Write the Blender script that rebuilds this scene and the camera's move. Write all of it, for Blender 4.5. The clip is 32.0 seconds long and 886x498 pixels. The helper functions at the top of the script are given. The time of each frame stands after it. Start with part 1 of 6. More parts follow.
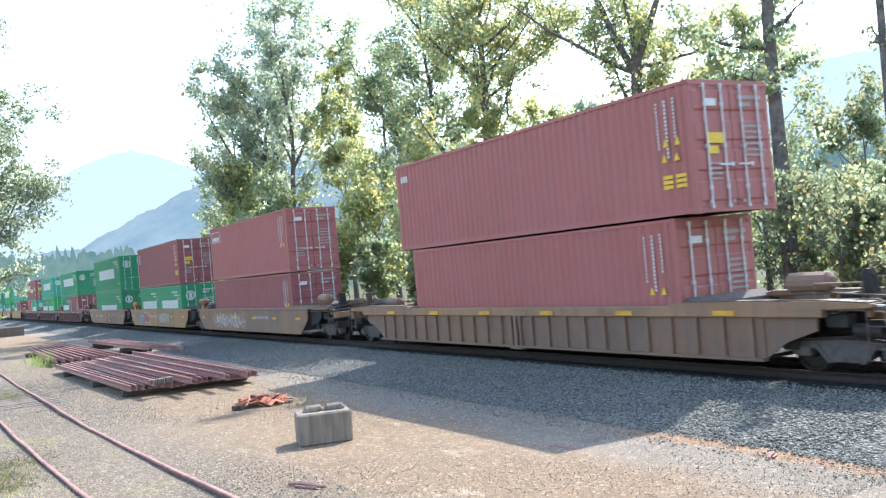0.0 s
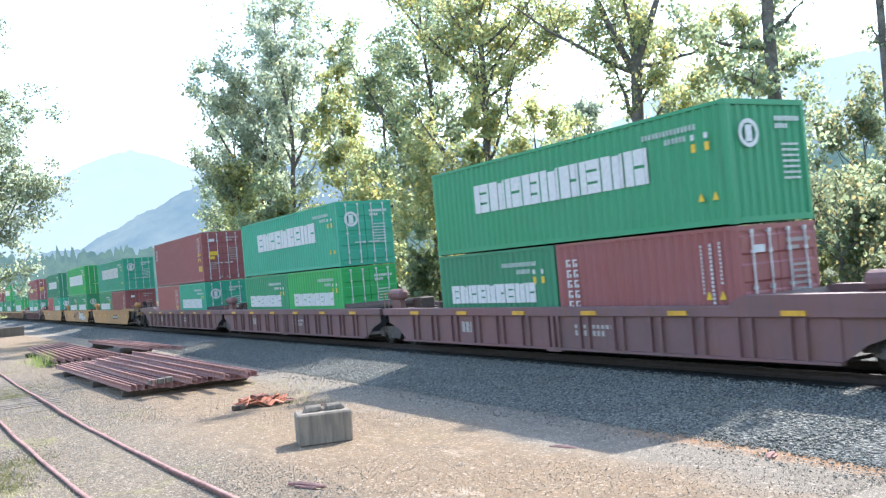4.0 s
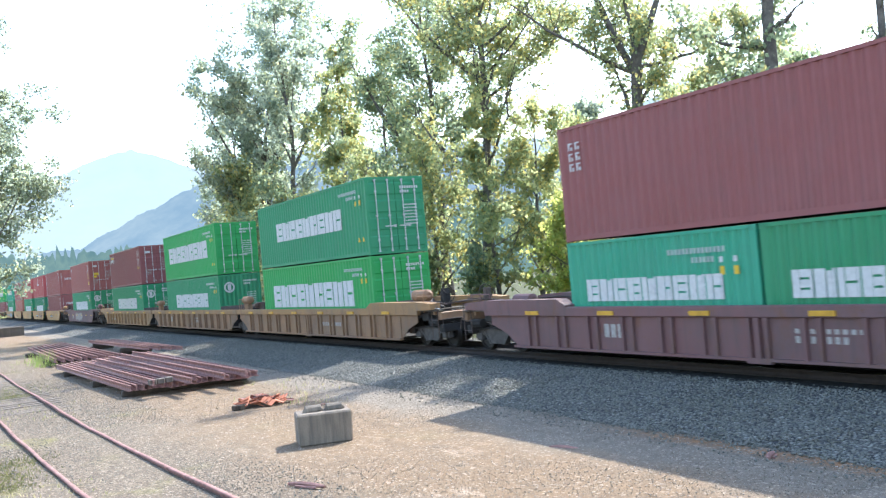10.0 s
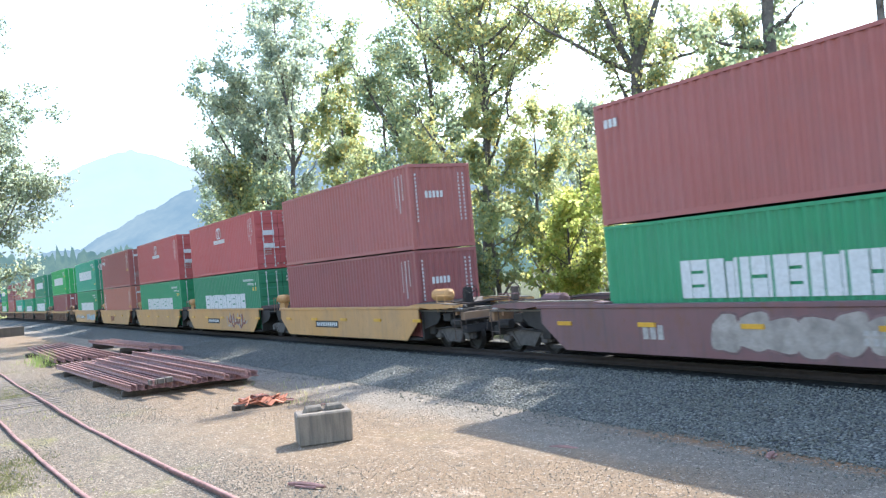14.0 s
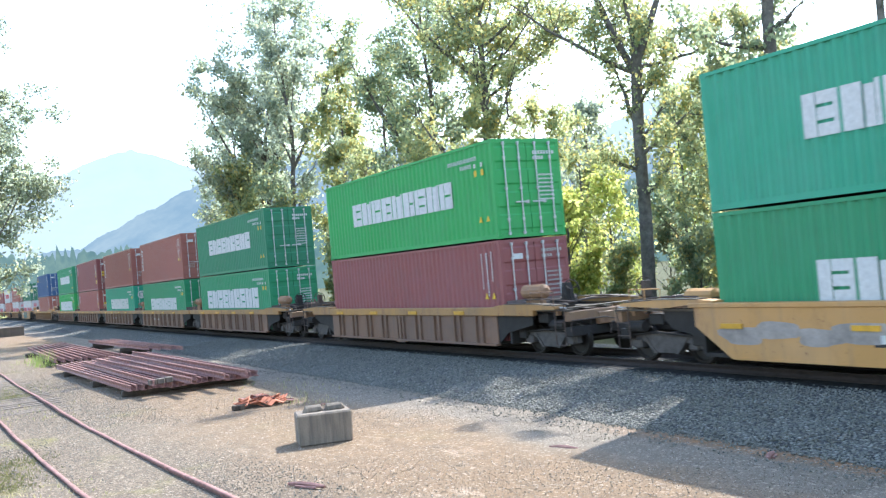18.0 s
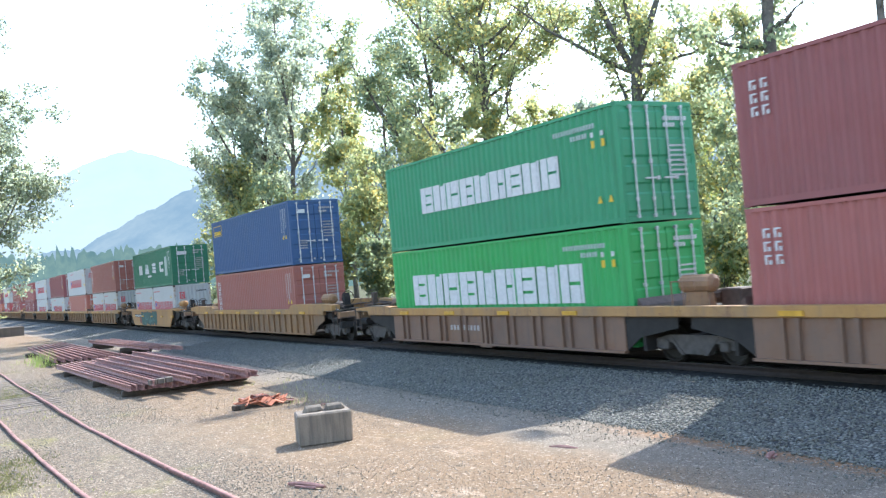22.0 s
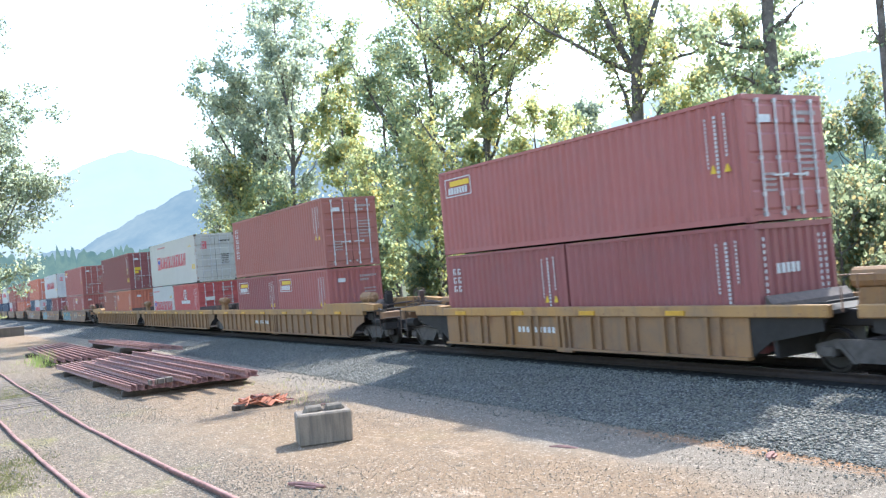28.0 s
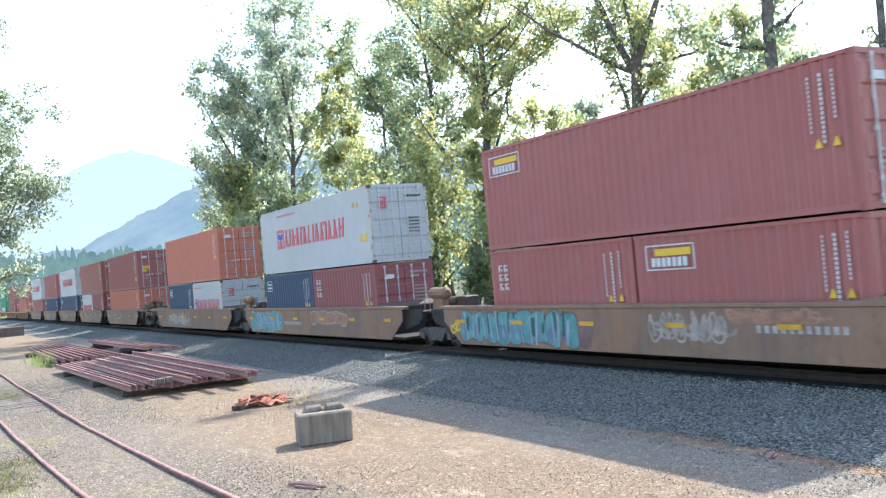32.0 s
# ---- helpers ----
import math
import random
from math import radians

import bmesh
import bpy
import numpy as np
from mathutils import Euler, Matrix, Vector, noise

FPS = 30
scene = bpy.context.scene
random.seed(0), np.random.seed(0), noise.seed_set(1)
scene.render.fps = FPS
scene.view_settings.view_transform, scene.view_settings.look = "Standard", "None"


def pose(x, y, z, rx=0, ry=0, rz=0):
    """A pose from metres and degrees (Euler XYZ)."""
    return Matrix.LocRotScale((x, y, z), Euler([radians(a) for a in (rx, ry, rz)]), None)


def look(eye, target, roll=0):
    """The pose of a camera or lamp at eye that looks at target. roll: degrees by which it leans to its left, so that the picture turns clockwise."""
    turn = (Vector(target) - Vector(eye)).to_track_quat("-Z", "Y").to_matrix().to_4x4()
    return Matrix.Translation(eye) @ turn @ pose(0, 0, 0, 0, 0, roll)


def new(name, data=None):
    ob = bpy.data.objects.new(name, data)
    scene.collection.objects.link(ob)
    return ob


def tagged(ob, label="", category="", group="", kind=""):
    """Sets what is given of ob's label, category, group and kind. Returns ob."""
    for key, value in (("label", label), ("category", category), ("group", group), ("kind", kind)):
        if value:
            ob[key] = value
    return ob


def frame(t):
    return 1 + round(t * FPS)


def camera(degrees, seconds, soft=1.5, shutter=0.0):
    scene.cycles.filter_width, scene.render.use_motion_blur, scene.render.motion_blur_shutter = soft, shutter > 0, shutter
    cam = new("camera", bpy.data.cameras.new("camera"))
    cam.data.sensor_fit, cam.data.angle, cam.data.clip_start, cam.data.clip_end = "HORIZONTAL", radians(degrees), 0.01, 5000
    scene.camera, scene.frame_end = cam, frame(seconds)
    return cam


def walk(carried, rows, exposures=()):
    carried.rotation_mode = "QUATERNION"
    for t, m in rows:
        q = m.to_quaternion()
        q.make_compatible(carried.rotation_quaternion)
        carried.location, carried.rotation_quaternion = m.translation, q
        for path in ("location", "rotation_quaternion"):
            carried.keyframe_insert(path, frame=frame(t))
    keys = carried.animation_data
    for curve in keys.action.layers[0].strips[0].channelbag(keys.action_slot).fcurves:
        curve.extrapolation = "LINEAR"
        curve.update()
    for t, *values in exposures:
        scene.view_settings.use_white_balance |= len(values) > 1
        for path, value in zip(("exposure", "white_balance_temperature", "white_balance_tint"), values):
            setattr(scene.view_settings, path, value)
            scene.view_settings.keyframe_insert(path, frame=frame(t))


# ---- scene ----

# ---- camera -------------------------------------------------------------
cam = camera(52.27, 32.0, soft=1.3, shutter=0.1)
EYE = (0.0, 0.0, 3.1)
VIEW = look(EYE, (-25.924, 15.086, 3.697), -4.973)
walk(cam, [(0.0, VIEW), (32.0, VIEW)], [(0.0, 1.93, 6080, 10), (32.0, 1.93, 6080, 10)])

# ---- light --------------------------------------------------------------
SUN = Vector((-2.0, 5.4, 6.05)).normalized()
world = bpy.data.worlds.new("hazy_sky")
scene.world = world
world.use_nodes = True
wn = world.node_tree.nodes
wn.clear()
sky = wn.new("ShaderNodeTexSky")
sky.sky_type, sky.sun_disc = "NISHITA", False
sky.sun_elevation = math.asin(SUN.z)
sky.sun_rotation = math.atan2(SUN.x, SUN.y)
sky.air_density, sky.dust_density, sky.ozone_density = 1.3, 1.2, 1.0
bg = wn.new("ShaderNodeBackground")
bg.inputs["Strength"].default_value = 0.15
wo = wn.new("ShaderNodeOutputWorld")
world.node_tree.links.new(sky.outputs["Color"], bg.inputs["Color"])
world.node_tree.links.new(bg.outputs["Background"], wo.inputs["Surface"])
sun_data = bpy.data.lights.new("sun", "SUN")
sun_data.energy, sun_data.angle, sun_data.color = 2.75, radians(0.6), (1.0, 0.95, 0.87)
sun = new("sun", sun_data)
sun.matrix_world = look(SUN * 100, (0, 0, 0))

# ---- materials ----------------------------------------------------------
MATS = {}


class Nodes:
    """A small helper that wires one node material."""

    def __init__(self, name):
        self.m = bpy.data.materials.new(name)
        self.m.use_nodes = True
        self.t = self.m.node_tree
        self.bsdf = self.t.nodes["Principled BSDF"]
        self.out = self.t.nodes["Material Output"]
        self.co = self.add("ShaderNodeTexCoord").outputs["Object"]

    def add(self, kind, **inputs):
        n = self.t.nodes.new(kind)
        for k, v in inputs.items():
            n.inputs[k.replace("_", " ")].default_value = v
        return n

    def link(self, a, b):
        self.t.links.new(a, b)

    def noise(self, scale, detail=4.0, rough=0.6, stretch=None):
        n = self.add("ShaderNodeTexNoise", Scale=scale, Detail=detail, Roughness=rough)
        co = self.co
        if stretch:
            mp = self.add("ShaderNodeMapping")
            mp.inputs["Scale"].default_value = stretch
            self.link(co, mp.inputs["Vector"])
            co = mp.outputs["Vector"]
        self.link(co, n.inputs["Vector"])
        return n.outputs["Fac"]

    def ramp(self, fac, *stops):
        r = self.add("ShaderNodeValToRGB")
        e = r.color_ramp.elements
        while len(e) < len(stops):
            e.new(0.5)
        for el, (p, c) in zip(e, stops):
            el.position = p
            el.color = (*c, 1) if len(c) == 3 else c
        self.link(fac, r.inputs["Fac"])
        return r.outputs["Color"]

    def step(self, fac, a, b):
        return self.ramp(fac, (a, (0, 0, 0)), (b, (1, 1, 1)))

    def mix(self, fac, a, b, kind="MIX"):
        n = self.add("ShaderNodeMix")
        n.data_type, n.blend_type = "RGBA", kind
        for sock, v in ((n.inputs[0], fac), (n.inputs[6], a), (n.inputs[7], b)):
            if isinstance(v, bpy.types.NodeSocket):
                self.link(v, sock)
            elif isinstance(v, (int, float)):
                sock.default_value = v
            else:
                sock.default_value = (*v, 1)
        return n.outputs[2]

    def math(self, op, a, b):
        n = self.add("ShaderNodeMath")
        n.operation = op
        for sock, v in zip(n.inputs, (a, b)):
            if isinstance(v, bpy.types.NodeSocket):
                self.link(v, sock)
            else:
                sock.default_value = v
        return n.outputs[0]

    def bump(self, fac, strength, distance):
        b = self.add("ShaderNodeBump", Strength=strength, Distance=distance)
        self.link(fac, b.inputs["Height"])
        self.link(b.outputs["Normal"], self.bsdf.inputs["Normal"])

    def done(self, color, rough=0.6, metal=0.0, spec=0.5):
        if isinstance(color, bpy.types.NodeSocket):
            self.link(color, self.bsdf.inputs["Base Color"])
        else:
            self.bsdf.inputs["Base Color"].default_value = (*color, 1)
        if isinstance(rough, bpy.types.NodeSocket):
            self.link(rough, self.bsdf.inputs["Roughness"])
        else:
            self.bsdf.inputs["Roughness"].default_value = rough
        self.bsdf.inputs["Metallic"].default_value = metal
        self.bsdf.inputs["Specular IOR Level"].default_value = spec
        return self.m


def dull(c, k):
    g = sum(c) / 3
    return tuple(g + (v - g) * k for v in c)


def paint(name, c, dirt=0.35, rust=(0.16, 0.07, 0.035), rust_amount=0.0, rough=0.5):
    """Weathered paint on steel: faded patches, vertical streaks of dirt, rust specks."""
    if name in MATS:
        return MATS[name]
    n = Nodes(name)
    fade = n.noise(0.55, 3)
    col = n.mix(n.step(fade, 0.35, 0.75), c, tuple(min(1, v * 1.18 + 0.012) for v in dull(c, 0.86)))
    streak = n.noise(2.2, 4, 0.65, (2.6, 2.6, 0.16))
    dirty = tuple(v * 0.55 + 0.02 for v in dull(c, 0.6))
    col = n.mix(n.math("MULTIPLY", n.step(streak, 0.52, 0.8), dirt), col, dirty)
    grime = n.noise(1.0, 5, 0.7)
    col = n.mix(n.math("MULTIPLY", n.step(grime, 0.48, 0.78), dirt * 0.7), col, tuple(v * 0.5 + 0.03 for v in dull(c, 0.45)))
    speck = n.noise(9.0, 5, 0.7)
    col = n.mix(n.step(speck, 0.70 - rust_amount, 0.76 - rust_amount), col, rust)
    if rust_amount > 0.05:
        patch = n.noise(1.3, 7, 0.78, (1.0, 1.0, 0.55))
        col = n.mix(n.math("MULTIPLY", n.step(patch, 0.53, 0.66), 0.62 if rust_amount > 0.07 else 0.3), col, rust)
        col = n.mix(n.math("MULTIPLY", n.step(n.noise(0.33, 3), 0.5, 0.7), 0.4 if rust_amount > 0.07 else 0.2), col, tuple(v * 0.5 + 0.02 for v in dull(c, 0.5)))
    n.bump(n.noise(3.0, 2), 0.12, 0.02)
    MATS[name] = n.done(col, n.ramp(fade, (0.3, (rough - 0.08,) * 3), (0.7, (rough + 0.15,) * 3)), 0.0, 0.4)
    return MATS[name]


PAINT = {
    "red": (0.285, 0.080, 0.070), "dark_red": (0.215, 0.058, 0.057), "bright_red": (0.36, 0.064, 0.060),
    "brown_red": (0.27, 0.086, 0.064), "orange": (0.42, 0.12, 0.068), "brick": (0.37, 0.125, 0.09),
    "green": (0.019, 0.212, 0.09), "teal": (0.024, 0.268, 0.158), "bright_green": (0.021, 0.28, 0.062),
    "deep_green": (0.018, 0.165, 0.078), "forest_green": (0.016, 0.125, 0.062),
    "blue": (0.021, 0.066, 0.165), "navy": (0.02, 0.045, 0.09),
    "white": (0.37, 0.37, 0.365), "cream": (0.39, 0.375, 0.33),
}
CAR_PAINT = {
    "yellow": (0.36, 0.17, 0.043), "pale_yellow": (0.43, 0.222, 0.066), "tan": (0.31, 0.163, 0.057), "brown": (0.25, 0.132, 0.062),
    "maroon": (0.15, 0.068, 0.068), "ochre": (0.35, 0.178, 0.046), "dirty_ochre": (0.235, 0.118, 0.042), "dark_brown": (0.175, 0.093, 0.055), "umber": (0.17, 0.093, 0.056), "rusty": (0.215, 0.115, 0.064),
}


def box_paint(c):
    return paint("container_paint_" + c, PAINT[c], 0.3, rust_amount=0.03 if c in ("cream", "white") else 0.0)


def car_paint(c):
    return paint("car_paint_" + c, CAR_PAINT[c], 0.5 if "yellow" in c else 0.85, rust_amount=0.06 if "yellow" in c else 0.08, rough=0.6)


def simple(name, c, rough=0.7, metal=0.0, vary=0.35, scale=4.0, bump=0.0):
    if name in MATS:
        return MATS[name]
    n = Nodes(name)
    a, b = n.noise(scale, 5), n.noise(scale * 7, 4)
    col = n.mix(n.step(a, 0.3, 0.72), tuple(v * (1 - vary) for v in c), tuple(v * (1 + vary * 0.6) for v in c))
    col = n.mix(n.math("MULTIPLY", n.step(b, 0.45, 0.7), 0.4), col, tuple(v * (1 - vary) for v in c))
    if bump:
        n.bump(b, 0.5, bump)
    MATS[name] = n.done(col, rough, metal, 0.35)
    return MATS[name]


M_DARK = simple("grimy_black_steel", (0.027, 0.023, 0.021), 0.75, 0.0, 0.4, 3.0, 0.004)
M_SIDE_FRAME = simple("dusty_cast_steel", (0.085, 0.074, 0.068), 0.75, 0.0, 0.45, 5.0, 0.004)
M_WHEEL = simple("worn_wheel_steel", (0.022, 0.018, 0.015), 0.55, 0.3, 0.4, 6.0)
M_GRATE = simple("galvanised_grating", (0.10, 0.082, 0.065), 0.55, 0.4, 0.3, 6.0)
M_ROD = simple("galvanised_rod", (0.50, 0.50, 0.50), 0.5, 0.2, 0.25, 10.0)
M_CAST = simple("dark_casting", (0.085, 0.06, 0.05), 0.65, 0.0, 0.4, 9.0)
M_RAIL = simple("rusty_rail", (0.31, 0.165, 0.14), 0.75, 0.0, 0.45, 7.0, 0.003)
# rusted main rails, taken near black to paint in the shade beneath the cars
M_RAIL_SHADED = simple("shade_darkened_rusted_rail", (0.028, 0.019, 0.016), 0.8, 0.0, 0.4, 7.0, 0.003)
M_RAIL_TOP = simple("polished_railhead", (0.42, 0.41, 0.40), 0.25, 0.9, 0.15, 5.0)
M_TIE = simple("creosoted_timber", (0.085, 0.065, 0.050), 0.9, 0.0, 0.45, 3.0, 0.01)
M_OLD_TIE = simple("grey_weathered_timber", (0.17, 0.14, 0.115), 0.9, 0.0, 0.45, 3.0, 0.01)
M_BARK = simple("grey_brown_bark", (0.145, 0.128, 0.112), 0.95, 0.0, 0.5, 5.0, 0.03)
M_PLATE = simple("orange_rust_plate", (0.46, 0.17, 0.095), 0.8, 0.0, 0.4, 8.0, 0.003)
M_MARK_W = simple("white_stencil_paint", (0.54, 0.54, 0.53), 0.6, 0.0, 0.2, 9.0)
M_MARK_FADED = simple("faded_stencil_paint", (0.36, 0.33, 0.31), 0.65, 0.0, 0.3, 9.0)
M_MARK_DIM = simple("worn_white_marking", (0.36, 0.42, 0.39), 0.6, 0.0, 0.25, 9.0)
M_MARK_RUST = simple("faded_red_stencil_paint", (0.24, 0.085, 0.045), 0.65, 0.0, 0.3, 9.0)
M_MARK_Y = simple("yellow_sticker", (0.62, 0.40, 0.03), 0.5, 0.0, 0.15, 9.0)
M_REFLECTOR = simple("amber_reflector_tape", (0.56, 0.30, 0.03), 0.45, 0.0, 0.3, 3.0)
M_MARK_R = simple("red_stencil_paint", (0.54, 0.115, 0.13), 0.55, 0.0, 0.2, 9.0)
M_MARK_RED_FADED = simple("faded_red_marking", (0.52, 0.24, 0.24), 0.6, 0.0, 0.25, 9.0)
M_MARK_B = simple("blue_stencil_paint", (0.03, 0.10, 0.42), 0.55, 0.0, 0.2, 9.0)
M_MARK_K = simple("black_stencil_paint", (0.025, 0.024, 0.024), 0.65, 0.0, 0.3, 9.0)
M_MARK_G = simple("pale_greenish_white_paint", (0.33, 0.42, 0.37), 0.55, 0.0, 0.2, 9.0)


def concrete():
    n = Nodes("cast_concrete")
    a, b, s = n.noise(2.5, 5), n.noise(30, 4), n.noise(3.0, 4, 0.6, (3, 3, 0.25))
    col = n.mix(a, (0.165, 0.13, 0.098), (0.27, 0.217, 0.165))
    col = n.mix(n.math("MULTIPLY", n.step(s, 0.44, 0.62), 0.7), col, (0.10, 0.084, 0.066))
    col = n.mix(n.math("MULTIPLY", n.step(b, 0.5, 0.7), 0.35), col, (0.10, 0.095, 0.088))
    n.bump(b, 0.6, 0.008)
    return n.done(col, 0.9)


M_CONCRETE = concrete()


def leafy(name, dark, light, accent, glow, accent_share=0.82):
    """Thin leaves: colour by leaf, with light that shines through them."""
    n = Nodes(name)
    geo = n.add("ShaderNodeNewGeometry").outputs["Random Per Island"]
    col = n.ramp(geo, (0.0, dark), (0.55, light), (accent_share, light), (min(accent_share + 0.03, 0.99), accent))
    clump = n.noise(0.5, 2)
    col = n.mix(n.math("MULTIPLY", n.step(clump, 0.4, 0.7), 0.5), col, glow)
    tr = n.add("ShaderNodeBsdfTranslucent")
    n.link(n.mix(1.0, col, (2.6, 2.65, 2.7), "MULTIPLY"), tr.inputs["Color"])
    n.link(n.mix(1.0, col, (0.85, 0.85, 0.86), "MULTIPLY"), n.bsdf.inputs["Base Color"])
    n.bsdf.inputs["Roughness"].default_value = 0.55
    n.bsdf.inputs["Specular IOR Level"].default_value = 0.15
    ms = n.add("ShaderNodeMixShader", Fac=0.66)
    n.link(n.bsdf.outputs[0], ms.inputs[1])
    n.link(tr.outputs[0], ms.inputs[2])
    n.link(ms.outputs[0], n.out.inputs["Surface"])
    return n.m


LEAF_GREEN = leafy("cottonwood_leaf", (0.088, 0.125, 0.078), (0.185, 0.212, 0.13), (0.29, 0.25, 0.10), (0.205, 0.228, 0.142), 0.86)
LEAF_GREY = leafy("grey_green_leaf", (0.11, 0.135, 0.10), (0.205, 0.23, 0.175), (0.26, 0.25, 0.13), (0.215, 0.235, 0.16), 0.88)
LEAF_YELLOW = leafy("yellow_green_leaf", (0.11, 0.145, 0.074), (0.215, 0.225, 0.115), (0.32, 0.26, 0.09), (0.24, 0.25, 0.12), 0.80)
LEAF_OLIVE = leafy("olive_leaf", (0.07, 0.095, 0.06), (0.135, 0.16, 0.096), (0.22, 0.17, 0.075), (0.165, 0.165, 0.09), 0.84)
LEAF_LIME = leafy("vivid_lime_leaf", (0.15, 0.18, 0.055), (0.25, 0.27, 0.085), (0.33, 0.29, 0.09), (0.30, 0.31, 0.09))
MOSS = leafy("moss_grass_blade", (0.05, 0.052, 0.024), (0.085, 0.085, 0.038), (0.11, 0.095, 0.05), (0.09, 0.09, 0.036))
GRASS = leafy("grass_blade", (0.07, 0.10, 0.03), (0.13, 0.165, 0.05), (0.20, 0.18, 0.08), (0.14, 0.165, 0.05))
DRY_GRASS = leafy("dry_grass_blade", (0.15, 0.135, 0.07), (0.25, 0.215, 0.115), (0.13, 0.145, 0.05), (0.18, 0.165, 0.08))


def yard_ground():
    n = Nodes("gravel_yard")
    sep = n.add("ShaderNodeSeparateXYZ")
    n.link(n.co, sep.inputs[0])
    wob = n.math("MULTIPLY", n.math("SUBTRACT", n.noise(0.35, 4), 0.5), 3.0)
    y2 = n.math("DIVIDE", n.math("ADD", sep.outputs["Y"], wob), 40.0)
    fine, mid, big = n.noise(60, 5, 0.8), n.noise(9, 6, 0.75), n.noise(0.45, 5, 0.65)

    def cells(scale):
        v = n.add("ShaderNodeTexVoronoi", Scale=scale)
        n.link(n.co, v.inputs["Vector"])
        s = n.add("ShaderNodeSeparateColor")
        n.link(v.outputs["Color"], s.inputs[0])
        return s.outputs[0], v.outputs["Distance"]

    va, da = cells(34.0)
    vb, db = cells(55.0)
    grey = n.ramp(va, (0.0, (0.093, 0.078, 0.061)), (0.45, (0.154, 0.130, 0.102)), (0.85, (0.215, 0.183, 0.144)), (1.0, (0.388, 0.342, 0.282)))
    grey = n.mix(n.math("MULTIPLY", n.step(fine, 0.42, 0.62), 0.6), grey, (0.086, 0.074, 0.061))
    tan = n.ramp(vb, (0.0, (0.137, 0.100, 0.067)), (0.5, (0.192, 0.140, 0.093)), (0.9, (0.234, 0.174, 0.116)), (1.0, (0.359, 0.308, 0.243)))
    tan = n.mix(n.math("MULTIPLY", n.step(mid, 0.45, 0.65), 0.55), tan, (0.251, 0.189, 0.131))
    band = n.ramp(y2, (0.10, (0, 0, 0)), (0.15, (1, 1, 1)), (0.225, (1, 1, 1)), (0.235, (0.12, 0.12, 0.12)))
    col = n.mix(n.math("MULTIPLY", band, n.step(big, 0.22, 0.42)), grey, tan)
    # worn pale streaks of crushed stone in the wheel tracks
    pale = n.noise(0.8, 6, 0.75, (0.5, 1.7, 1))
    col = n.mix(n.math("MULTIPLY", n.math("MULTIPLY", n.step(pale, 0.58, 0.70), band), 0.8), col, (0.400, 0.333, 0.266))
    # paler grey at the foot of the ballast: tone of the train's shadow, painted in
    shade_tint = n.ramp(y2, (0.208, (0, 0, 0)), (0.232, (1, 1, 1)), (0.275, (1, 1, 1)), (0.30, (0, 0, 0)))
    col = n.mix(n.math("MULTIPLY", shade_tint, 0.6), col, n.ramp(vb, (0.0, (0.15, 0.144, 0.13)), (0.6, (0.225, 0.215, 0.196)), (1.0, (0.31, 0.296, 0.27))))
    # rust stain along the foot of the ballast
    y3 = n.math("DIVIDE", n.math("ADD", sep.outputs["Y"], n.math("MULTIPLY", wob, 0.3)), 40.0)
    rust = n.ramp(y3, (0.254, (0, 0, 0)), (0.2605, (1, 1, 1)), (0.2665, (1, 1, 1)), (0.274, (0, 0, 0)))
    along = n.ramp(n.math("DIVIDE", sep.outputs["X"], -20.0), (0.3, (1, 1, 1)), (0.55, (1, 1, 1)), (0.66, (0, 0, 0)))
    col = n.mix(n.math("MULTIPLY", n.math("MULTIPLY", rust, along), n.math("MULTIPLY", n.step(mid, 0.35, 0.6), 0.85)), col, (0.30, 0.145, 0.055))
    vc, dc = cells(26.0)
    col = n.mix(n.math("MULTIPLY", n.step(vc, 0.88, 0.92), 0.6), col, (0.42, 0.375, 0.315))
    col = n.mix(n.math("MULTIPLY", n.step(vb, 0.84, 0.88), 0.55), col, (0.075, 0.062, 0.05))
    blot = n.noise(2.6, 6, 0.7)
    col = n.mix(n.math("MULTIPLY", n.step(blot, 0.42, 0.62), 0.35), col, (0.10, 0.085, 0.068))
    # scattered grass and moss
    moss = n.math("MULTIPLY", n.step(n.noise(0.28, 5, 0.7), 0.56, 0.70), n.ramp(y2, (0.05, (0.8, 0.8, 0.8)), (0.13, (0.12, 0.12, 0.12))))
    col = n.mix(moss, col, (0.19, 0.19, 0.07))
    # woodland floor behind the line
    wood = n.mix(mid, (0.035, 0.045, 0.02), (0.08, 0.085, 0.04))
    col = n.mix(n.ramp(y2, (0.46, (0, 0, 0)), (0.52, (1, 1, 1))), col, wood)
    h = n.mix(0.5, n.mix(0.4, da, db), fine)
    n.bump(h, 0.8, 0.025)
    return n.done(n.mix(1.0, col, (1.09, 1.01, 0.915), "MULTIPLY"), 0.95, 0, 0.2)


M_YARD = yard_ground()


def stone_mat(name, a, b, c):
    n = Nodes(name)
    geo = n.add("ShaderNodeNewGeometry").outputs["Random Per Island"]
    col = n.ramp(geo, (0.0, a), (0.6, b), (0.85, b), (1.0, c))
    col = n.mix(n.math("MULTIPLY", n.step(n.noise(40, 3), 0.45, 0.7), 0.35), col, tuple(v * 0.6 for v in a))
    return n.done(col, 0.9, 0, 0.25)


M_STONES = stone_mat("crushed_ballast_stone", (0.122, 0.118, 0.101), (0.19, 0.184, 0.157), (0.27, 0.26, 0.222))
M_PEBBLES = stone_mat("yard_pebble", (0.14, 0.12, 0.093), (0.25, 0.212, 0.168), (0.52, 0.455, 0.385))


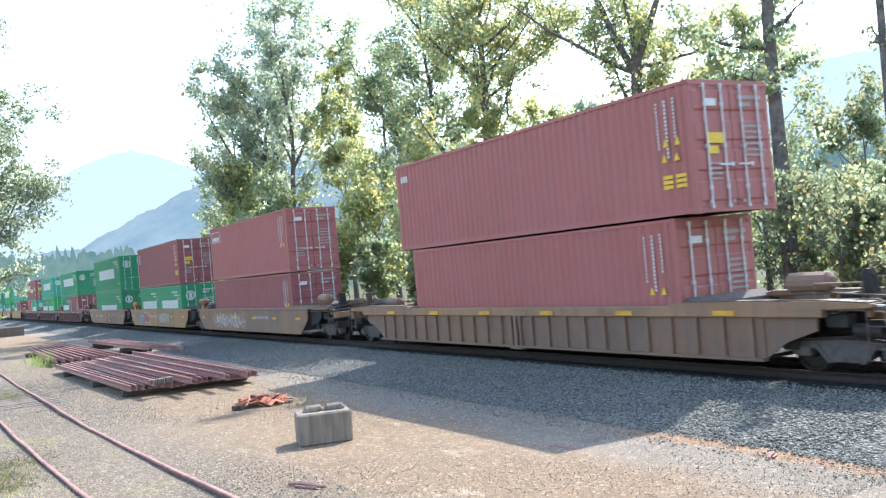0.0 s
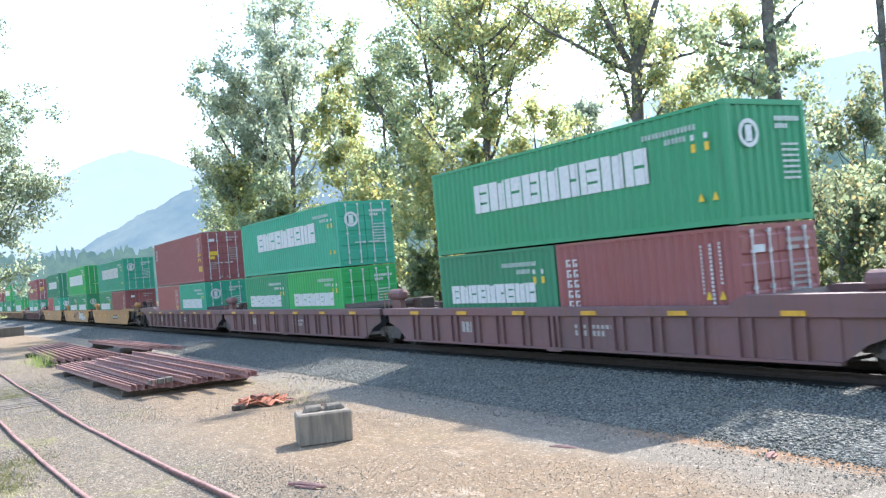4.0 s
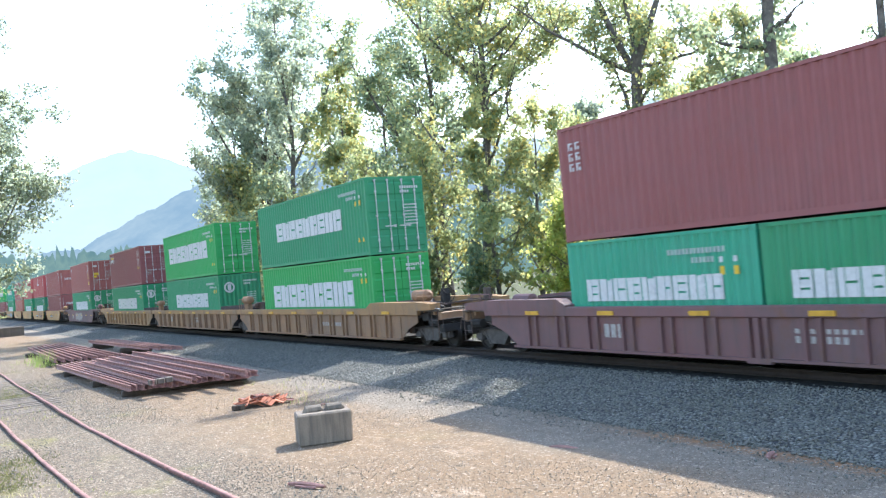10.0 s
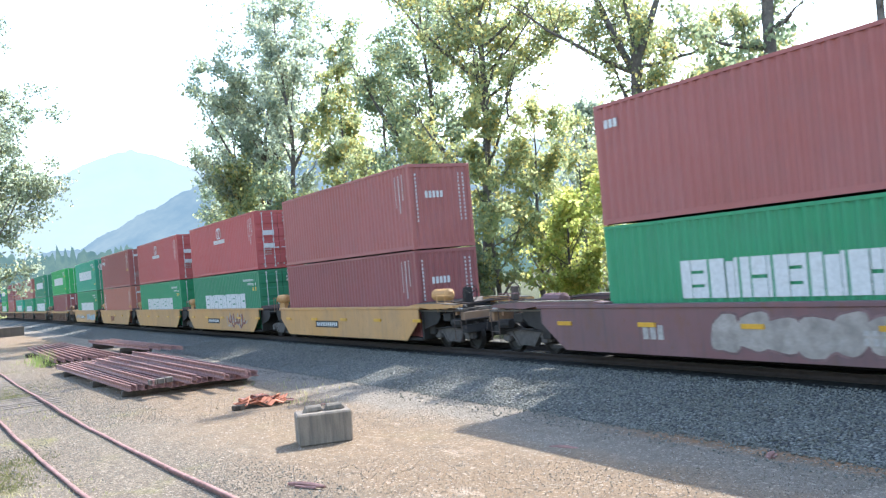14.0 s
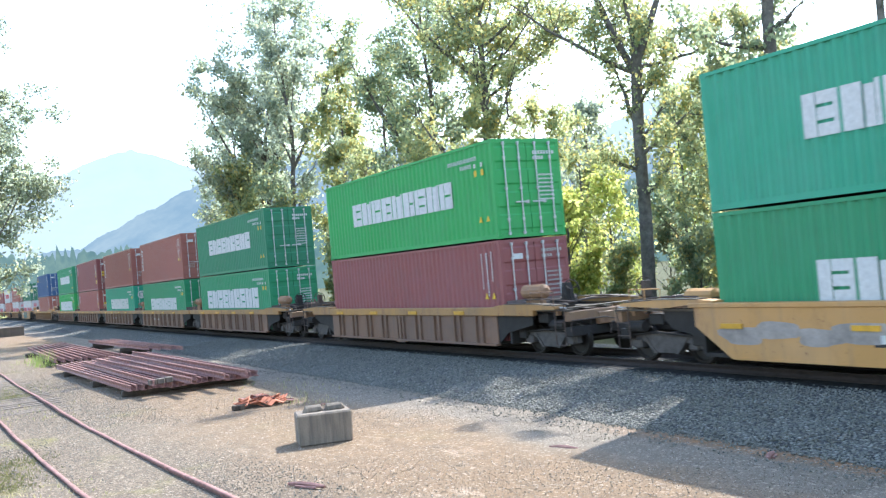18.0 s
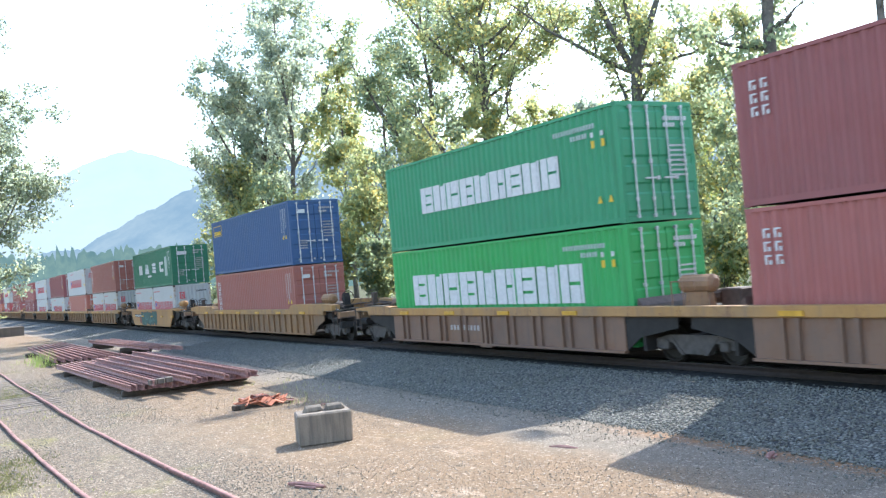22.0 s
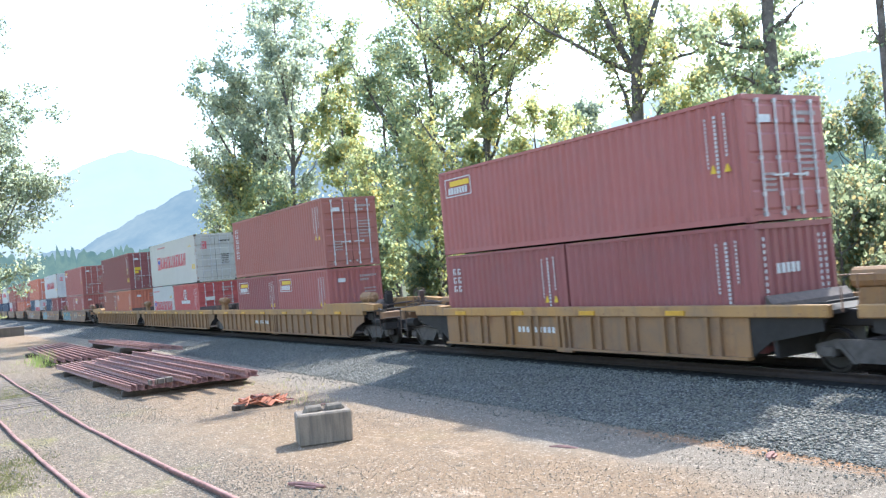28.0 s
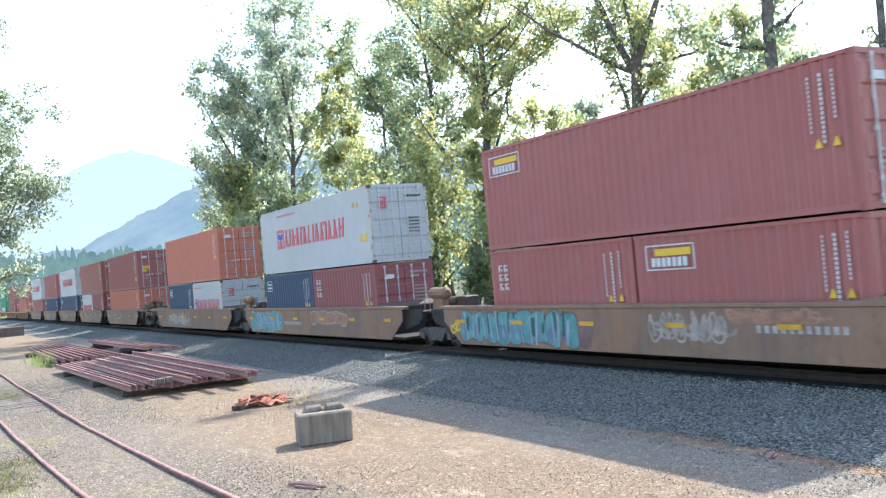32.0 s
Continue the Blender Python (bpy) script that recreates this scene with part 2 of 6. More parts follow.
def ballast_bed():
    n = Nodes("ballast_bed")
    vor = n.add("ShaderNodeTexVoronoi", Scale=17.0)
    n.link(n.co, vor.inputs["Vector"])
    v2 = n.add("ShaderNodeSeparateColor")
    n.link(vor.outputs["Color"], v2.inputs[0])
    col = n.ramp(v2.outputs[0], (0, (0.122, 0.118, 0.101)), (0.7, (0.235, 0.228, 0.195)), (1, (0.35, 0.338, 0.288)))
    col = n.mix(n.step(vor.outputs["Distance"], 0.25, 0.75), col, (0.05, 0.05, 0.05))
    n.bump(vor.outputs["Distance"], 1.0, 0.06)
    return n.done(col, 0.95, 0, 0.2)


M_BALLAST = ballast_bed()
# near-black that paints the shade under the train onto bed and ties
M_TRAIN_SHADE = simple("under_train_shade", (0.020, 0.019, 0.018), 0.9, 0.0, 0.5, 14.0, 0.03)


def far_glow_mat(name, low, high, tex, strength=1.0):
    """Distance, far behind everything else: it glows, with haze mixed into its colours."""
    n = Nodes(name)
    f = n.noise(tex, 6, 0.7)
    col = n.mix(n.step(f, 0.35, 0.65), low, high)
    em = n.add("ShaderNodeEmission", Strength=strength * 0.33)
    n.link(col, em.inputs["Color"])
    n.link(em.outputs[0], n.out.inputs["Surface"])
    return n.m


# ---- mesh helpers -------------------------------------------------------
def mesh_of(bm, name, mat, smooth=False):
    me = bpy.data.meshes.new(name)
    bmesh.ops.recalc_face_normals(bm, faces=bm.faces)
    bm.to_mesh(me)
    bm.free()
    for m in (mat if isinstance(mat, (list, tuple)) else [mat]):
        me.materials.append(m)
    if smooth:
        for p in me.polygons:
            p.use_smooth = True
    return me


def box(bm, x0, x1, y0, y1, z0, z1, bev=0.0):
    v = [bm.verts.new((x, y, z)) for x in (x0, x1) for y in (y0, y1) for z in (z0, z1)]
    faces = [(0, 1, 3, 2), (4, 6, 7, 5), (0, 4, 5, 1), (2, 3, 7, 6), (0, 2, 6, 4), (1, 5, 7, 3)]
    fs = [bm.faces.new([v[i] for i in f]) for f in faces]
    if bev:
        es = {e for f in fs for e in f.edges}
        bmesh.ops.bevel(bm, geom=list(es), offset=bev, segments=1, affect="EDGES", profile=0.7)


def tube(bm, pts, radii, sides=8, cap=True):
    rings = []
    for i, p in enumerate(pts):
        p = Vector(p)
        d = (Vector(pts[min(i + 1, len(pts) - 1)]) - Vector(pts[max(i - 1, 0)])).normalized()
        a = d.orthogonal().normalized() if abs(d.z) > 0.95 or abs(d.z) < 1e-6 else Vector((0, 0, 1)).cross(d).normalized()
        b = d.cross(a)
        r = radii[i] if isinstance(radii, (list, tuple)) else radii
        rings.append([bm.verts.new(p + (a * math.cos(k * math.tau / sides) + b * math.sin(k * math.tau / sides)) * r) for k in range(sides)])
    for r0, r1 in zip(rings, rings[1:]):
        for k in range(sides):
            bm.faces.new((r0[k], r0[(k + 1) % sides], r1[(k + 1) % sides], r1[k]))
    if cap:
        bm.faces.new(rings[0][::-1])
        bm.faces.new(rings[-1])


def prism(bm, outline, y0, y1):
    """An outline in x and z, pushed through from y0 to y1."""
    a = [bm.verts.new((x, y0, z)) for x, z in outline]
    b = [bm.verts.new((x, y1, z)) for x, z in outline]
    k = len(a)
    bm.faces.new(a)
    bm.faces.new(b[::-1])
    for i in range(k):
        bm.faces.new((a[i], b[i], b[(i + 1) % k], a[(i + 1) % k]))


def lathe_y(bm, profile, sides=20):
    """A profile of (y, radius) turned about the y axis."""
    rings = [[bm.verts.new((r * math.cos(k * math.tau / sides), y, r * math.sin(k * math.tau / sides))) for k in range(sides)] for y, r in profile]
    for r0, r1 in zip(rings, rings[1:]):
        for k in range(sides):
            bm.faces.new((r0[k], r0[(k + 1) % sides], r1[(k + 1) % sides], r1[k]))
    bm.faces.new(rings[0])
    bm.faces.new(rings[-1][::-1])


CACHE = {}


def cached(key, build, mat, smooth=False):
    """One shared mesh for all parts that are alike."""
    if key not in CACHE:
        bm = bmesh.new()
        build(bm)
        CACHE[key] = mesh_of(bm, str(key[0]), mat, smooth)
    return CACHE[key]


def put(name, me, parent=None, at=(0, 0, 0), label="", turn=None):
    ob = new(name, me)
    ob.location = at
    if turn:
        ob.rotation_euler = [radians(a) for a in turn]
    if parent is not None:
        ob.parent = parent
    if label:
        ob["label"] = label
    return ob


def part(name, bm, mat, parent=None, label="", at=(0, 0, 0), smooth=False):
    return put(name, mesh_of(bm, name, mat, smooth), parent, at, label)


def thing(name, at, label, category, group="", kind=""):
    ob = new(name)
    ob.empty_display_size = 0.2
    ob.location = at
    return tagged(ob, label, category, group, kind)


def raw_mesh(name, verts, faces, mat):
    """A mesh straight from arrays: verts n x 3, faces m x k."""
    me = bpy.data.meshes.new(name)
    verts, faces = np.asarray(verts, np.float32), np.asarray(faces, np.int32)
    me.vertices.add(len(verts))
    me.vertices.foreach_set("co", verts.ravel())
    k = faces.shape[1]
    me.loops.add(faces.size)
    me.loops.foreach_set("vertex_index", faces.ravel())
    me.polygons.add(len(faces))
    me.polygons.foreach_set("loop_start", np.arange(0, faces.size, k, dtype=np.int32))
    me.update(calc_edges=True)
    me.materials.append(mat)
    return me

# ---- ground, ballast and tracks ----------------------------------------
TRACK_Y, RAIL_Z = 15.6, 0.48


def ground_sheet():
    xs = np.concatenate([[-4000, -1500, -600, -250], np.arange(-120, 13, 3.0), [60, 250, 900, 3000]])
    ys = np.concatenate([[-3000, -800, -200, -60, -20], np.arange(-6, 12.1, 1.5), [16, 20, 24, 30, 40, 60, 120, 300, 900, 4000]])
    verts, faces = [], []
    for y in ys:
        for x in xs:
            near = -130 < x < 13 and -6 < y < 30
            z = (noise.noise((x * 0.13, y * 0.21, 0)) * 0.045 if near and y < 10.4 else 0.0) - (0.02 if 10.4 < y < 21 else 0)
            if y > 40:
                z = -min((y - 40) * 0.02, 3.0)
            verts.append((x, y, z))
    w = len(xs)
    for j in range(len(ys) - 1):
        for i in range(w - 1):
            a = j * w + i
            faces.append((a, a + 1, a + 1 + w, a + w))
    ob = new("ground", raw_mesh("ground", verts, faces, M_YARD))
    tagged(ob, "gravel and packed dirt yard beside the railway", "ground", kind="structure")


ground_sheet()


def ballast():
    prof = [(10.55, -0.06), (10.8, 0.0), (11.4, 0.07), (12.4, 0.19), (13.3, 0.275), (13.9, 0.29), (17.3, 0.29), (18.2, 0.24), (20.6, -0.06)]
    xs = np.concatenate([np.arange(-420, -40, 12.0), np.arange(-40, 6, 0.5), np.arange(6, 140, 12.0)])
    verts, faces = [], []
    for x in xs:
        for y, z in prof:
            verts.append((x, y + (noise.noise((x * 0.5, y, 3)) * 0.16 if y < 12 else 0), z + noise.noise((x * 0.7, y * 2, 7)) * 0.025))
    k = len(prof)
    for i in range(len(xs) - 1):
        for j in range(k - 1):
            a = i * k + j
            faces.append((a, a + 1, a + 1 + k, a + k))
    ob = new("ballast_bed", raw_mesh("ballast_bed", verts, faces, M_BALLAST))
    tagged(ob, "sloping grey crushed-stone ballast bed under the main line", "ballast", kind="structure")


ballast()
# flat dark sheet added over the stones as painted shade under the train
bed = new("track_bed", raw_mesh("track_bed", [(-420, 14.15, 0.302), (140, 14.15, 0.302), (140, 17.05, 0.302), (-420, 17.05, 0.302)], [(0, 1, 2, 3)], M_TRAIN_SHADE))
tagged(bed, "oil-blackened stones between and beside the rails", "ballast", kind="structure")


def scatter_stones(name, label, count, x0, x1, yfun, zfun, s0, s1, mat, seed, bias=1.0):
    """Loose stones as one mesh of small rough solids."""
    rng = np.random.default_rng(seed)
    base = np.array([(1, 0, 0), (-1, 0, 0), (0, 1, 0), (0, -1, 0), (0, 0, 1), (0, 0, -1)], float)
    tri = np.array([(0, 2, 4), (2, 1, 4), (1, 3, 4), (3, 0, 4), (2, 0, 5), (1, 2, 5), (3, 1, 5), (0, 3, 5)])
    u = rng.random(count) ** bias
    x = x1 + (x0 - x1) * u
    y = yfun(rng.random(count), x)
    z = zfun(x, y)
    size = rng.uniform(s0, s1, count)
    v = base[None] * rng.uniform(0.55, 1.25, (count, 6, 1)) + rng.normal(0, 0.18, (count, 6, 3))
    q = rng.uniform(0, math.tau, count)
    c, s = np.cos(q), np.sin(q)
    vx, vy, vz = v[..., 0] * c[:, None] - v[..., 1] * s[:, None], v[..., 0] * s[:, None] + v[..., 1] * c[:, None], v[..., 2] * 0.75
    p = np.stack([vx, vy, vz], -1) * size[:, None, None] * 0.5 + np.stack([x, y, z], -1)[:, None]
    f = (tri[None] + (np.arange(count) * 6)[:, None, None]).reshape(-1, 3)
    ob = new(name, raw_mesh(name, p.reshape(-1, 3), f, mat))
    return tagged(ob, label, "stones", kind="stuff")


BY, BZ = (10.4, 10.8, 11.4, 12.4, 13.3, 13.9), (-0.01, 0.0, 0.07, 0.19, 0.275, 0.29)
scatter_stones("ballast_stones", "angular grey crushed stones covering the ballast slope", 26000, -48, -4,
               lambda r, x: 10.6 + 3.75 * r, lambda x, y: np.interp(y, BY, BZ) + 0.008, 0.03, 0.072, M_STONES, 5, 1.25)
scatter_stones("ballast_spill", "grey stones spilled at the foot of the ballast", 2600, -32, -4,
               lambda r, x: 10.9 - 1.0 * r ** 2.2, lambda x, y: 0.0 * x + 0.008, 0.02, 0.06, M_STONES, 6, 1.3)
scatter_stones("yard_pebbles", "pale pebbles and gravel strewn over the yard", 46000, -48, -7,
               lambda r, x: 0.6 + 9.8 * r, lambda x, y: 0.0 * x + 0.004, 0.011, 0.030, M_PEBBLES, 7, 1.5)
scatter_stones("gravel_chips", "grey gravel chips between the yard rails", 20000, -40, -8,
               lambda r, x: 0.6 + 4.6 * r, lambda x, y: 0.0 * x + 0.004, 0.014, 0.038, M_STONES, 8, 1.5)

RAIL_OUT = [(-0.07, 0), (0.07, 0), (0.07, 0.015), (0.012, 0.035), (0.012, 0.12), (0.035, 0.132), (0.035, 0.165), (0.028, 0.172),
            (-0.028, 0.172), (-0.035, 0.165), (-0.035, 0.132), (-0.012, 0.12), (-0.012, 0.035), (-0.07, 0.015)]


def rail_mesh(name, path, mat, scale=1.0, top=None):
    """A rail section drawn along points on the ground plane."""
    verts, faces, k = [], [], len(RAIL_OUT)
    for i, (x, y, z) in enumerate(path):
        d = Vector(path[min(i + 1, len(path) - 1)]) - Vector(path[max(i - 1, 0)])
        side = Vector((-d.y, d.x, 0)).normalized()
        for a, h in RAIL_OUT:
            verts.append((x + side.x * a * scale, y + side.y * a * scale, z + h * scale))
    for i in range(len(path) - 1):
        for j in range(k):
            a, b = i * k + j, i * k + (j + 1) % k
            faces.append((a, b, b + k, a + k))
    me = raw_mesh(name, verts, faces, mat)
    bm = bmesh.new()
    bm.from_mesh(me)
    bm.verts.ensure_lookup_table()
    bm.faces.new([bm.verts[i] for i in range(k)])
    bm.faces.new([bm.verts[(len(path) - 1) * k + i] for i in range(k)][::-1])
    bmesh.ops.recalc_face_normals(bm, faces=bm.faces)
    bm.to_mesh(me)
    bm.free()
    if top:
        me.materials.append(top)
        for p in me.polygons:
            if p.normal.z > 0.8 and p.center.z > path[0][2] + 0.16 * scale:
                p.material_index = 1
    return me


main_track = thing("main_track", (0, TRACK_Y, 0), "main line railway track with polished rails on timber ties", "railway track", kind="structure")
for sgn in (-1, 1):
    put("rail", rail_mesh("main_rail", [(x, sgn * 0.755, RAIL_Z - 0.172) for x in (-420, -200, -80, -20, 140)], M_RAIL_SHADED, 1.0, M_RAIL_TOP), main_track)
bm = bmesh.new()
box(bm, -0.115, 0.115, -1.3, 1.3, 0.13, 0.31, 0.012)
# ties carry the same painted shade as the sheet
tie_me = mesh_of(bm, "tie", M_TRAIN_SHADE)
for i in range(116):
    put("tie", tie_me, main_track, (-62 + i * 0.52, 0, 0))

YS = (-140, -45, -34, -27.8, -22.9, -17.8, -14.5, -12.5, -6, 0, 18)
YV = (1.3, 2.09, 2.25, 2.36, 2.46, 2.65, 2.83, 2.95, 3.38, 3.8, 5.2)


def yard_y(x):
    return float(np.interp(x, YS, YV)) + 0.012 * math.sin(x * 0.55) + 0.008 * math.sin(x * 1.7)


yard_track = thing("yard_track", (0, 0, 0), "old rusty siding half buried in gravel", "railway track", kind="structure")
for off in (-0.775, 0.775):
    pts = [(x, yard_y(x) + off, -0.10 + 0.014 * math.sin(x * 0.4 + off)) for x in np.arange(-138, 14, 0.8)]
    put("rail", rail_mesh("yard_rail", pts, M_RAIL), yard_track)
bm = bmesh.new()
box(bm, -0.11, 0.11, -1.25, 1.25, -0.15, 0.0, 0.015)
old_tie = mesh_of(bm, "old_tie", M_OLD_TIE)
rng = random.Random(11)
for i in range(70):
    x = -66 + i * 0.56
    top = 0.004 if x < -27 else -0.008
    put("tie", old_tie, yard_track, (x, yard_y(x) + rng.uniform(-0.1, 0.1), top + rng.uniform(-0.02, 0.012)), turn=(0, 0, rng.uniform(-3, 3) + 1))

# ---- loose things in the yard ------------------------------------------
rng = random.Random(4)


def loose_rail(x0, x1, y0, y1, z, roll=0):
    me = rail_mesh("steel_rail", [(-(x1 - x0) / 2, 0, 0), ((x1 - x0) / 2, 0, 0)], M_RAIL)
    ob = put("steel_rail", me, None, ((x0 + x1) / 2, (y0 + y1) / 2, z), turn=(roll, 0, math.degrees(math.atan2(y1 - y0, x1 - x0))))
    return tagged(ob, "long rust-red used steel rail laid on timber bearers", "rail", "stacked used rails")


for i in range(21):
    f = i / 20
    j = rng.uniform(-0.25, 0.25)
    loose_rail(-42.0 + f * -1.5 + j, -28.1 + f * 0.6 + j, 4.88 + f * 4.1, 5.25 + f * 3.7, 0.2 + (0.0 if i % 4 else 0.004))
for i in range(9):
    f = i / 8
    j = rng.uniform(-0.5, 0.5)
    loose_rail(-62 + j - 2 * f, -46 + j + 2.2 * f, 5.6 + f * 2.2, 5.3 + f * 2.6, 0.2)
for i in range(4):
    loose_rail(-58 + i * 0.4, -44 + i * 0.9, 8.6 + i * 0.34, 9.15 + i * 0.30, 0.4)
for k in range(5):
    loose_rail(-39.5 - k * 0.7, -27.2 + rng.uniform(-1, 1), 5.6 + k * 0.62, 5.9 + k * 0.55 + rng.uniform(-0.2, 0.2), 0.376)
for x0, y0, y1, z0 in ((-28.9, 5.1, 9.0, 0.0), (-33.4, 4.95, 9.0, 0.0), (-39.5, 4.8, 9.1, 0.0), (-48.5, 5.0, 10.2, 0.0), (-57.0, 5.0, 9.8, 0.0)):
    for lay in range(2 if x0 < -45 else 1):
        bm = bmesh.new()
        half = (y1 - y0) / 2 if lay == 0 else 0.75
        box(bm, -0.13, 0.13, -half, half, 0, 0.198, 0.015)
        ob = part("timber_bearer", bm, M_TIE, None, "", (x0 + lay * 0.05, (y0 + y1) / 2 if lay == 0 else 9.4, z0 + lay * 0.2))
        tagged(ob, "dark creosoted timber bearer lying under the rails", "timber", "bearers under the rails")
for k in range(3):
    bm = bmesh.new()
    box(bm, -0.12, 0.12, -0.11, 0.11, 0, 0.16, 0.02)
    ob = part("timber_offcut", bm, M_OLD_TIE, None, "", (-27.55 - 0.1 * k, 5.75 + k * 0.26, 0.376))
    tagged(ob, "short rusty offcut resting on the rail ends", "offcut", "offcuts on the rails")


def concrete_block():
    b = thing("concrete_block", (-16.13, 6.44, 0), "grey weathered cast concrete block with two lugs on top", "concrete block")
    b.rotation_euler = (0, 0, radians(74.5))
    bm = bmesh.new()
    box(bm, -0.51, 0.51, -0.33, 0.33, 0, 0.59, 0.03)
    for v in bm.verts:
        v.co.x *= 1 + 0.03 * (v.co.z - 0.3)
        v.co += Vector((noise.noise(v.co * 3), noise.noise(v.co * 3 + Vector((5, 0, 0))), 0)) * 0.02
    part("body", bm, M_CONCRETE, b)
    for x in (-0.17, 0.23):
        bm = bmesh.new()
        tube(bm, [(x - 0.15, 0, 0.57), (x - 0.13, 0, 0.61), (x + 0.13, 0, 0.62), (x + 0.15, 0, 0.58)], [0.07, 0.10, 0.095, 0.07], 10)
        part("lug", bm, M_CONCRETE, b)
    bm = bmesh.new()
    arc = [(0.03 + 0.06 * math.cos(a), 0.02, 0.58 + 0.14 * math.sin(a)) for a in np.linspace(0, math.pi, 8)]
    tube(bm, arc, 0.012, 6)
    part("lifting_loop", bm, M_RAIL, b, "rusty wire lifting loop")


concrete_block()


def scrap_plates():
    s = thing("scrap_plate_heap", (-22.4, 7.35, 0), "heap of orange rusted tie plates and anchors", "scrap heap")
    r = random.Random(9)
    for i in range(34):
        bm = bmesh.new()
        L, w = r.uniform(0.14, 0.26), r.uniform(0.08, 0.12)
        box(bm, -L, L, -w, w, -0.014, 0.014, 0.006)
        box(bm, -L * 0.35, -L * 0.25, -w, w, 0.014, 0.04)
        box(bm, L * 0.25, L * 0.35, -w, w, 0.014, 0.04)
        a, d = r.uniform(0, math.tau), abs(r.gauss(0, 0.36))
        z = 0.03 + max(0, 0.22 - d * 0.28) * r.random() ** 0.5
        ob = part("plate", bm, M_PLATE if i % 4 else M_RAIL, s, "", (math.cos(a) * d * 0.7, math.sin(a) * d * 1.25, z))
        ob.rotation_euler = (r.uniform(-0.5, 0.5), r.uniform(-0.5, 0.5), r.uniform(0, 6.3))
    for i in range(4):
        bm = bmesh.new()
        box(bm, -0.5, 0.5, -0.08, 0.08, 0, 0.12, 0.01)
        ob = part("timber_scrap", bm, M_TIE, s, "dark timber scrap", (r.uniform(-0.3, 0.3), r.uniform(-0.5, 0.5), 0))
        ob.rotation_euler = (0, 0, r.uniform(0, 3))


scrap_plates()


def rusty_bar(at, L, turn, mat=M_RAIL):
    bm = bmesh.new()
    tube(bm, [(-L, 0, 0.03), (-L * 0.3, 0.02, 0.035), (L * 0.4, -0.01, 0.04), (L, 0.0, 0.03)], [0.025, 0.045, 0.04, 0.02], 7)
    box(bm, -L * 0.5, L * 0.6, -0.07, -0.03, 0.0, 0.03, 0.006)
    ob = part("rusty_scrap_bar", bm, mat, None, "", at)
    ob.rotation_euler = (0, 0, radians(turn))
    tagged(ob, "short rusty bar lying on the gravel", "scrap bar")


rusty_bar((-12.9, 4.8, 0), 0.36, 27)
rusty_bar((-11.9, 8.86, -0.03), 0.26, 25, M_RAIL)
rusty_bar((-9.0, 10.35, -0.02), 0.2, 120, M_RAIL)

timber_stack = thing("timber_stack", (-98, 7.3, 0), "distant stack of dark old ties beside the siding", "timber stack")
for lay in range(6):
    for k in range(6):
        put("tie", old_tie, timber_stack, (k * 0.5 - 1.5, 0, 0.15 + 0.15 * lay), turn=(0, 0, 5 * math.sin(lay * 7 + k)))

# ---- the train: containers ----------------------------------------------
CW = 1.219
LENGTH = {"20": 6.058, "40": 12.192, "45": 13.716}
HC, STD = 2.896, 2.591


def side_wall(bm, L, h, sgn, smooth):
    y0 = sgn * (CW - 0.012)
    y1 = sgn * (CW - 0.060)
    x0, x1, z0, z1 = -L / 2 + 0.1, L / 2 - 0.1, 0.14, h - 0.07
    if smooth:
        box(bm, x0, x1, min(y0, y0 - sgn * 0.05), max(y0, y0 - sgn * 0.05), z0, z1)
        return
    n = round((x1 - x0) / 0.278)
    p = (x1 - x0) / n
    pts = []
    for i in range(n):
        a = x0 + i * p
        pts += [(a, y0), (a + p * 0.26, y0), (a + p * 0.5, y1), (a + p * 0.76, y1)]
    pts.append((x1, y0))
    lo = [bm.verts.new((x, y, z0)) for x, y in pts]
    hi = [bm.verts.new((x, y, z1)) for x, y in pts]
    for i in range(len(pts) - 1):
        bm.faces.new((lo[i], lo[i + 1], hi[i + 1], hi[i]))


def end_wall(bm, L, h, sgn):
    x0, x1 = sgn * (L / 2 - 0.015), sgn * (L / 2 - 0.06)
    n = 9
    p = 2 * (CW - 0.1) / n
    pts = []
    for i in range(n):
        a = -CW + 0.1 + i * p
        pts += [(x0, a), (x0, a + p * 0.3), (x1, a + p * 0.5), (x1, a + p * 0.8)]
    pts.append((x0, CW - 0.1))
    lo = [bm.verts.new((x, y, 0.14)) for x, y in pts]
    hi = [bm.verts.new((x, y, h - 0.09)) for x, y in pts]
    for i in range(len(pts) - 1):
        bm.faces.new((lo[i], lo[i + 1], hi[i + 1], hi[i]))


def door_leaf(bm, h, sgn):
    """One door, hinged on its outer edge, with pressed bands."""
    w = CW - 0.09
    a, c = (0.012, w) if sgn > 0 else (-w, -0.012)
    z0, z1 = 0.15, h - 0.12
    o = [(-0.05, z0), (0.0, z0)]
    for k in range(4):
        z, q = z0 + (z1 - z0) * (k + 0.5) / 4, (z1 - z0) / 4
        o += [(0.0, z - q * 0.36), (0.024, z - q * 0.28), (0.024, z + q * 0.28), (0.0, z + q * 0.36)]
    prism(bm, o + [(0.0, z1), (-0.05, z1)], a, c)


def lock_rod(bm, h):
    tube(bm, [(0.055, 0, 0.12), (0.055, 0, h - 0.09)], 0.021, 6)
    for z in (0.14, 0.55, h * 0.5, h - 0.55, h - 0.13):
        box(bm, 0.0, 0.075, -0.035, 0.035, z - 0.04, z + 0.04)


def rod_handle(bm):
    box(bm, 0.05, 0.075, -0.02, 0.42, -0.02, 0.02)
    box(bm, 0.0, 0.07, 0.36, 0.44, -0.045, 0.045)


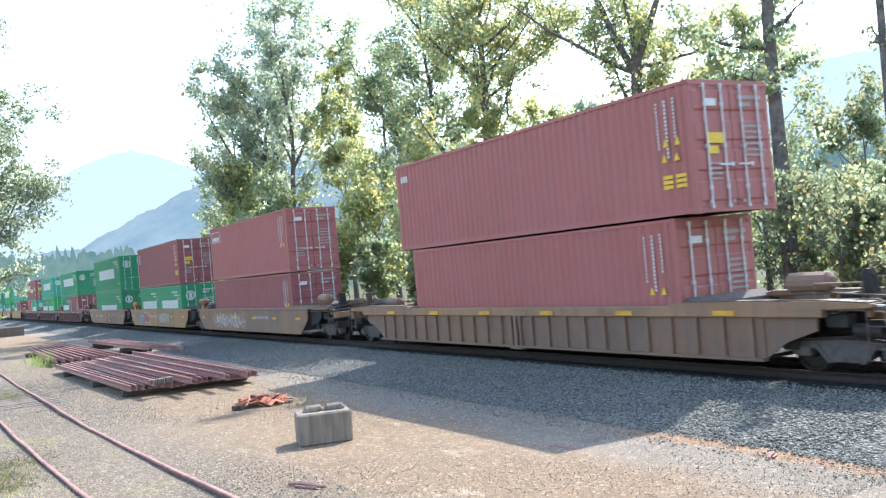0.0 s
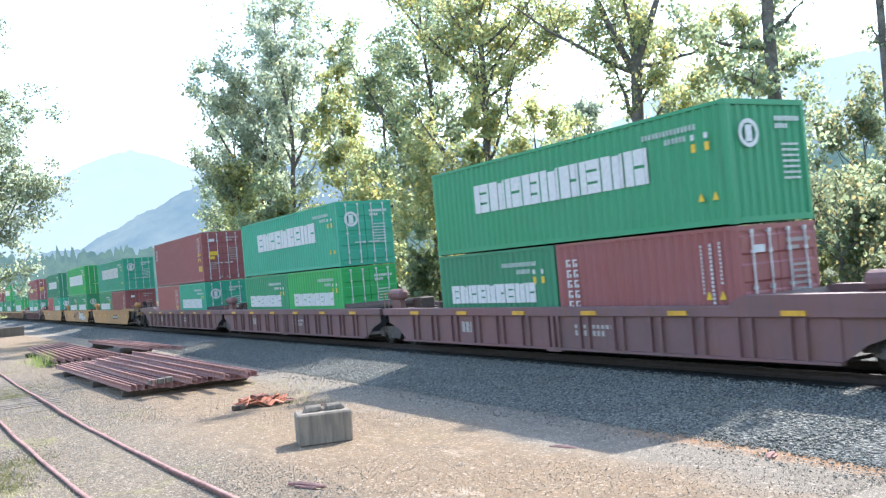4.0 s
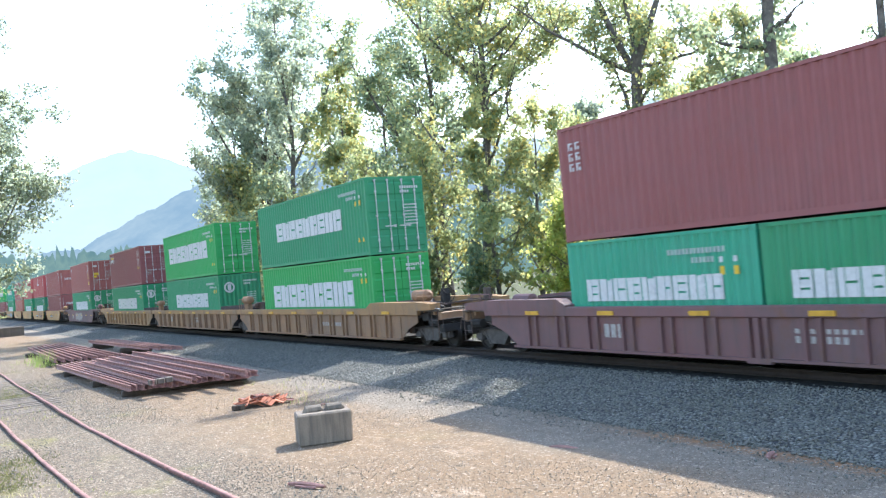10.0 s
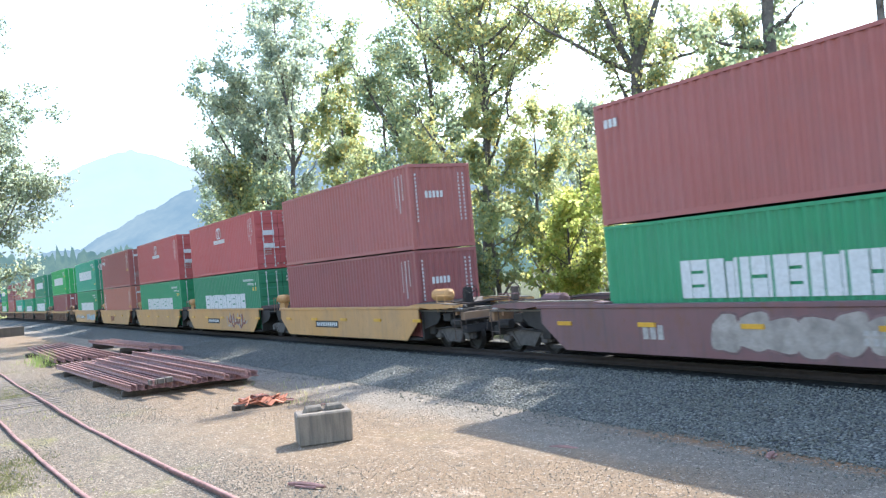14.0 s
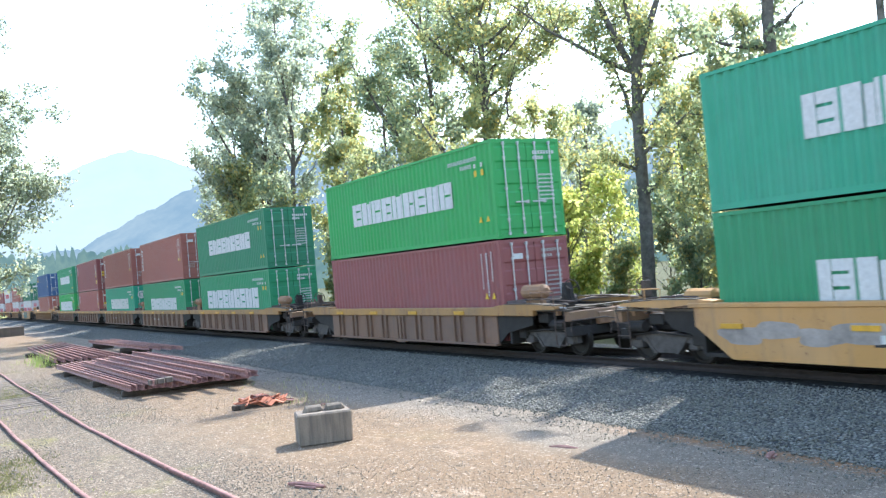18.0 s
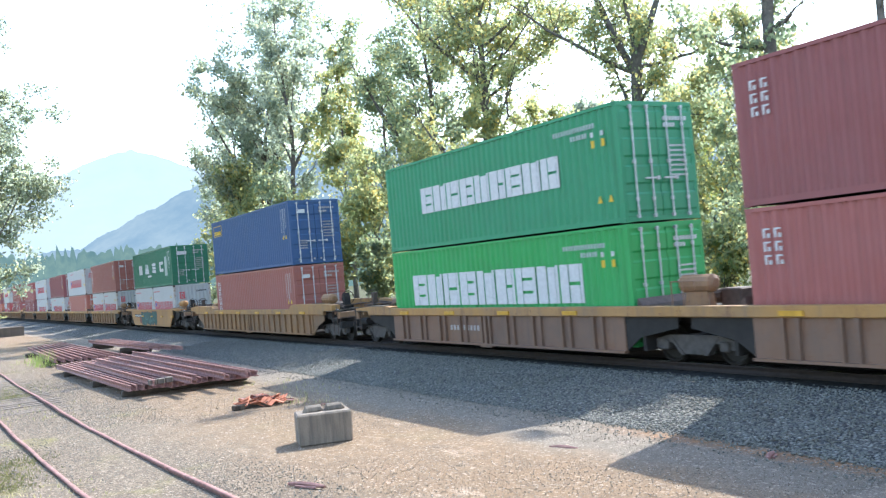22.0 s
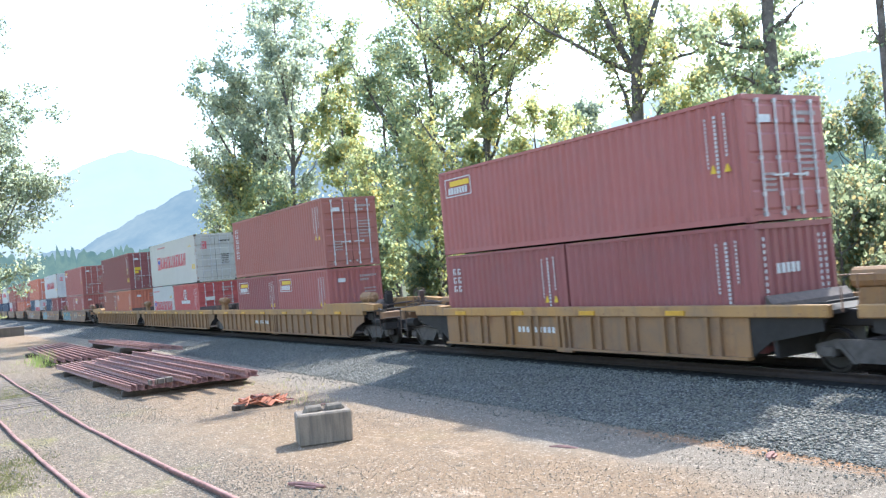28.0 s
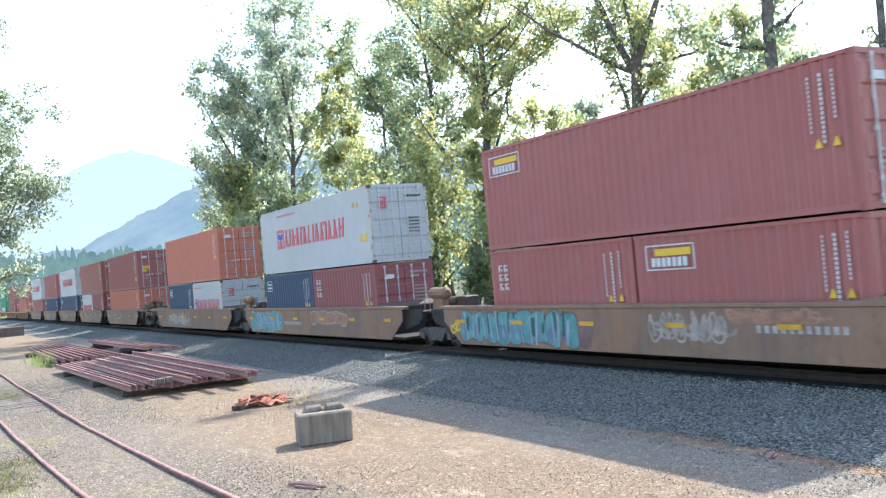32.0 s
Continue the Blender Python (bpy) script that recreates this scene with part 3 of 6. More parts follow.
def container(kind, colour, h, at, label, group, doors=True, smooth=False, extra=None):
    L = LENGTH[kind]
    m = box_paint(colour)
    key = (kind, colour, h, smooth)
    c = thing("shipping_container", at, label, "shipping container", group)
    for s in (-1, 1):
        put("side_wall", cached(("side_wall", s) + key, lambda bm: side_wall(bm, L, h, s, smooth), m), c)
    put("roof", cached(("roof",) + key, lambda bm: box(bm, -L / 2 + 0.06, L / 2 - 0.06, -CW + 0.04, CW - 0.04, h - 0.05, h - 0.012), m), c)
    put("floor", cached(("floor",) + key, lambda bm: box(bm, -L / 2 + 0.06, L / 2 - 0.06, -CW + 0.05, CW - 0.05, 0.03, 0.15), M_DARK), c)
    for s in (-1, 1):
        put("bottom_rail", cached(("bottom_rail", s) + key, lambda bm: box(bm, -L / 2 + 0.1, L / 2 - 0.1, s * CW - (0.07 if s > 0 else 0), s * CW + (0.07 if s < 0 else 0), 0.025, 0.15), m), c)
        put("top_rail", cached(("top_rail", s) + key, lambda bm: box(bm, -L / 2 + 0.1, L / 2 - 0.1, s * CW - (0.06 if s > 0 else 0), s * CW + (0.06 if s < 0 else 0), h - 0.08, h - 0.004), m), c)
    pale = colour in ("white", "cream")
    post = cached(("corner_post",) + key, lambda bm: box(bm, -0.075, 0.075, -0.06, 0.06, 0.11, h - 0.11, 0.01), paint("rust_streaked_white", (0.40, 0.37, 0.33), 0.8, (0.24, 0.13, 0.08), 0.17) if pale else m)
    cast = cached(("corner_casting", colour), lambda bm: box(bm, -0.089, 0.089, -0.081, 0.081, -0.059, 0.059, 0.008), M_CAST if colour in ("white", "cream") else m)
    for sx in (-1, 1):
        for sy in (-1, 1):
            put("corner_post", post, c, (sx * (L / 2 - 0.078), sy * (CW - 0.063), 0))
            for z in (0.059, h - 0.059):
                put("corner_casting", cast, c, (sx * (L / 2 - 0.089), sy * (CW - 0.081), z))
        put("end_header", cached(("end_header", sx) + key, lambda bm: box(bm, sx * L / 2 - (0.1 if sx > 0 else 0.002), sx * L / 2 + (0.1 if sx < 0 else 0.002), -CW + 0.13, CW - 0.13, h - 0.12, h - 0.004), m), c)
        put("end_sill", cached(("end_sill", sx) + key, lambda bm: box(bm, sx * L / 2 - (0.1 if sx > 0 else 0.002), sx * L / 2 + (0.1 if sx < 0 else 0.002), -CW + 0.13, CW - 0.13, 0.02, 0.145), m), c)
    back = -1 if doors else 1
    put("end_wall", cached(("end_wall", back) + key, lambda bm: end_wall(bm, L, h, back), m), c)
    face = -back
    for s in (-1, 1):
        d = put("door", cached(("door", s) + key, lambda bm: door_leaf(bm, h, s), m), c, (face * (L / 2 - 0.02), 0, 0), turn=None if face > 0 else (0, 0, 180))
        if face > 0:
            for yy in (0.3, 0.82):
                put("lock_rod", cached(("lock_rod", h), lambda bm: lock_rod(bm, h), M_ROD), d, (0, s * yy, 0))
            put("lock_handle", cached(("lock_handle",), rod_handle, M_ROD), d, (0, s * 0.3 - 0.2, h * 0.36))
    if extra:
        extra(c, L, h)
    return c


# marks are thin plates of paint or film on the outer faces
def marks(c, name, rects, mat, label=""):
    """Rects on the near side: x0, x1, z0, z1."""
    bm = bmesh.new()
    for x0, x1, z0, z1 in rects:
        box(bm, x0, x1, -CW + 0.002, -CW + 0.010, z0, z1)
    return tagged(part(name, bm, mat, c, label), kind="stuff" if len(rects) > 2 else "")


def end_marks(c, name, rects, mat, L, label=""):
    """Rects on the leading end: y0, y1, z0, z1."""
    bm = bmesh.new()
    for y0, y1, z0, z1 in rects:
        box(bm, L / 2 + 0.003, L / 2 + 0.009, y0, y1, z0, z1)
    return tagged(part(name, bm, mat, c, label), kind="stuff" if len(rects) > 2 else "")


def word_blocks(x0, x1, z0, z1, n, seed=0):
    """Broad painted blocks in a row, each broken by thin joints: plain shapes, no letters."""
    w, h = (x1 - x0) / n, z1 - z0
    r = random.Random(seed)
    out = []
    for i in range(n):
        a, b = x0 + i * w + w * 0.04, x0 + (i + 1) * w - w * 0.04
        cut = a + (b - a) * (0.40, 0.56, 0.34, 0.48)[(i + seed) % 4]
        out.append((a, cut - w * 0.025, z0, z1))
        kind = (i * 2 + seed) % 3
        edge = b - w * 0.13
        if kind == 0:
            out += [(cut, edge, z0, z0 + h * 0.28), (cut, edge, z0 + h * 0.36, z0 + h * 0.64), (cut, edge, z0 + h * 0.72, z1)]
        elif kind == 1:
            out += [(cut + w * 0.02, edge, z0, z0 + h * 0.46), (cut + w * 0.02, edge, z0 + h * 0.55, z1)]
        else:
            out += [(cut + w * 0.03, edge, z0, z1 - h * r.uniform(0.0, 0.1))]
        out.append((edge + (w * 0.02 if kind else 0.0), b, z0, z1))
    return out


def slabs(c, name, polys, mat, label=""):
    """Thin painted shapes on the near side, each a four-sided outline in x and z."""
    bm = bmesh.new()
    for o in polys:
        prism(bm, o, -CW + 0.002, -CW - 0.010)
    return tagged(part(name, bm, mat, c, label), kind="stuff" if len(polys) > 2 else "")


def triangles(c, spots, size=0.17):
    """Small yellow warning triangles on the near side."""
    slabs(c, "warning_triangle", [[(x - size / 2, z), (x + size / 2, z), (x + size * 0.06, z + size), (x - size * 0.06, z + size)] for x, z in spots], M_MARK_Y)


def dashes(y0, y1, z, h, n):
    """A line of small marks across an end."""
    w = (y1 - y0) / n
    return [(y0 + i * w, y0 + i * w + w * 0.66, z, z + h) for i in range(n)]


def row(x, z, n, w, h, gap=0.35):
    return [(x + i * w * (1 + gap), x + i * w * (1 + gap) + w, z, z + h) for i in range(n)]


def column(x, z, n, w, h, gap=0.3):
    return [(x, x + w, z - i * h * (1 + gap) - h, z - i * h * (1 + gap)) for i in range(n)]


def id_columns(c, L, h, mat=None, ends=True, doors=True):
    """Upright lines of identification, drawn as bars, near the leading end."""
    mat = mat or M_MARK_W
    x = L / 2 - 0.62
    r = column(x - 0.42, h - 0.34, 13, 0.035, 0.055, 0.5) + column(x - 0.17, h - 0.32, 15, 0.06, 0.06, 0.45) + column(x + 0.10, h - 0.3, 11, 0.04, 0.055, 0.5)
    marks(c, "id_marking", r, mat)
    if ends:
        rr = dashes(0.22, 0.98, h - 0.42, 0.09, 8) + dashes(0.22, 0.62, h - 0.58, 0.09, 4)
        for i in range(6):
            rr += dashes(0.38, 0.92, h * 0.64 - i * 0.13, 0.055, 7)
        for i in range(4):
            rr += dashes(-0.86, -0.42, h * 0.36 - i * 0.11, 0.05, 5)
        rr += [(-0.9, -0.82, 0.2, 0.28), (-0.2, -0.12, 0.2, 0.28), (0.12, 0.2, 0.2, 0.28), (0.82, 0.9, 0.2, 0.28)]
        end_marks(c, "end_id_marking", rr, M_MARK_FADED if mat is M_MARK_W else mat, L + (0.05 if doors else -0.02))


def evergreen(up=0):
    def f(c, L, h):
        if L > 10:
            x0, x1 = (-L / 2 + 1.35, L / 2 - 1.75) if up == "wide" else (-L / 2 + 2.4, L / 2 - 2.35)
            z0, z1 = (1.06, 2.06) if up == "wide" else (1.02, 1.80) if up == "mid" else (0.82, 1.46) if up == "low" else (1.13, 1.95)
        else:
            x0, x1 = -L / 2 + 0.65, L / 2 - 0.95
            z0, z1 = 1.1, 1.64
        marks(c, "white_block_lettering", word_blocks(x0, x1, z0, z1, 9), M_MARK_W, "row of broad white painted blocks")
        marks(c, "id_marking", row(L / 2 - 2.5, h - 0.50, 15, 0.07, 0.12, 0.6) + row(L / 2 - 1.8, h - 0.70, 6, 0.07, 0.12, 0.6), M_MARK_DIM)
        marks(c, "yellow_sticker", [(L / 2 - 1.02, L / 2 - 0.9, h - 0.98, h - 0.80), (L / 2 - 0.64, L / 2 - 0.52, h - 0.98, h - 0.80)], M_MARK_Y)
        for back in (1.02, 0.64):
            marks(c, "white_sticker", [(L / 2 - back, L / 2 - back + 0.1, h - 0.72, h - 0.60)], M_MARK_W)
        triangles(c, [(L / 2 - 0.85, 0.55), (L / 2 - 0.45, 0.55)])
        rr = dashes(0.2, 1.0, h - 0.46, 0.10, 8) + dashes(0.2, 0.6, h - 0.62, 0.10, 4)
        for i in range(7):
            rr += dashes(0.36, 0.9, h * 0.62 - i * 0.12, 0.05, 7)
        end_marks(c, "end_id_marking", rr, M_MARK_W, L + 0.05)
    return f


def eg_roundel(c, L, h):
    bm = bmesh.new()
    for rad, w in ((0.30, 0.09),):
        ring = []
        for k in range(28):
            a = k * math.tau / 28
            ring.append([bm.verts.new((L / 2 + 0.03, -0.62 + r * math.cos(a), h - 0.72 + r * math.sin(a))) for r in (rad, rad - w)])
        for k in range(28):
            p, q = ring[k], ring[(k + 1) % 28]
            bm.faces.new((p[0], q[0], q[1], p[1]))
    box(bm, L / 2 + 0.028, L / 2 + 0.032, -0.72, -0.52, h - 0.9, h - 0.55)
    part("white_roundel", bm, M_MARK_W, c, "white painted roundel")


def eg_front(up=0.62):
    base = evergreen(up)

    def f(c, L, h):
        base(c, L, h)
        eg_roundel(c, L, h)
    return f


def label_rear(mat_a=M_MARK_W, mat_b=None, w=1.5):
    def f(c, L, h):
        id_columns(c, L, h)
        x = -L / 2 + 0.35
        if w > 0.8:
            marks(c, "owner_plate", [(x, x + w, h - 0.82, h - 0.79), (x, x + w, h - 0.28, h - 0.25), (x, x + 0.03, h - 0.79, h - 0.28), (x + w - 0.03, x + w, h - 0.79, h - 0.28)] + row(x + 0.18, h - 0.74, 7, 0.12, 0.2), mat_a)
            if mat_b:
                marks(c, "owner_stripe", [(x + 0.3, x + w - 0.1, h - 0.5, h - 0.34)], mat_b)
        else:
            marks(c, "owner_plate", [(x, x + w, h - 0.78, h - 0.75), (x, x + w, h - 0.33, h - 0.30), (x, x + 0.03, h - 0.75, h - 0.33), (x + w - 0.03, x + w, h - 0.75, h - 0.33), (x + 0.1, x + w - 0.1, h - 0.5, h - 0.42), (x + 0.1, x + w - 0.1, h - 0.66, h - 0.58)], mat_a)
        door_labels(c, L, h, 1)
    return f


def door_labels(c, L, h, yellow=0):
    end_marks(c, "door_label", [(-0.78, -0.46, h - 0.58, h - 0.42)], M_MARK_W, L + 0.05, "white label")
    if yellow:
        triangles(c, [(L / 2 - 0.88, h * 0.42), (L / 2 - 0.50, h * 0.42)])
    if yellow > 1:
        end_marks(c, "door_sticker", [(-0.80, -0.30, h * 0.52, h * 0.60), (-0.8, -0.5, h * 0.44, h * 0.5)], M_MARK_Y, L + 0.05, "yellow door sticker")
        marks(c, "yellow_panel", [(L / 2 - 0.98, L / 2 - 0.68, 0.62 + k * 0.11, 0.70 + k * 0.11) for k in range(3)] + [(L / 2 - 0.58, L / 2 - 0.28, 0.62 + k * 0.11, 0.70 + k * 0.11) for k in range(3)], M_MARK_Y)
        triangles(c, [(L / 2 - 0.8, 1.55), (L / 2 - 0.45, 1.55)])


def upright_word(n=6, yellow=1):
    """An upright line of white blocks near the trailing end."""
    def f(c, L, h):
        id_columns(c, L, h)
        x = -L / 2 + 0.4
        step = min(0.21, (h - 0.9) / n)
        r = []
        for i in range(n):
            z = h - 0.42 - i * step * 1.25
            for q in (x, x + 0.27):
                r += [(q, q + 0.05, z - step * 0.9, z), (q + 0.05, q + 0.16, z - step * 0.16, z), (q + 0.10, q + 0.16, z - step * 0.9, z - step * 0.5)]
        marks(c, "upright_lettering", r, M_MARK_W)
        door_labels(c, L, h, yellow)
    return f


def big_red(c, L, h):
    """A row of slanting red strokes, plain shapes of uneven width, with a framed emblem before it."""
    if L > 10:
        x0, x1, z0, z1 = -L / 2 + 2.2, L / 2 - 2.4, h - 1.74, h - 0.98
    else:
        x0, x1, z0, z1 = -L / 2 + 0.36, L / 2 - 0.62, 1.0, 1.58
    w = (x1 - x0) * 0.115
    hh = z1 - z0
    marks(c, "red_emblem", [(x0, x0 + w, z1 - hh * 0.10, z1 + 0.05), (x0, x0 + w * 0.13, z0, z1 - hh * 0.10), (x0 + w * 0.87, x0 + w, z0, z1 - hh * 0.10), (x0, x0 + w, z0 - 0.05, z0 + hh * 0.09),
                            (x0 + w * 0.3, x0 + w * 0.7, z0 + hh * 0.09, z0 + hh * 0.42)], M_MARK_R)
    marks(c, "blue_emblem", [(x0 + w * 0.2, x0 + w * 0.42, z0 + hh * 0.5, z1 - hh * 0.18), (x0 + w * 0.58, x0 + w * 0.8, z0 + hh * 0.5, z1 - hh * 0.18), (x0 + w * 0.42, x0 + w * 0.58, z0 + hh * 0.42, z0 + hh * 0.72)], M_MARK_B)
    a = x0 + w * 1.12
    pitch = (x1 - a) / 24
    strokes = []
    for i in range(24):
        if i == 11:
            continue
        x, lean, wide = a + i * pitch, (0.55, -0.45, 0.25, 0.5, -0.3)[i % 5] * hh * 0.45, pitch * (0.52, 0.44, 0.58)[i % 3]
        strokes.append([(x, z0), (x + wide, z0), (x + wide + lean, z1), (x + lean, z1)])
        if i % 3 == 1:
            z = z0 + hh * (0.0, 0.42, 0.84)[(i // 3) % 3]
            strokes.append([(x + wide, z), (x + pitch * 1.3, z), (x + pitch * 1.3, z + hh * 0.16), (x + wide, z + hh * 0.16)])
    slabs(c, "red_stroke_lettering", strokes, M_MARK_R, "row of slanting red painted strokes")
    marks(c, "small_red_marking", row(-L / 2 + (2.35 if L > 10 else 0.3), h - 0.36, 26 if L > 10 else 20, 0.065, 0.09), M_MARK_RED_FADED)
    triangles(c, [(L / 2 - 1.45, h - 0.7), (L / 2 - 1.05, h - 0.7)] if L > 10 else [(L / 2 - 1.0, h - 0.8), (L / 2 - 0.6, h - 0.8)])
    if L > 10:
        marks(c, "yellow_panel", [(L / 2 - 0.98, L / 2 - 0.76, 0.84, 1.14), (L / 2 - 0.62, L / 2 - 0.40, 0.84, 1.14)], M_MARK_Y)
    end_marks(c, "end_emblem", [(-0.88, -0.5, h - 0.52, h - 0.46), (-0.85, -0.76, h - 0.84, h - 0.52), (-0.62, -0.53, h - 0.84, h - 0.52), (-0.88, -0.5, h - 0.90, h - 0.84), (-0.73, -0.65, h - 0.8, h - 0.6)], M_MARK_R, L + 0.05)
    rr = dashes(0.25, 0.95, h - 0.5, 0.09, 7)
    for i in range(5):
        rr += dashes(0.35, 0.85, h * 0.55 - i * 0.13, 0.05, 6)
    end_marks(c, "end_id_marking", rr, M_MARK_K, L + 0.05)


def wide_letters(c, L, h):
    """Four wide-set white shapes and a tall bar."""
    for x, shape in ((-4.0, 0), (-1.98, 1), (0.4, 2), (2.66, 3)):
        w = 1.05
        polys = {0: [[(0, 1.0), (0.36, 1.0), (0.36, 1.68), (0, 1.68)], [(0.44, 1.0), (0.60, 1.0), (0.60, 1.68), (0.44, 1.68)], [(0.68, 1.0), (w, 1.0), (w, 1.68), (0.68, 1.68)]],
                 1: [[(0, 1.0), (0.42, 1.0), (0.56, 1.68), (0.36, 1.68)], [(0.5, 1.0), (0.86, 1.0), (0.78, 1.4), (0.6, 1.4)], [(0.92, 1.0), (1.26, 1.0), (0.92, 1.68), (0.66, 1.68)]],
                 2: [[(0, 1.0), (w, 1.0), (w, 1.2), (0, 1.2)], [(0.1, 1.25), (w, 1.25), (w - 0.1, 1.44), (0, 1.44)], [(0, 1.49), (w, 1.49), (w, 1.68), (0, 1.68)]],
                 3: [[(0, 1.0), (0.34, 1.0), (0.34, 1.68), (0, 1.68)], [(0.4, 1.0), (w, 1.0), (w, 1.2), (0.4, 1.2)], [(0.4, 1.48), (w, 1.48), (w, 1.68), (0.4, 1.68)]]}[shape]
        slabs(c, "white_block", [[(x + px, z) for px, z in o] for o in polys], M_MARK_W, "white painted block shape")
    marks(c, "white_bar", [(4.1, 4.8, 0.68, 1.98)], M_MARK_G, "tall white painted bar")
    marks(c, "small_lettering", row(-1.2, 0.74, 9, 0.10, 0.13, 0.3), M_MARK_W)
    id_columns(c, L, h)
    end_marks(c, "door_label", [(-0.8, -0.2, h - 0.62, h - 0.40)], M_MARK_W, L + 0.05)


def emblem_panel(c, L, h):
    """A round white emblem over a row of small white blocks, on the middle of the side."""
    x = -0.1
    bm = bmesh.new()
    for cx, rad in ((x - 0.15, 0.27), (x + 0.15, 0.27)):
        ring = [[bm.verts.new((cx + r * math.cos(k * math.tau / 24), -CW - 0.003, h - 0.66 + r * 1.15 * math.sin(k * math.tau / 24))) for r in (rad, rad - 0.07)] for k in range(24)]
        for k in range(24):
            p, q = ring[k], ring[(k + 1) % 24]
            bm.faces.new((p[0], q[0], q[1], p[1]))
    part("white_emblem", bm, M_MARK_W, c, "white painted double ring")
    marks(c, "small_lettering", row(x - 1.05, h - 1.22, 14, 0.11, 0.21, 0.36), M_MARK_W)
    id_columns(c, L, h)
    end_marks(c, "door_label", [(-0.8, -0.25, h * 0.36, h * 0.44), (-0.8, -0.25, h * 0.58, h * 0.66)], M_MARK_W, L + 0.05)


def yellow_plates(c, L, h):
    id_columns(c, L, h)
    marks(c, "owner_plate", row(-L / 2 + 0.35, h - 0.6, 3, 0.12, 0.2), M_MARK_W)
    door_labels(c, L, h, 2)


def plain_ids(c, L, h):
    id_columns(c, L, h)
    door_labels(c, L, h, 1)


def front_plain(c, L, h):
    """Blank leading end with two white lines and a block word."""
    id_columns(c, L, h, ends=False)
    end_marks(c, "end_id_marking", [(y, y + 0.05, h * 0.86 - i * 0.13, h * 0.86 - i * 0.13 + 0.08) for y in (-0.98, 0.72, 0.9) for i in range(13)], M_MARK_W, L - 0.03)
    end_marks(c, "end_lettering", dashes(-0.62, 0.12, h * 0.60, h * 0.08, 5), M_MARK_W, L - 0.03)


# ---- the train: well cars ------------------------------------------------
def truck(parent, x):
    """A two-axle bogie: side frames, bolster, springs and wheelsets."""
    b = put("bogie", cached(("bolster",), lambda bm: (box(bm, -0.22, 0.22, -1.05, 1.05, 0.42, 0.68, 0.03), box(bm, -0.35, 0.35, -0.35, 0.35, 0.68, 0.8, 0.02)), M_DARK), parent, (x, 0, 0))

    def frame_side(bm):
        prism(bm, [(-1.15, 0.36), (-1.15, 0.56), (-0.75, 0.66), (0.75, 0.66), (1.15, 0.56), (1.15, 0.36), (0.92, 0.36), (0.90, 0.46), (0.55, 0.5), (0.32, 0.24),
                   (-0.32, 0.24), (-0.55, 0.5), (-0.90, 0.46), (-0.92, 0.36)], -0.07, 0.07)
        for s in (-1, 1):
            prism(bm, [(s * 0.28, 0.22), (s * 0.38, 0.22), (s * 0.75, 0.62), (s * 0.65, 0.64)][::s], -0.09, 0.09)
            box(bm, s * 0.89 - 0.14, s * 0.89 + 0.14, -0.12, 0.12, 0.32, 0.54, 0.03)

    me = cached(("side_frame",), frame_side, M_SIDE_FRAME)
    spring = cached(("spring",), lambda bm: [tube(bm, [(dx, 0, 0.27), (dx, 0, 0.44)], 0.06, 8) for dx in (-0.15, 0.0, 0.15)], M_CAST)
    for y in (-1.0, 1.0):
        put("side_frame", me, b, (0, y, 0))
        put("spring_nest", spring, b, (0, y, 0))

    def wheels(bm):
        for s in (-1, 1):
            prof = [(s * 0.68, 0.12), (s * 0.69, 0.44), (s * 0.72, 0.445), (s * 0.735, 0.42), (s * 0.82, 0.415), (s * 0.825, 0.36), (s * 0.78, 0.33), (s * 0.77, 0.14), (s * 0.84, 0.12)]
            lathe_y(bm, prof, 20)
        tube(bm, [(0, -1.05, 0), (0, 1.05, 0)], 0.085, 10)
        for s in (-1, 1):
            box(bm, -0.05, 0.05, s * 1.06 - 0.03, s * 1.06 + 0.03, -0.09, 0.09)

    ws = cached(("wheelset",), wheels, M_WHEEL)
    for dx in (-0.89, 0.89):
        WHEELS.append(put("wheelset", ws, b, (dx, 0, 0.42)))
    return b


WHEELS = []


def ladder(parent, x, y, z0, z1, mat):
    def f(bm):
        for s in (-0.2, 0.2):
            tube(bm, [(s, 0, z0), (s, 0, z1)], 0.016, 5)
        for k in range(int((z1 - z0) / 0.3) + 1):
            tube(bm, [(-0.2, 0, z0 + k * 0.3), (0.2, 0, z0 + k * 0.3)], 0.013, 5)
    put("ladder", cached(("ladder", z0, z1, mat.name), f, mat), parent, (x, y, 0))


def handrail(parent, x, w, z0, z1, y, mat):
    def f(bm):
        tube(bm, [(-w, 0, z0), (-w, 0, z1), (w, 0, z1), (w, 0, z0)], 0.018, 5)
        tube(bm, [(0, 0, z0), (0, 0, z1)], 0.014, 5)
    put("handrail", cached(("handrail", w, z0, z1, mat.name), f, mat), parent, (x, y, 0))


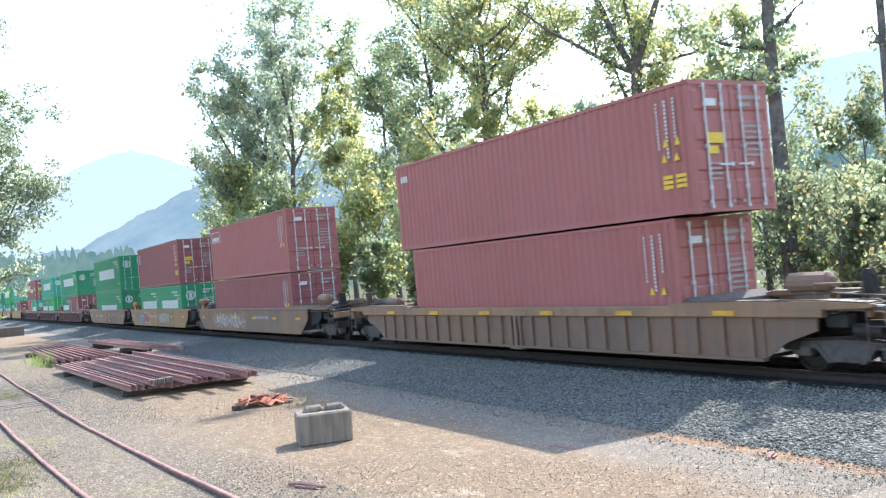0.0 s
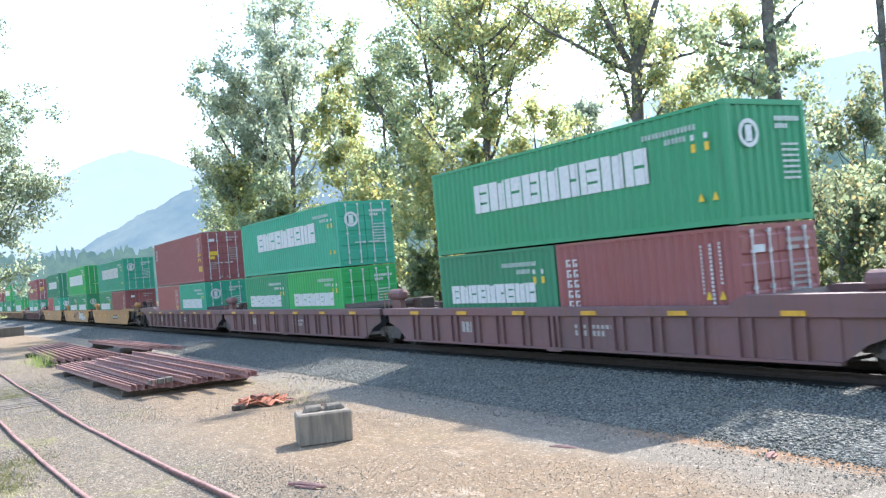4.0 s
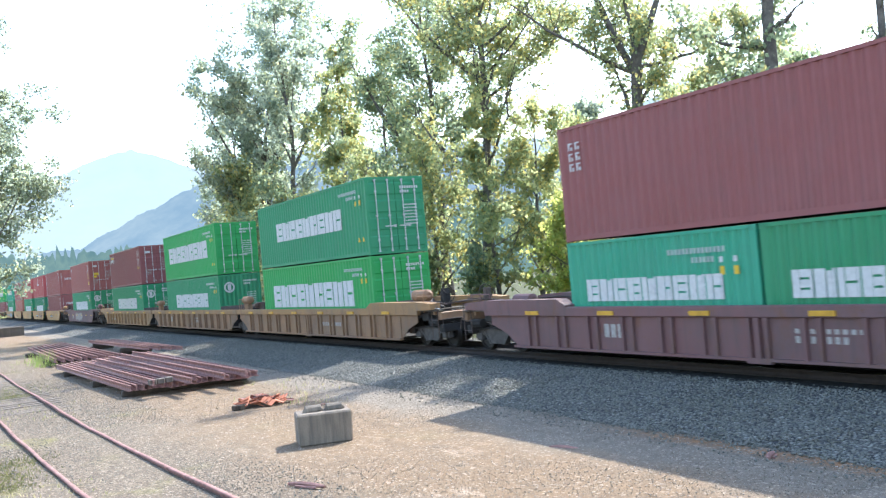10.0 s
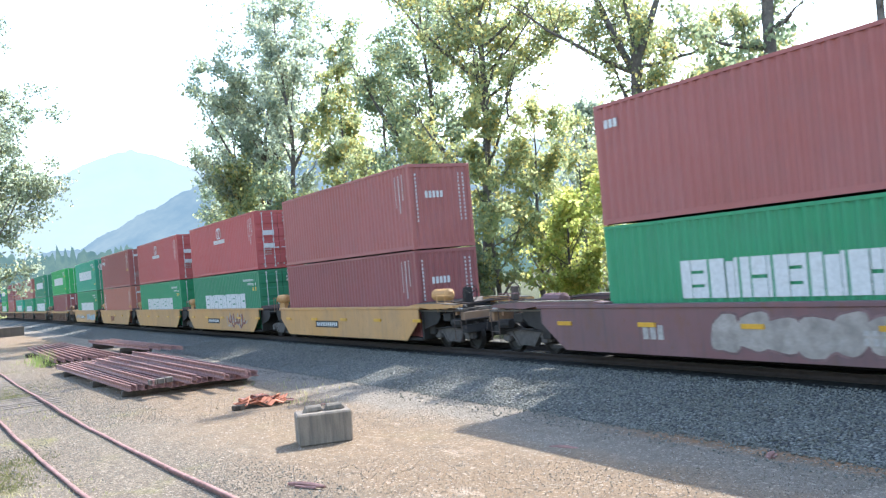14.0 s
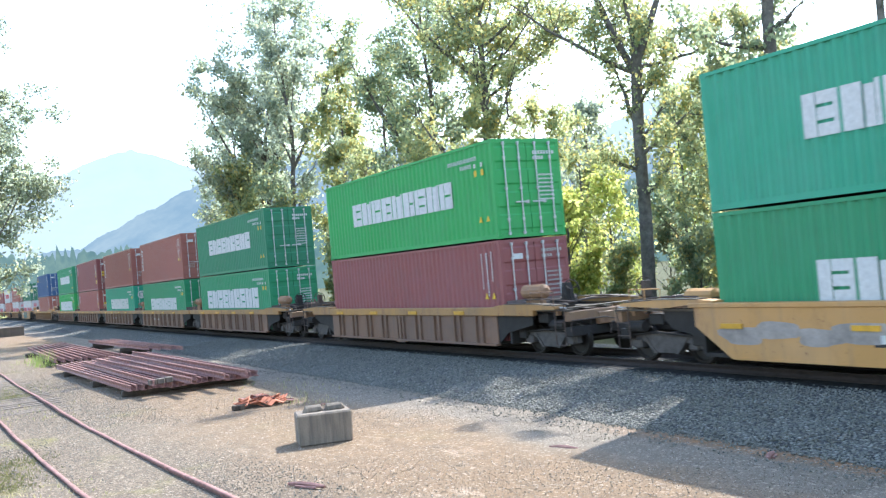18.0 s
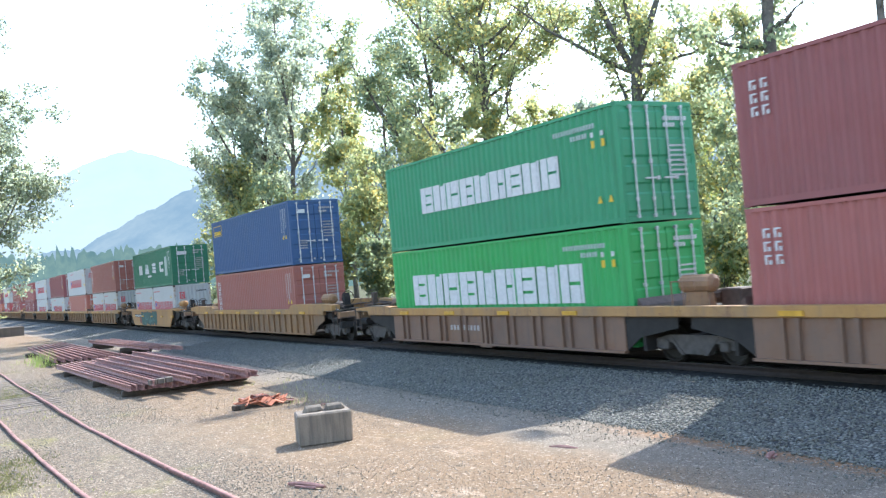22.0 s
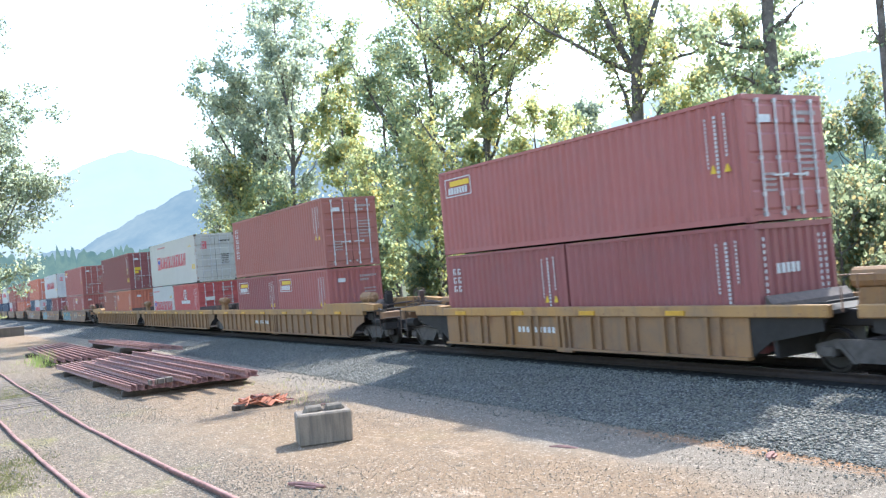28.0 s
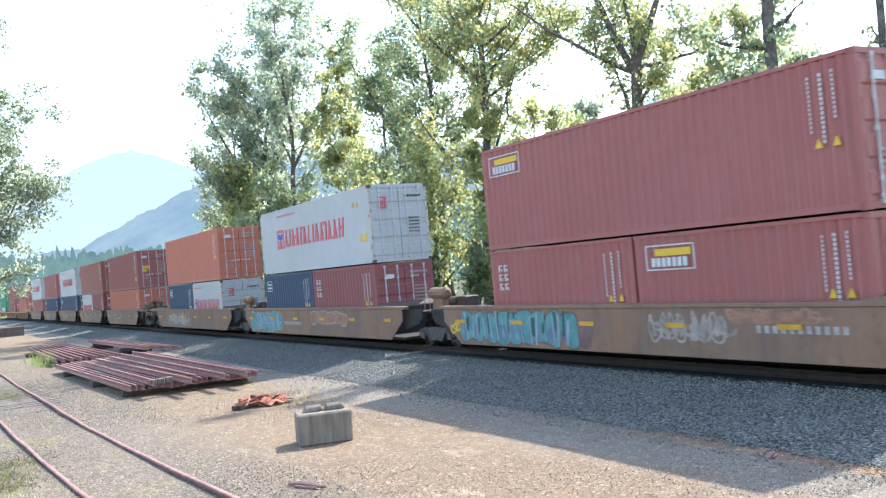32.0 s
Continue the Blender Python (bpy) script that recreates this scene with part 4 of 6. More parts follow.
def well_car(style, colour, T, rear_end, front_end, at, label, ribs=1.05, markbars=0, mark_x=None, mark_z=0.66):
    """One well of a car. T: from its middle to its bogies; style: smooth or rib."""
    m = car_paint(colour)
    chord = car_paint("brown") if colour == "umber" else car_paint(("ochre" if T < 9 else "tan") if colour == "brown" else colour)
    if colour == "ochre":
        m = car_paint("dirty_ochre")
    if colour == "brown" and T < 9:
        m = car_paint("dark_brown")
    c = thing("well_car", at, label, "well car", "well cars of the freight train")
    hs = (T - 1.4) if style == "smooth" else (T - 2.0 if T < 9 else T - 1.5)
    HW = 1.52
    up = 0.20 if style == "rib" and T > 9 and colour != "umber" else 0.07
    top = 1.40 if style == "smooth" else 1.34
    for s in (-1, 1):
        if style == "smooth":
            def f(bm):
                o = [(-hs, top - 0.1), (hs, top - 0.1), (hs, 0.92), (hs - 0.45, 0.60), (hs - 0.95, 0.25), (-hs + 0.95, 0.25), (-hs + 0.45, 0.60), (-hs, 0.92)]
                prism(bm, o, s * HW, s * (HW - 0.03))
            put("well_side", cached(("well_side", style, T, s, m.name), f, m), c)
            put("top_chord", cached(("top_chord", style, T, s, colour), lambda bm: box(bm, -hs - 0.15, hs + 0.15, min(s * (HW + 0.03), s * (HW - 0.2)), max(s * (HW + 0.03), s * (HW - 0.2)), top - 0.1, top, 0.015), chord), c)
        else:
            put("well_side", cached(("well_side", style, T, s, m.name), lambda bm: box(bm, -hs, hs, min(s * (HW - 0.09), s * (HW - 0.12)), max(s * (HW - 0.09), s * (HW - 0.12)), 0.27, 1.10), m), c)
            put("top_chord", cached(("top_chord", style, T, s, colour), lambda bm: box(bm, -T + 0.1, T - 0.1, min(s * HW, s * (HW - 0.16)), max(s * HW, s * (HW - 0.16)), 1.10, top, 0.02), chord), c)
            put("bottom_sill", cached(("bottom_sill", style, T, s, colour), lambda bm: box(bm, -hs, hs, min(s * HW, s * (HW - 0.16)), max(s * HW, s * (HW - 0.16)), 0.24, 0.30), m), c)
            # each rib is folded double; a broader bracket stands in the middle
            pitch = ribs * 1.2
            nr = 2 * int(hs / pitch)

            def pair(bm, gap=0.17, low=0.30):
                for dx in (-gap, gap):
                    box(bm, dx - 0.04, dx + 0.04, min(s * (HW - 0.015), s * (HW - 0.1)), max(s * (HW - 0.015), s * (HW - 0.1)), low, 1.10)
                    box(bm, dx - 0.055, dx + 0.055, min(s * (HW - 0.01), s * (HW - 0.1)), max(s * (HW - 0.01), s * (HW - 0.1)), 1.02, 1.10)
            for i in range(nr + 1):
                x = (i - nr / 2) * pitch
                if i == nr // 2:
                    put("centre_bracket", cached(("centre_bracket", s, m.name), lambda bm: (pair(bm, 0.22, 0.20), box(bm, -0.3, 0.3, min(s * HW, s * (HW - 0.1)), max(s * HW, s * (HW - 0.1)), 0.19, 0.24), box(bm, -0.06, 0.06, min(s * HW, s * (HW - 0.1)), max(s * HW, s * (HW - 0.1)), 0.3, 1.1)), m), c, (x, 0, 0))
                elif ribs > 1:
                    put("rib", cached(("double_rib", s, m.name), pair, m), c, (x, 0, 0))
                else:
                    put("rib", cached(("rib", s, m.name), lambda bm: box(bm, -0.05, 0.05, min(s * (HW - 0.015), s * (HW - 0.1)), max(s * (HW - 0.015), s * (HW - 0.1)), 0.30, 1.10), m), c, (x, 0, 0))
            # plates that close the side towards the bogies
            for e in (-1, 1):
                put("end_web", cached(("end_web", T, s, e, colour), lambda bm: prism(bm, [(e * hs, 0.3), (e * (hs + 0.5), 0.62), (e * (T - 0.3), 0.85), (e * (T - 0.3), 1.10), (e * hs, 1.10)][::e], s * (HW - 0.12), s * (HW - 0.15)), M_DARK if T < 9 else m), c)
        tagged(put("yellow_reflector_strip", cached(("yellow_reflector_strip", T, s, style), lambda bm: [box(bm, x - 0.28, x + 0.28, min(s * (HW + 0.036), s * (HW + 0.002)), max(s * (HW + 0.036), s * (HW + 0.002)), top - (0.2 if style == "rib" else 0.52), top - (0.1 if style == "rib" else 0.42)) for x in np.arange(-hs + 1, hs, 3.0)], M_REFLECTOR), c), kind="stuff")
        if markbars and s < 0:
            y0 = -HW - 0.008 if style == "smooth" else -HW + 0.082
            mx = -hs * 0.35 if mark_x is None else mark_x
            warm = colour in ("yellow", "pale_yellow", "ochre")

            def mb(bm):
                rects = row(mx, mark_z, 11, 0.11, 0.15, 0.75) if markbars == 1 else row(-hs * 0.25, 0.5, 7, 0.16, 0.40, 0.4) if warm else row(hs * 0.1, 0.62, 7, 0.1, 0.13, 0.7) + row(hs * 0.1, 0.8, 9, 0.1, 0.09, 0.7) + row(-hs * 0.55, 0.6, 3, 0.17, 0.32, 0.4)
                for a, b, z0, z1 in rects:
                    box(bm, a, b, y0, y0 + 0.006, z0, z1)
            tagged(put("number_marking", cached(("number_marking", T, style, markbars, warm, mx, mark_z), mb, M_MARK_W if markbars == 1 and warm else M_MARK_RUST if warm else M_MARK_FADED), c), kind="stuff")
            if markbars == 1 and style == "smooth" and colour not in ("rusty", "tan"):
                put("marking_panel", cached(("marking_panel", T, style, mx, mark_z), lambda bm: box(bm, mx - 0.14, mx + 2.18, y0 + 0.006, y0 + 0.012 if style == "smooth" else y0 + 0.03, mark_z - 0.06, mark_z + 0.21), M_MARK_K), c, label="black painted panel")
    # floor of the well
    put("well_floor", cached(("well_floor", T, colour), lambda bm: box(bm, -hs + 0.1, hs - 0.1, -1.38, 1.38, 0.26, 0.34), M_DARK), c)
    for e, is_end in ((-1, rear_end), (1, front_end)):
        put("bulkhead", cached(("bulkhead", T, e, colour, style), lambda bm: box(bm, e * 6.5 - 0.05, e * 6.5 + 0.05, -1.36, 1.36, 0.3, top - 0.08, 0.01), M_DARK), c)
        put("end_shroud", cached(("end_shroud", T, e, style), lambda bm: prism(bm, [(e * (hs - 0.1), 0.62), (e * (T - 0.55), 0.82), (e * (T - 0.3), 1.02), (e * (T - 0.3), top - 0.12), (e * (hs - 0.1), top - 0.12)][::e], -1.33, -1.29), M_DARK), c)
        put("end_deck", cached(("end_deck", T, e, colour, style), lambda bm: (box(bm, min(e * hs, e * (T + 0.15)), max(e * hs, e * (T + 0.15)), -0.6, 0.6, 0.86, 1.18, 0.02), box(bm, min(e * hs, e * (T - 0.35)), max(e * hs, e * (T - 0.35)), -1.3, 1.3, 1.12, 1.2)), M_DARK), c)
        put("container_guide", cached(("container_guide", T, e), lambda bm: prism(bm, [(e * 6.22, 1.2), (e * 6.45, 1.2), (e * 6.42, 1.34), (e * 6.27, 1.5)][::e], -1.25, 1.25), M_CAST), c)
        if is_end:
            truck(c, e * T)
            put("end_platform", cached(("end_platform", T, e, colour), lambda bm: (box(bm, min(e * (T - 0.4), e * (T + 1.35)), max(e * (T - 0.4), e * (T + 1.35)), -0.45, 0.45, 0.80, 1.12, 0.02), box(bm, min(e * (T + 1.05), e * (T + 1.3)), max(e * (T + 1.05), e * (T + 1.3)), -1.4, 1.4, 0.95, 1.2, 0.02)), car_paint("brown")), c)
            put("walkway", cached(("walkway", T, e), lambda bm: [box(bm, min(e * (T - 1.6), e * (T + 1.25)), max(e * (T - 1.6), e * (T + 1.25)), y, y + 0.24, 1.22, 1.26) for y in (-1.42, 1.18, -0.12)] + [box(bm, e * (T + 0.75), e * (T + 0.75) + 0.3, -1.4, 1.4, 1.26, 1.29)], M_GRATE), c)
            put("coupler", cached(("coupler", T, e), lambda bm: (box(bm, min(e * (T + 1.2), e * (T + 1.75)), max(e * (T + 1.2), e * (T + 1.75)), -0.08, 0.08, 0.66, 0.84, 0.02), box(bm, min(e * (T + 1.7), e * (T + 2.0)), max(e * (T + 1.7), e * (T + 2.0)), -0.16, 0.16, 0.62, 0.9, 0.03)), M_DARK), c)
            # deep dark sill, added to stop light showing between the bogies
            put("draft_sill", cached(("draft_sill", T, e), lambda bm: (box(bm, min(e * (T - 1.5), e * (T + 1.2)), max(e * (T - 1.5), e * (T + 1.2)), -0.62, 0.62, 0.70, 0.98, 0.02), box(bm, min(e * (T - 1.3), e * (T - 0.95)), max(e * (T - 1.3), e * (T - 0.95)), -1.2, 1.2, 0.45, 0.95, 0.02)), M_DARK), c)
            put("brake_rigging", cached(("brake_rigging", T, e), lambda bm: (tube(bm, [(e * (T - 1.2), -1.12, 0.62), (e * (T + 0.2), -1.15, 0.72), (e * (T + 1.25), -1.1, 0.60)], 0.03, 6), box(bm, min(e * (T + 0.95), e * (T + 1.25)), max(e * (T + 0.95), e * (T + 1.25)), -1.3, 1.3, 0.55, 0.80, 0.02), tube(bm, [(e * (T + 0.4), -1.25, 0.86), (e * (T + 0.95), -1.25, 0.86)], [0.13, 0.13], 10), box(bm, min(e * (T - 0.2), e * (T + 0.25)), max(e * (T - 0.2), e * (T + 0.25)), -1.28, -1.0, 0.9, 1.15, 0.02)), M_DARK), c)
            for dz, yy in ((0.16, -1.36), (0.30, -1.05), (0.22, 1.1)):
                put("grab_iron", cached(("grab_iron", T, e, dz), lambda bm: tube(bm, [(e * (T - 1.1), yy, 1.2 + dz), (e * (T - 0.2), yy, 1.22 + dz), (e * (T + 1.15), yy, 1.14 + dz)], 0.02, 5), M_ROD if yy < -1.2 else M_CAST), c)
            for s in (-1, 1):
                put("end_coping", cached(("end_coping", T, e, s, colour, style), lambda bm: prism(bm, [(e * 6.0, top - 0.02), (e * 6.0, top + 0.04), (e * 6.35, top + up), (e * (T - 0.2), top + up), (e * (T + 0.9), top + up - 0.06), (e * (T + 0.9), top - 0.06), (e * (T - 0.6), top - 0.10), (e * hs, top - 0.02)][::e], s * 1.53, s * 1.18), chord), c)
                put("coping_grate", cached(("coping_grate", T, e, s, style), lambda bm: prism(bm, [(e * 6.45, top + up + 0.004), (e * 6.45, top + up + 0.022), (e * (T - 0.2), top + up + 0.022), (e * (T + 0.85), top + up - 0.028), (e * (T + 0.85), top + up - 0.05), (e * (T - 0.2), top + up + 0.004)][::e], s * 1.50, s * 1.2), M_GRATE), c)
                for dx in (-0.5, 0.7) if s < 0 else ():
                    put("stanchion", cached(("stanchion", s, colour), lambda bm: box(bm, -0.05, 0.05, min(s * 1.2, s * 1.32), max(s * 1.2, s * 1.32), 1.1, 1.30), car_paint("brown")), c, (e * (T + dx), 0, 0))
            put("cross_pipe", cached(("cross_pipe", T, e), lambda bm: tube(bm, [(e * (T + 0.5), -1.35, 1.38), (e * (T + 0.55), 0, 1.45), (e * (T + 0.5), 1.35, 1.38)], 0.04, 6), M_CAST), c)
            put("uncoupling_lever", cached(("uncoupling_lever", T, e), lambda bm: tube(bm, [(e * (T + 1.4), -1.45, 0.7), (e * (T + 1.4), -1.4, 0.98), (e * (T + 1.45), -0.3, 0.98), (e * (T + 1.7), -0.1, 0.9)], 0.018, 5), M_CAST), c)
            ladder(c, e * (T + 0.95), -1.44, 0.35, 1.4, M_CAST)
            handrail(c, e * (T + 0.2), 0.5, 1.2, 1.72, -1.40, m)
            put("air_hose", cached(("air_hose", e), lambda bm: tube(bm, [(0, 0.35, 0.8), (e * 0.2, 0.36, 0.62), (e * 0.45, 0.3, 0.42), (e * 0.62, 0.1, 0.36), (e * 0.75, 0, 0.45)], 0.025, 6), M_DARK), c, (e * (T + 1.3), 0, 0))
            if e < 0:
                def bw(bm):
                    ring = [(e * 0.0, 0.24 * math.cos(a), 1.75 + 0.24 * math.sin(a)) for a in np.linspace(0, math.tau, 17)]
                    tube(bm, ring, 0.018, 5)
                    for a in (0.5, 2.6, 4.7):
                        tube(bm, [(0, 0, 1.75), (0, 0.24 * math.cos(a), 1.75 + 0.24 * math.sin(a))], 0.012, 4)
                    box(bm, -0.02, 0.16, -0.1, 0.1, 1.5, 1.9, 0.02)
                    box(bm, 0.0, 0.1, -0.06, 0.06, 1.1, 1.5)
                put("brake_wheel", cached(("brake_wheel",), bw, M_CAST), c, (e * (T + 0.9), -0.75, 0))
                put("brake_cylinder", cached(("brake_cylinder", colour), lambda bm: (tube(bm, [(-0.45, 0, 1.45), (-0.4, 0, 1.45), (0.4, 0, 1.45), (0.45, 0, 1.45)], [0.1, 0.19, 0.19, 0.1], 12), box(bm, -0.3, 0.3, -0.12, 0.12, 1.18, 1.3)), m), c, (e * (T - 0.55), -0.35, 0))
            else:
                def stand(bm):
                    prism(bm, [(-0.13, 1.15), (0.13, 1.15), (0.10, 1.7), (0.05, 1.92), (-0.05, 1.92), (-0.10, 1.7)], -0.13, 0.13)
                    tube(bm, [(0.16, 0.27 * math.cos(a), 1.72 + 0.27 * math.sin(a)) for a in np.linspace(0, math.tau, 17)], 0.02, 5)
                    for a in (0.4, 2.5, 4.6):
                        tube(bm, [(0.12, 0, 1.72), (0.16, 0.27 * math.cos(a), 1.72 + 0.27 * math.sin(a))], 0.014, 4)
                    tube(bm, [(-0.5, -0.42, 1.3), (-0.44, -0.42, 1.3), (0.44, -0.42, 1.3), (0.5, -0.42, 1.3)], [0.06, 0.11, 0.11, 0.06], 10)
                    prism(bm, [(-0.5, 1.15), (-0.2, 1.15), (-0.22, 1.5), (-0.42, 1.5)], -0.3, 0.1)
                put("brake_stand", cached(("brake_stand",), stand, M_DARK), c, (T + 0.3, -0.6, 0))
                put("air_reservoir", cached(("air_reservoir", colour), lambda bm: tube(bm, [(-0.5, 0, 1.78), (-0.42, 0, 1.78), (0.42, 0, 1.78), (0.5, 0, 1.78)], [0.1, 0.2, 0.2, 0.1], 12), m), c, (T - 0.75, -0.9, -0.06))
                put("reservoir_bracket", cached(("reservoir_bracket", colour), lambda bm: prism(bm, [(-0.4, 1.15), (0.4, 1.15), (0.3, 1.6), (-0.3, 1.6)], -0.95, -0.75), m), c, (T - 0.75, -0.05, -0.06))
        elif e < 0:
            truck(c, e * T)
            put("articulation", cached(("articulation", e, T), lambda bm: (box(bm, e * T - 0.5, e * T + 0.5, -0.4, 0.4, 0.8, 1.1, 0.04), tube(bm, [(e * T, 0, 0.78), (e * T, 0, 1.2)], 0.22, 12)), M_CAST), c)
            put("hand_valve_box", cached(("hand_valve_box", T), lambda bm: (box(bm, -T + 0.15, -T + 0.75, -0.3, 0.25, 1.2, 1.62, 0.03), tube(bm, [(-T - 0.35, -0.2, 1.45), (-T + 0.2, -0.2, 1.45)], 0.16, 10)), M_CAST), c)
            handrail(c, -T - 0.1, 0.35, 1.18, 1.85, -1.15, car_paint("rusty"))
            put("air_reservoir", cached(("air_reservoir", colour), lambda bm: tube(bm, [(-0.5, 0, 1.78), (-0.42, 0, 1.78), (0.42, 0, 1.78), (0.5, 0, 1.78)], [0.1, 0.2, 0.2, 0.1], 12), m), c, (-T + 0.1, -0.85, 0))
            put("reservoir_bracket", cached(("reservoir_bracket", colour), lambda bm: prism(bm, [(-0.4, 1.15), (0.4, 1.15), (0.3, 1.6), (-0.3, 1.6)], -0.95, -0.75), m), c, (-T + 0.1, 0, 0))
    return c

# ---- the train: make-up ---------------------------------------------------


def on_side(c, name, polys, mat, depth, label):
    """Flat sprayed shapes on the near side of a smooth car; each an outline in x and z."""
    bm = bmesh.new()
    for o in polys:
        y = -1.5215 - depth
        front = [bm.verts.new((x, y, z)) for x, z in o]
        back = [bm.verts.new((x, -1.519, z)) for x, z in o]
        bm.faces.new(front)
        for i in range(len(o)):
            bm.faces.new((front[i], back[i], back[(i + 1) % len(o)], front[(i + 1) % len(o)]))
    return tagged(part(name, bm, mat, c, label), kind="stuff")


def bubbles(x0, x1, z0, z1, n, seed, grow=0.0):
    """A row of swollen, overlapping rounded shapes."""
    r = random.Random(seed)
    out = []
    for i in range(n):
        cx = x0 + (x1 - x0) * (i + 0.5) / n + r.uniform(-0.05, 0.05)
        cz = (z0 + z1) / 2 + r.uniform(-0.06, 0.06)
        w, h = (x1 - x0) / n * r.uniform(0.52, 0.68) + grow, (z1 - z0) / 2 * r.uniform(0.82, 1.0) + grow
        a, lean, k3 = r.uniform(0, 6.3), r.uniform(-0.25, 0.25), r.uniform(0.05, 0.16)
        o = []
        for k in range(18):
            t = k * math.tau / 18
            q = 1 + k3 * math.sin(3 * t + a) + 0.05 * math.sin(5 * t + 2 * a)
            x, z = math.copysign(abs(math.cos(t)) ** 0.75, math.cos(t)) * w * q, math.copysign(abs(math.sin(t)) ** 0.7, math.sin(t)) * h * min(q, 1.05)
            o.append((cx + x + lean * z, min(max(cz + z, 0.27), 1.29)))
        out.append(o)
    return out


def scrawl(x0, x1, z0, z1, loops, wide, seed):
    """A looping sprayed line as a strip of small quads."""
    r = random.Random(seed)
    pts = []
    k = loops * 12
    for i in range(k + 1):
        t = i / 12 * math.tau
        u = i / k
        pts.append((x0 + (x1 - x0) * u + 0.16 * math.cos(t + 0.6 * math.sin(u * 9 + seed)), (z0 + z1) / 2 + (z1 - z0) / 2 * math.sin(t) * (0.6 + 0.4 * math.sin(u * 13 + seed * 2)) + r.uniform(-0.02, 0.02)))
    out = []
    for (xa, za), (xb, zb) in zip(pts, pts[1:]):
        d = Vector((xb - xa, zb - za))
        if d.length < 1e-4:
            continue
        d.normalize()
        px, pz = -d.y * wide / 2, d.x * wide / 2
        out.append([(xa + px, za + pz), (xb + px, zb + pz), (xb - px, zb - pz), (xa - px, za - pz)])
    return out


M_SPRAY_PALE = simple("pale_spray_paint", (0.44, 0.43, 0.42), 0.6, 0.0, 0.3, 3.0)
M_SPRAY_GREY = simple("faded_grey_spray_paint", (0.31, 0.265, 0.235), 0.65, 0.0, 0.4, 3.0)
M_SPRAY_DARK = simple("dark_spray_paint", (0.05, 0.045, 0.05), 0.6, 0.0, 0.35, 4.0)
M_SPRAY_MAROON = simple("faded_maroon_spray_paint", (0.20, 0.075, 0.06), 0.65, 0.0, 0.35, 3.0)
M_SPRAY_RED = simple("red_spray_paint", (0.30, 0.065, 0.07), 0.55, 0.0, 0.3, 3.0)
M_SPRAY_BLUE = simple("blue_spray_paint", (0.13, 0.17, 0.25), 0.55, 0.0, 0.3, 3.0)
M_SPRAY_TEAL = simple("teal_spray_paint", (0.10, 0.25, 0.25), 0.6, 0.0, 0.4, 2.5)
M_SPRAY_PINE = simple("dark_green_spray_paint", (0.025, 0.085, 0.075), 0.6, 0.0, 0.4, 2.5)
M_SPRAY_ROSE = simple("faded_rose_spray_paint", (0.17, 0.10, 0.10), 0.65, 0.0, 0.45, 2.0)
M_SPRAY_RUSTY = simple("faded_orange_spray_paint", (0.33, 0.17, 0.11), 0.65, 0.0, 0.4, 2.5)
M_SPRAY_SKY = simple("pale_blue_spray_paint", (0.27, 0.33, 0.38), 0.6, 0.0, 0.4, 2.0)


def bubble_piece(c, x0, x1, z0, z1, n, seed, fill, line, label):
    on_side(c, "graffiti_outline", bubbles(x0, x1, z0, z1, n, seed, 0.05), line, 0.002, "dark sprayed outline")
    on_side(c, "graffiti_piece", bubbles(x0, x1, z0, z1, n, seed), fill, 0.005, label)


def spray_white_swirls(c):
    for k in range(5):
        on_side(c, "graffiti_swirl", scrawl(-6.0 + 0.35 * k, 0.4 - 0.4 * k, 0.34 + 0.03 * k, 1.24 - 0.03 * k, 9 + k, 0.032, 1 + 1.3 * k), M_SPRAY_PALE if k % 2 else M_SPRAY_GREY, 0.002 + 0.001 * k, "faded white sprayed swirls")


def spray_red_blue(c):
    bubble_piece(c, -6.0, -3.9, 0.42, 1.2, 3, 3, M_SPRAY_BLUE, M_SPRAY_RED, "blue and red sprayed lettering")
    bubble_piece(c, -3.9, -2.2, 0.45, 1.15, 3, 8, M_SPRAY_RED, M_SPRAY_PALE, "red sprayed lettering edged in white")
    bubble_piece(c, 0.9, 3.7, 0.42, 1.2, 4, 12, M_SPRAY_GREY, M_SPRAY_MAROON, "faded brown-grey sprayed lettering")


def spray_brown(c):
    on_side(c, "graffiti_scrawl", scrawl(1.2, 4.6, 0.4, 1.2, 7, 0.09, 9), M_SPRAY_GREY, 0.003, "faded sprayed loops")
    on_side(c, "graffiti_shade", scrawl(1.5, 4.3, 0.45, 1.15, 6, 0.12, 5), M_SPRAY_MAROON, 0.006, "maroon sprayed loops")


def spray_white_piece(c):
    bubble_piece(c, 2.45, 5.15, 0.42, 1.26, 4, 21, M_SPRAY_PALE, M_SPRAY_DARK, "white bubble lettering with dark outline")
    bubble_piece(c, 5.2, 6.3, 0.45, 0.85, 3, 22, M_SPRAY_PALE, M_SPRAY_DARK, "small white bubbles with dark outline")
    on_side(c, "graffiti_scrawl", scrawl(-1.4, 0.35, 0.42, 1.2, 6, 0.045, 2), M_SPRAY_DARK, 0.003, "dark looping sprayed scrawl")
    on_side(c, "graffiti_band", bubbles(0.5, 2.1, 0.8, 1.2, 3, 5), M_SPRAY_MAROON, 0.003, "faded maroon sprayed band")
    on_side(c, "graffiti_scrawl", scrawl(-7.0, -6.3, 0.5, 1.1, 3, 0.04, 7), M_SPRAY_DARK, 0.003, "dark looping sprayed scrawl")


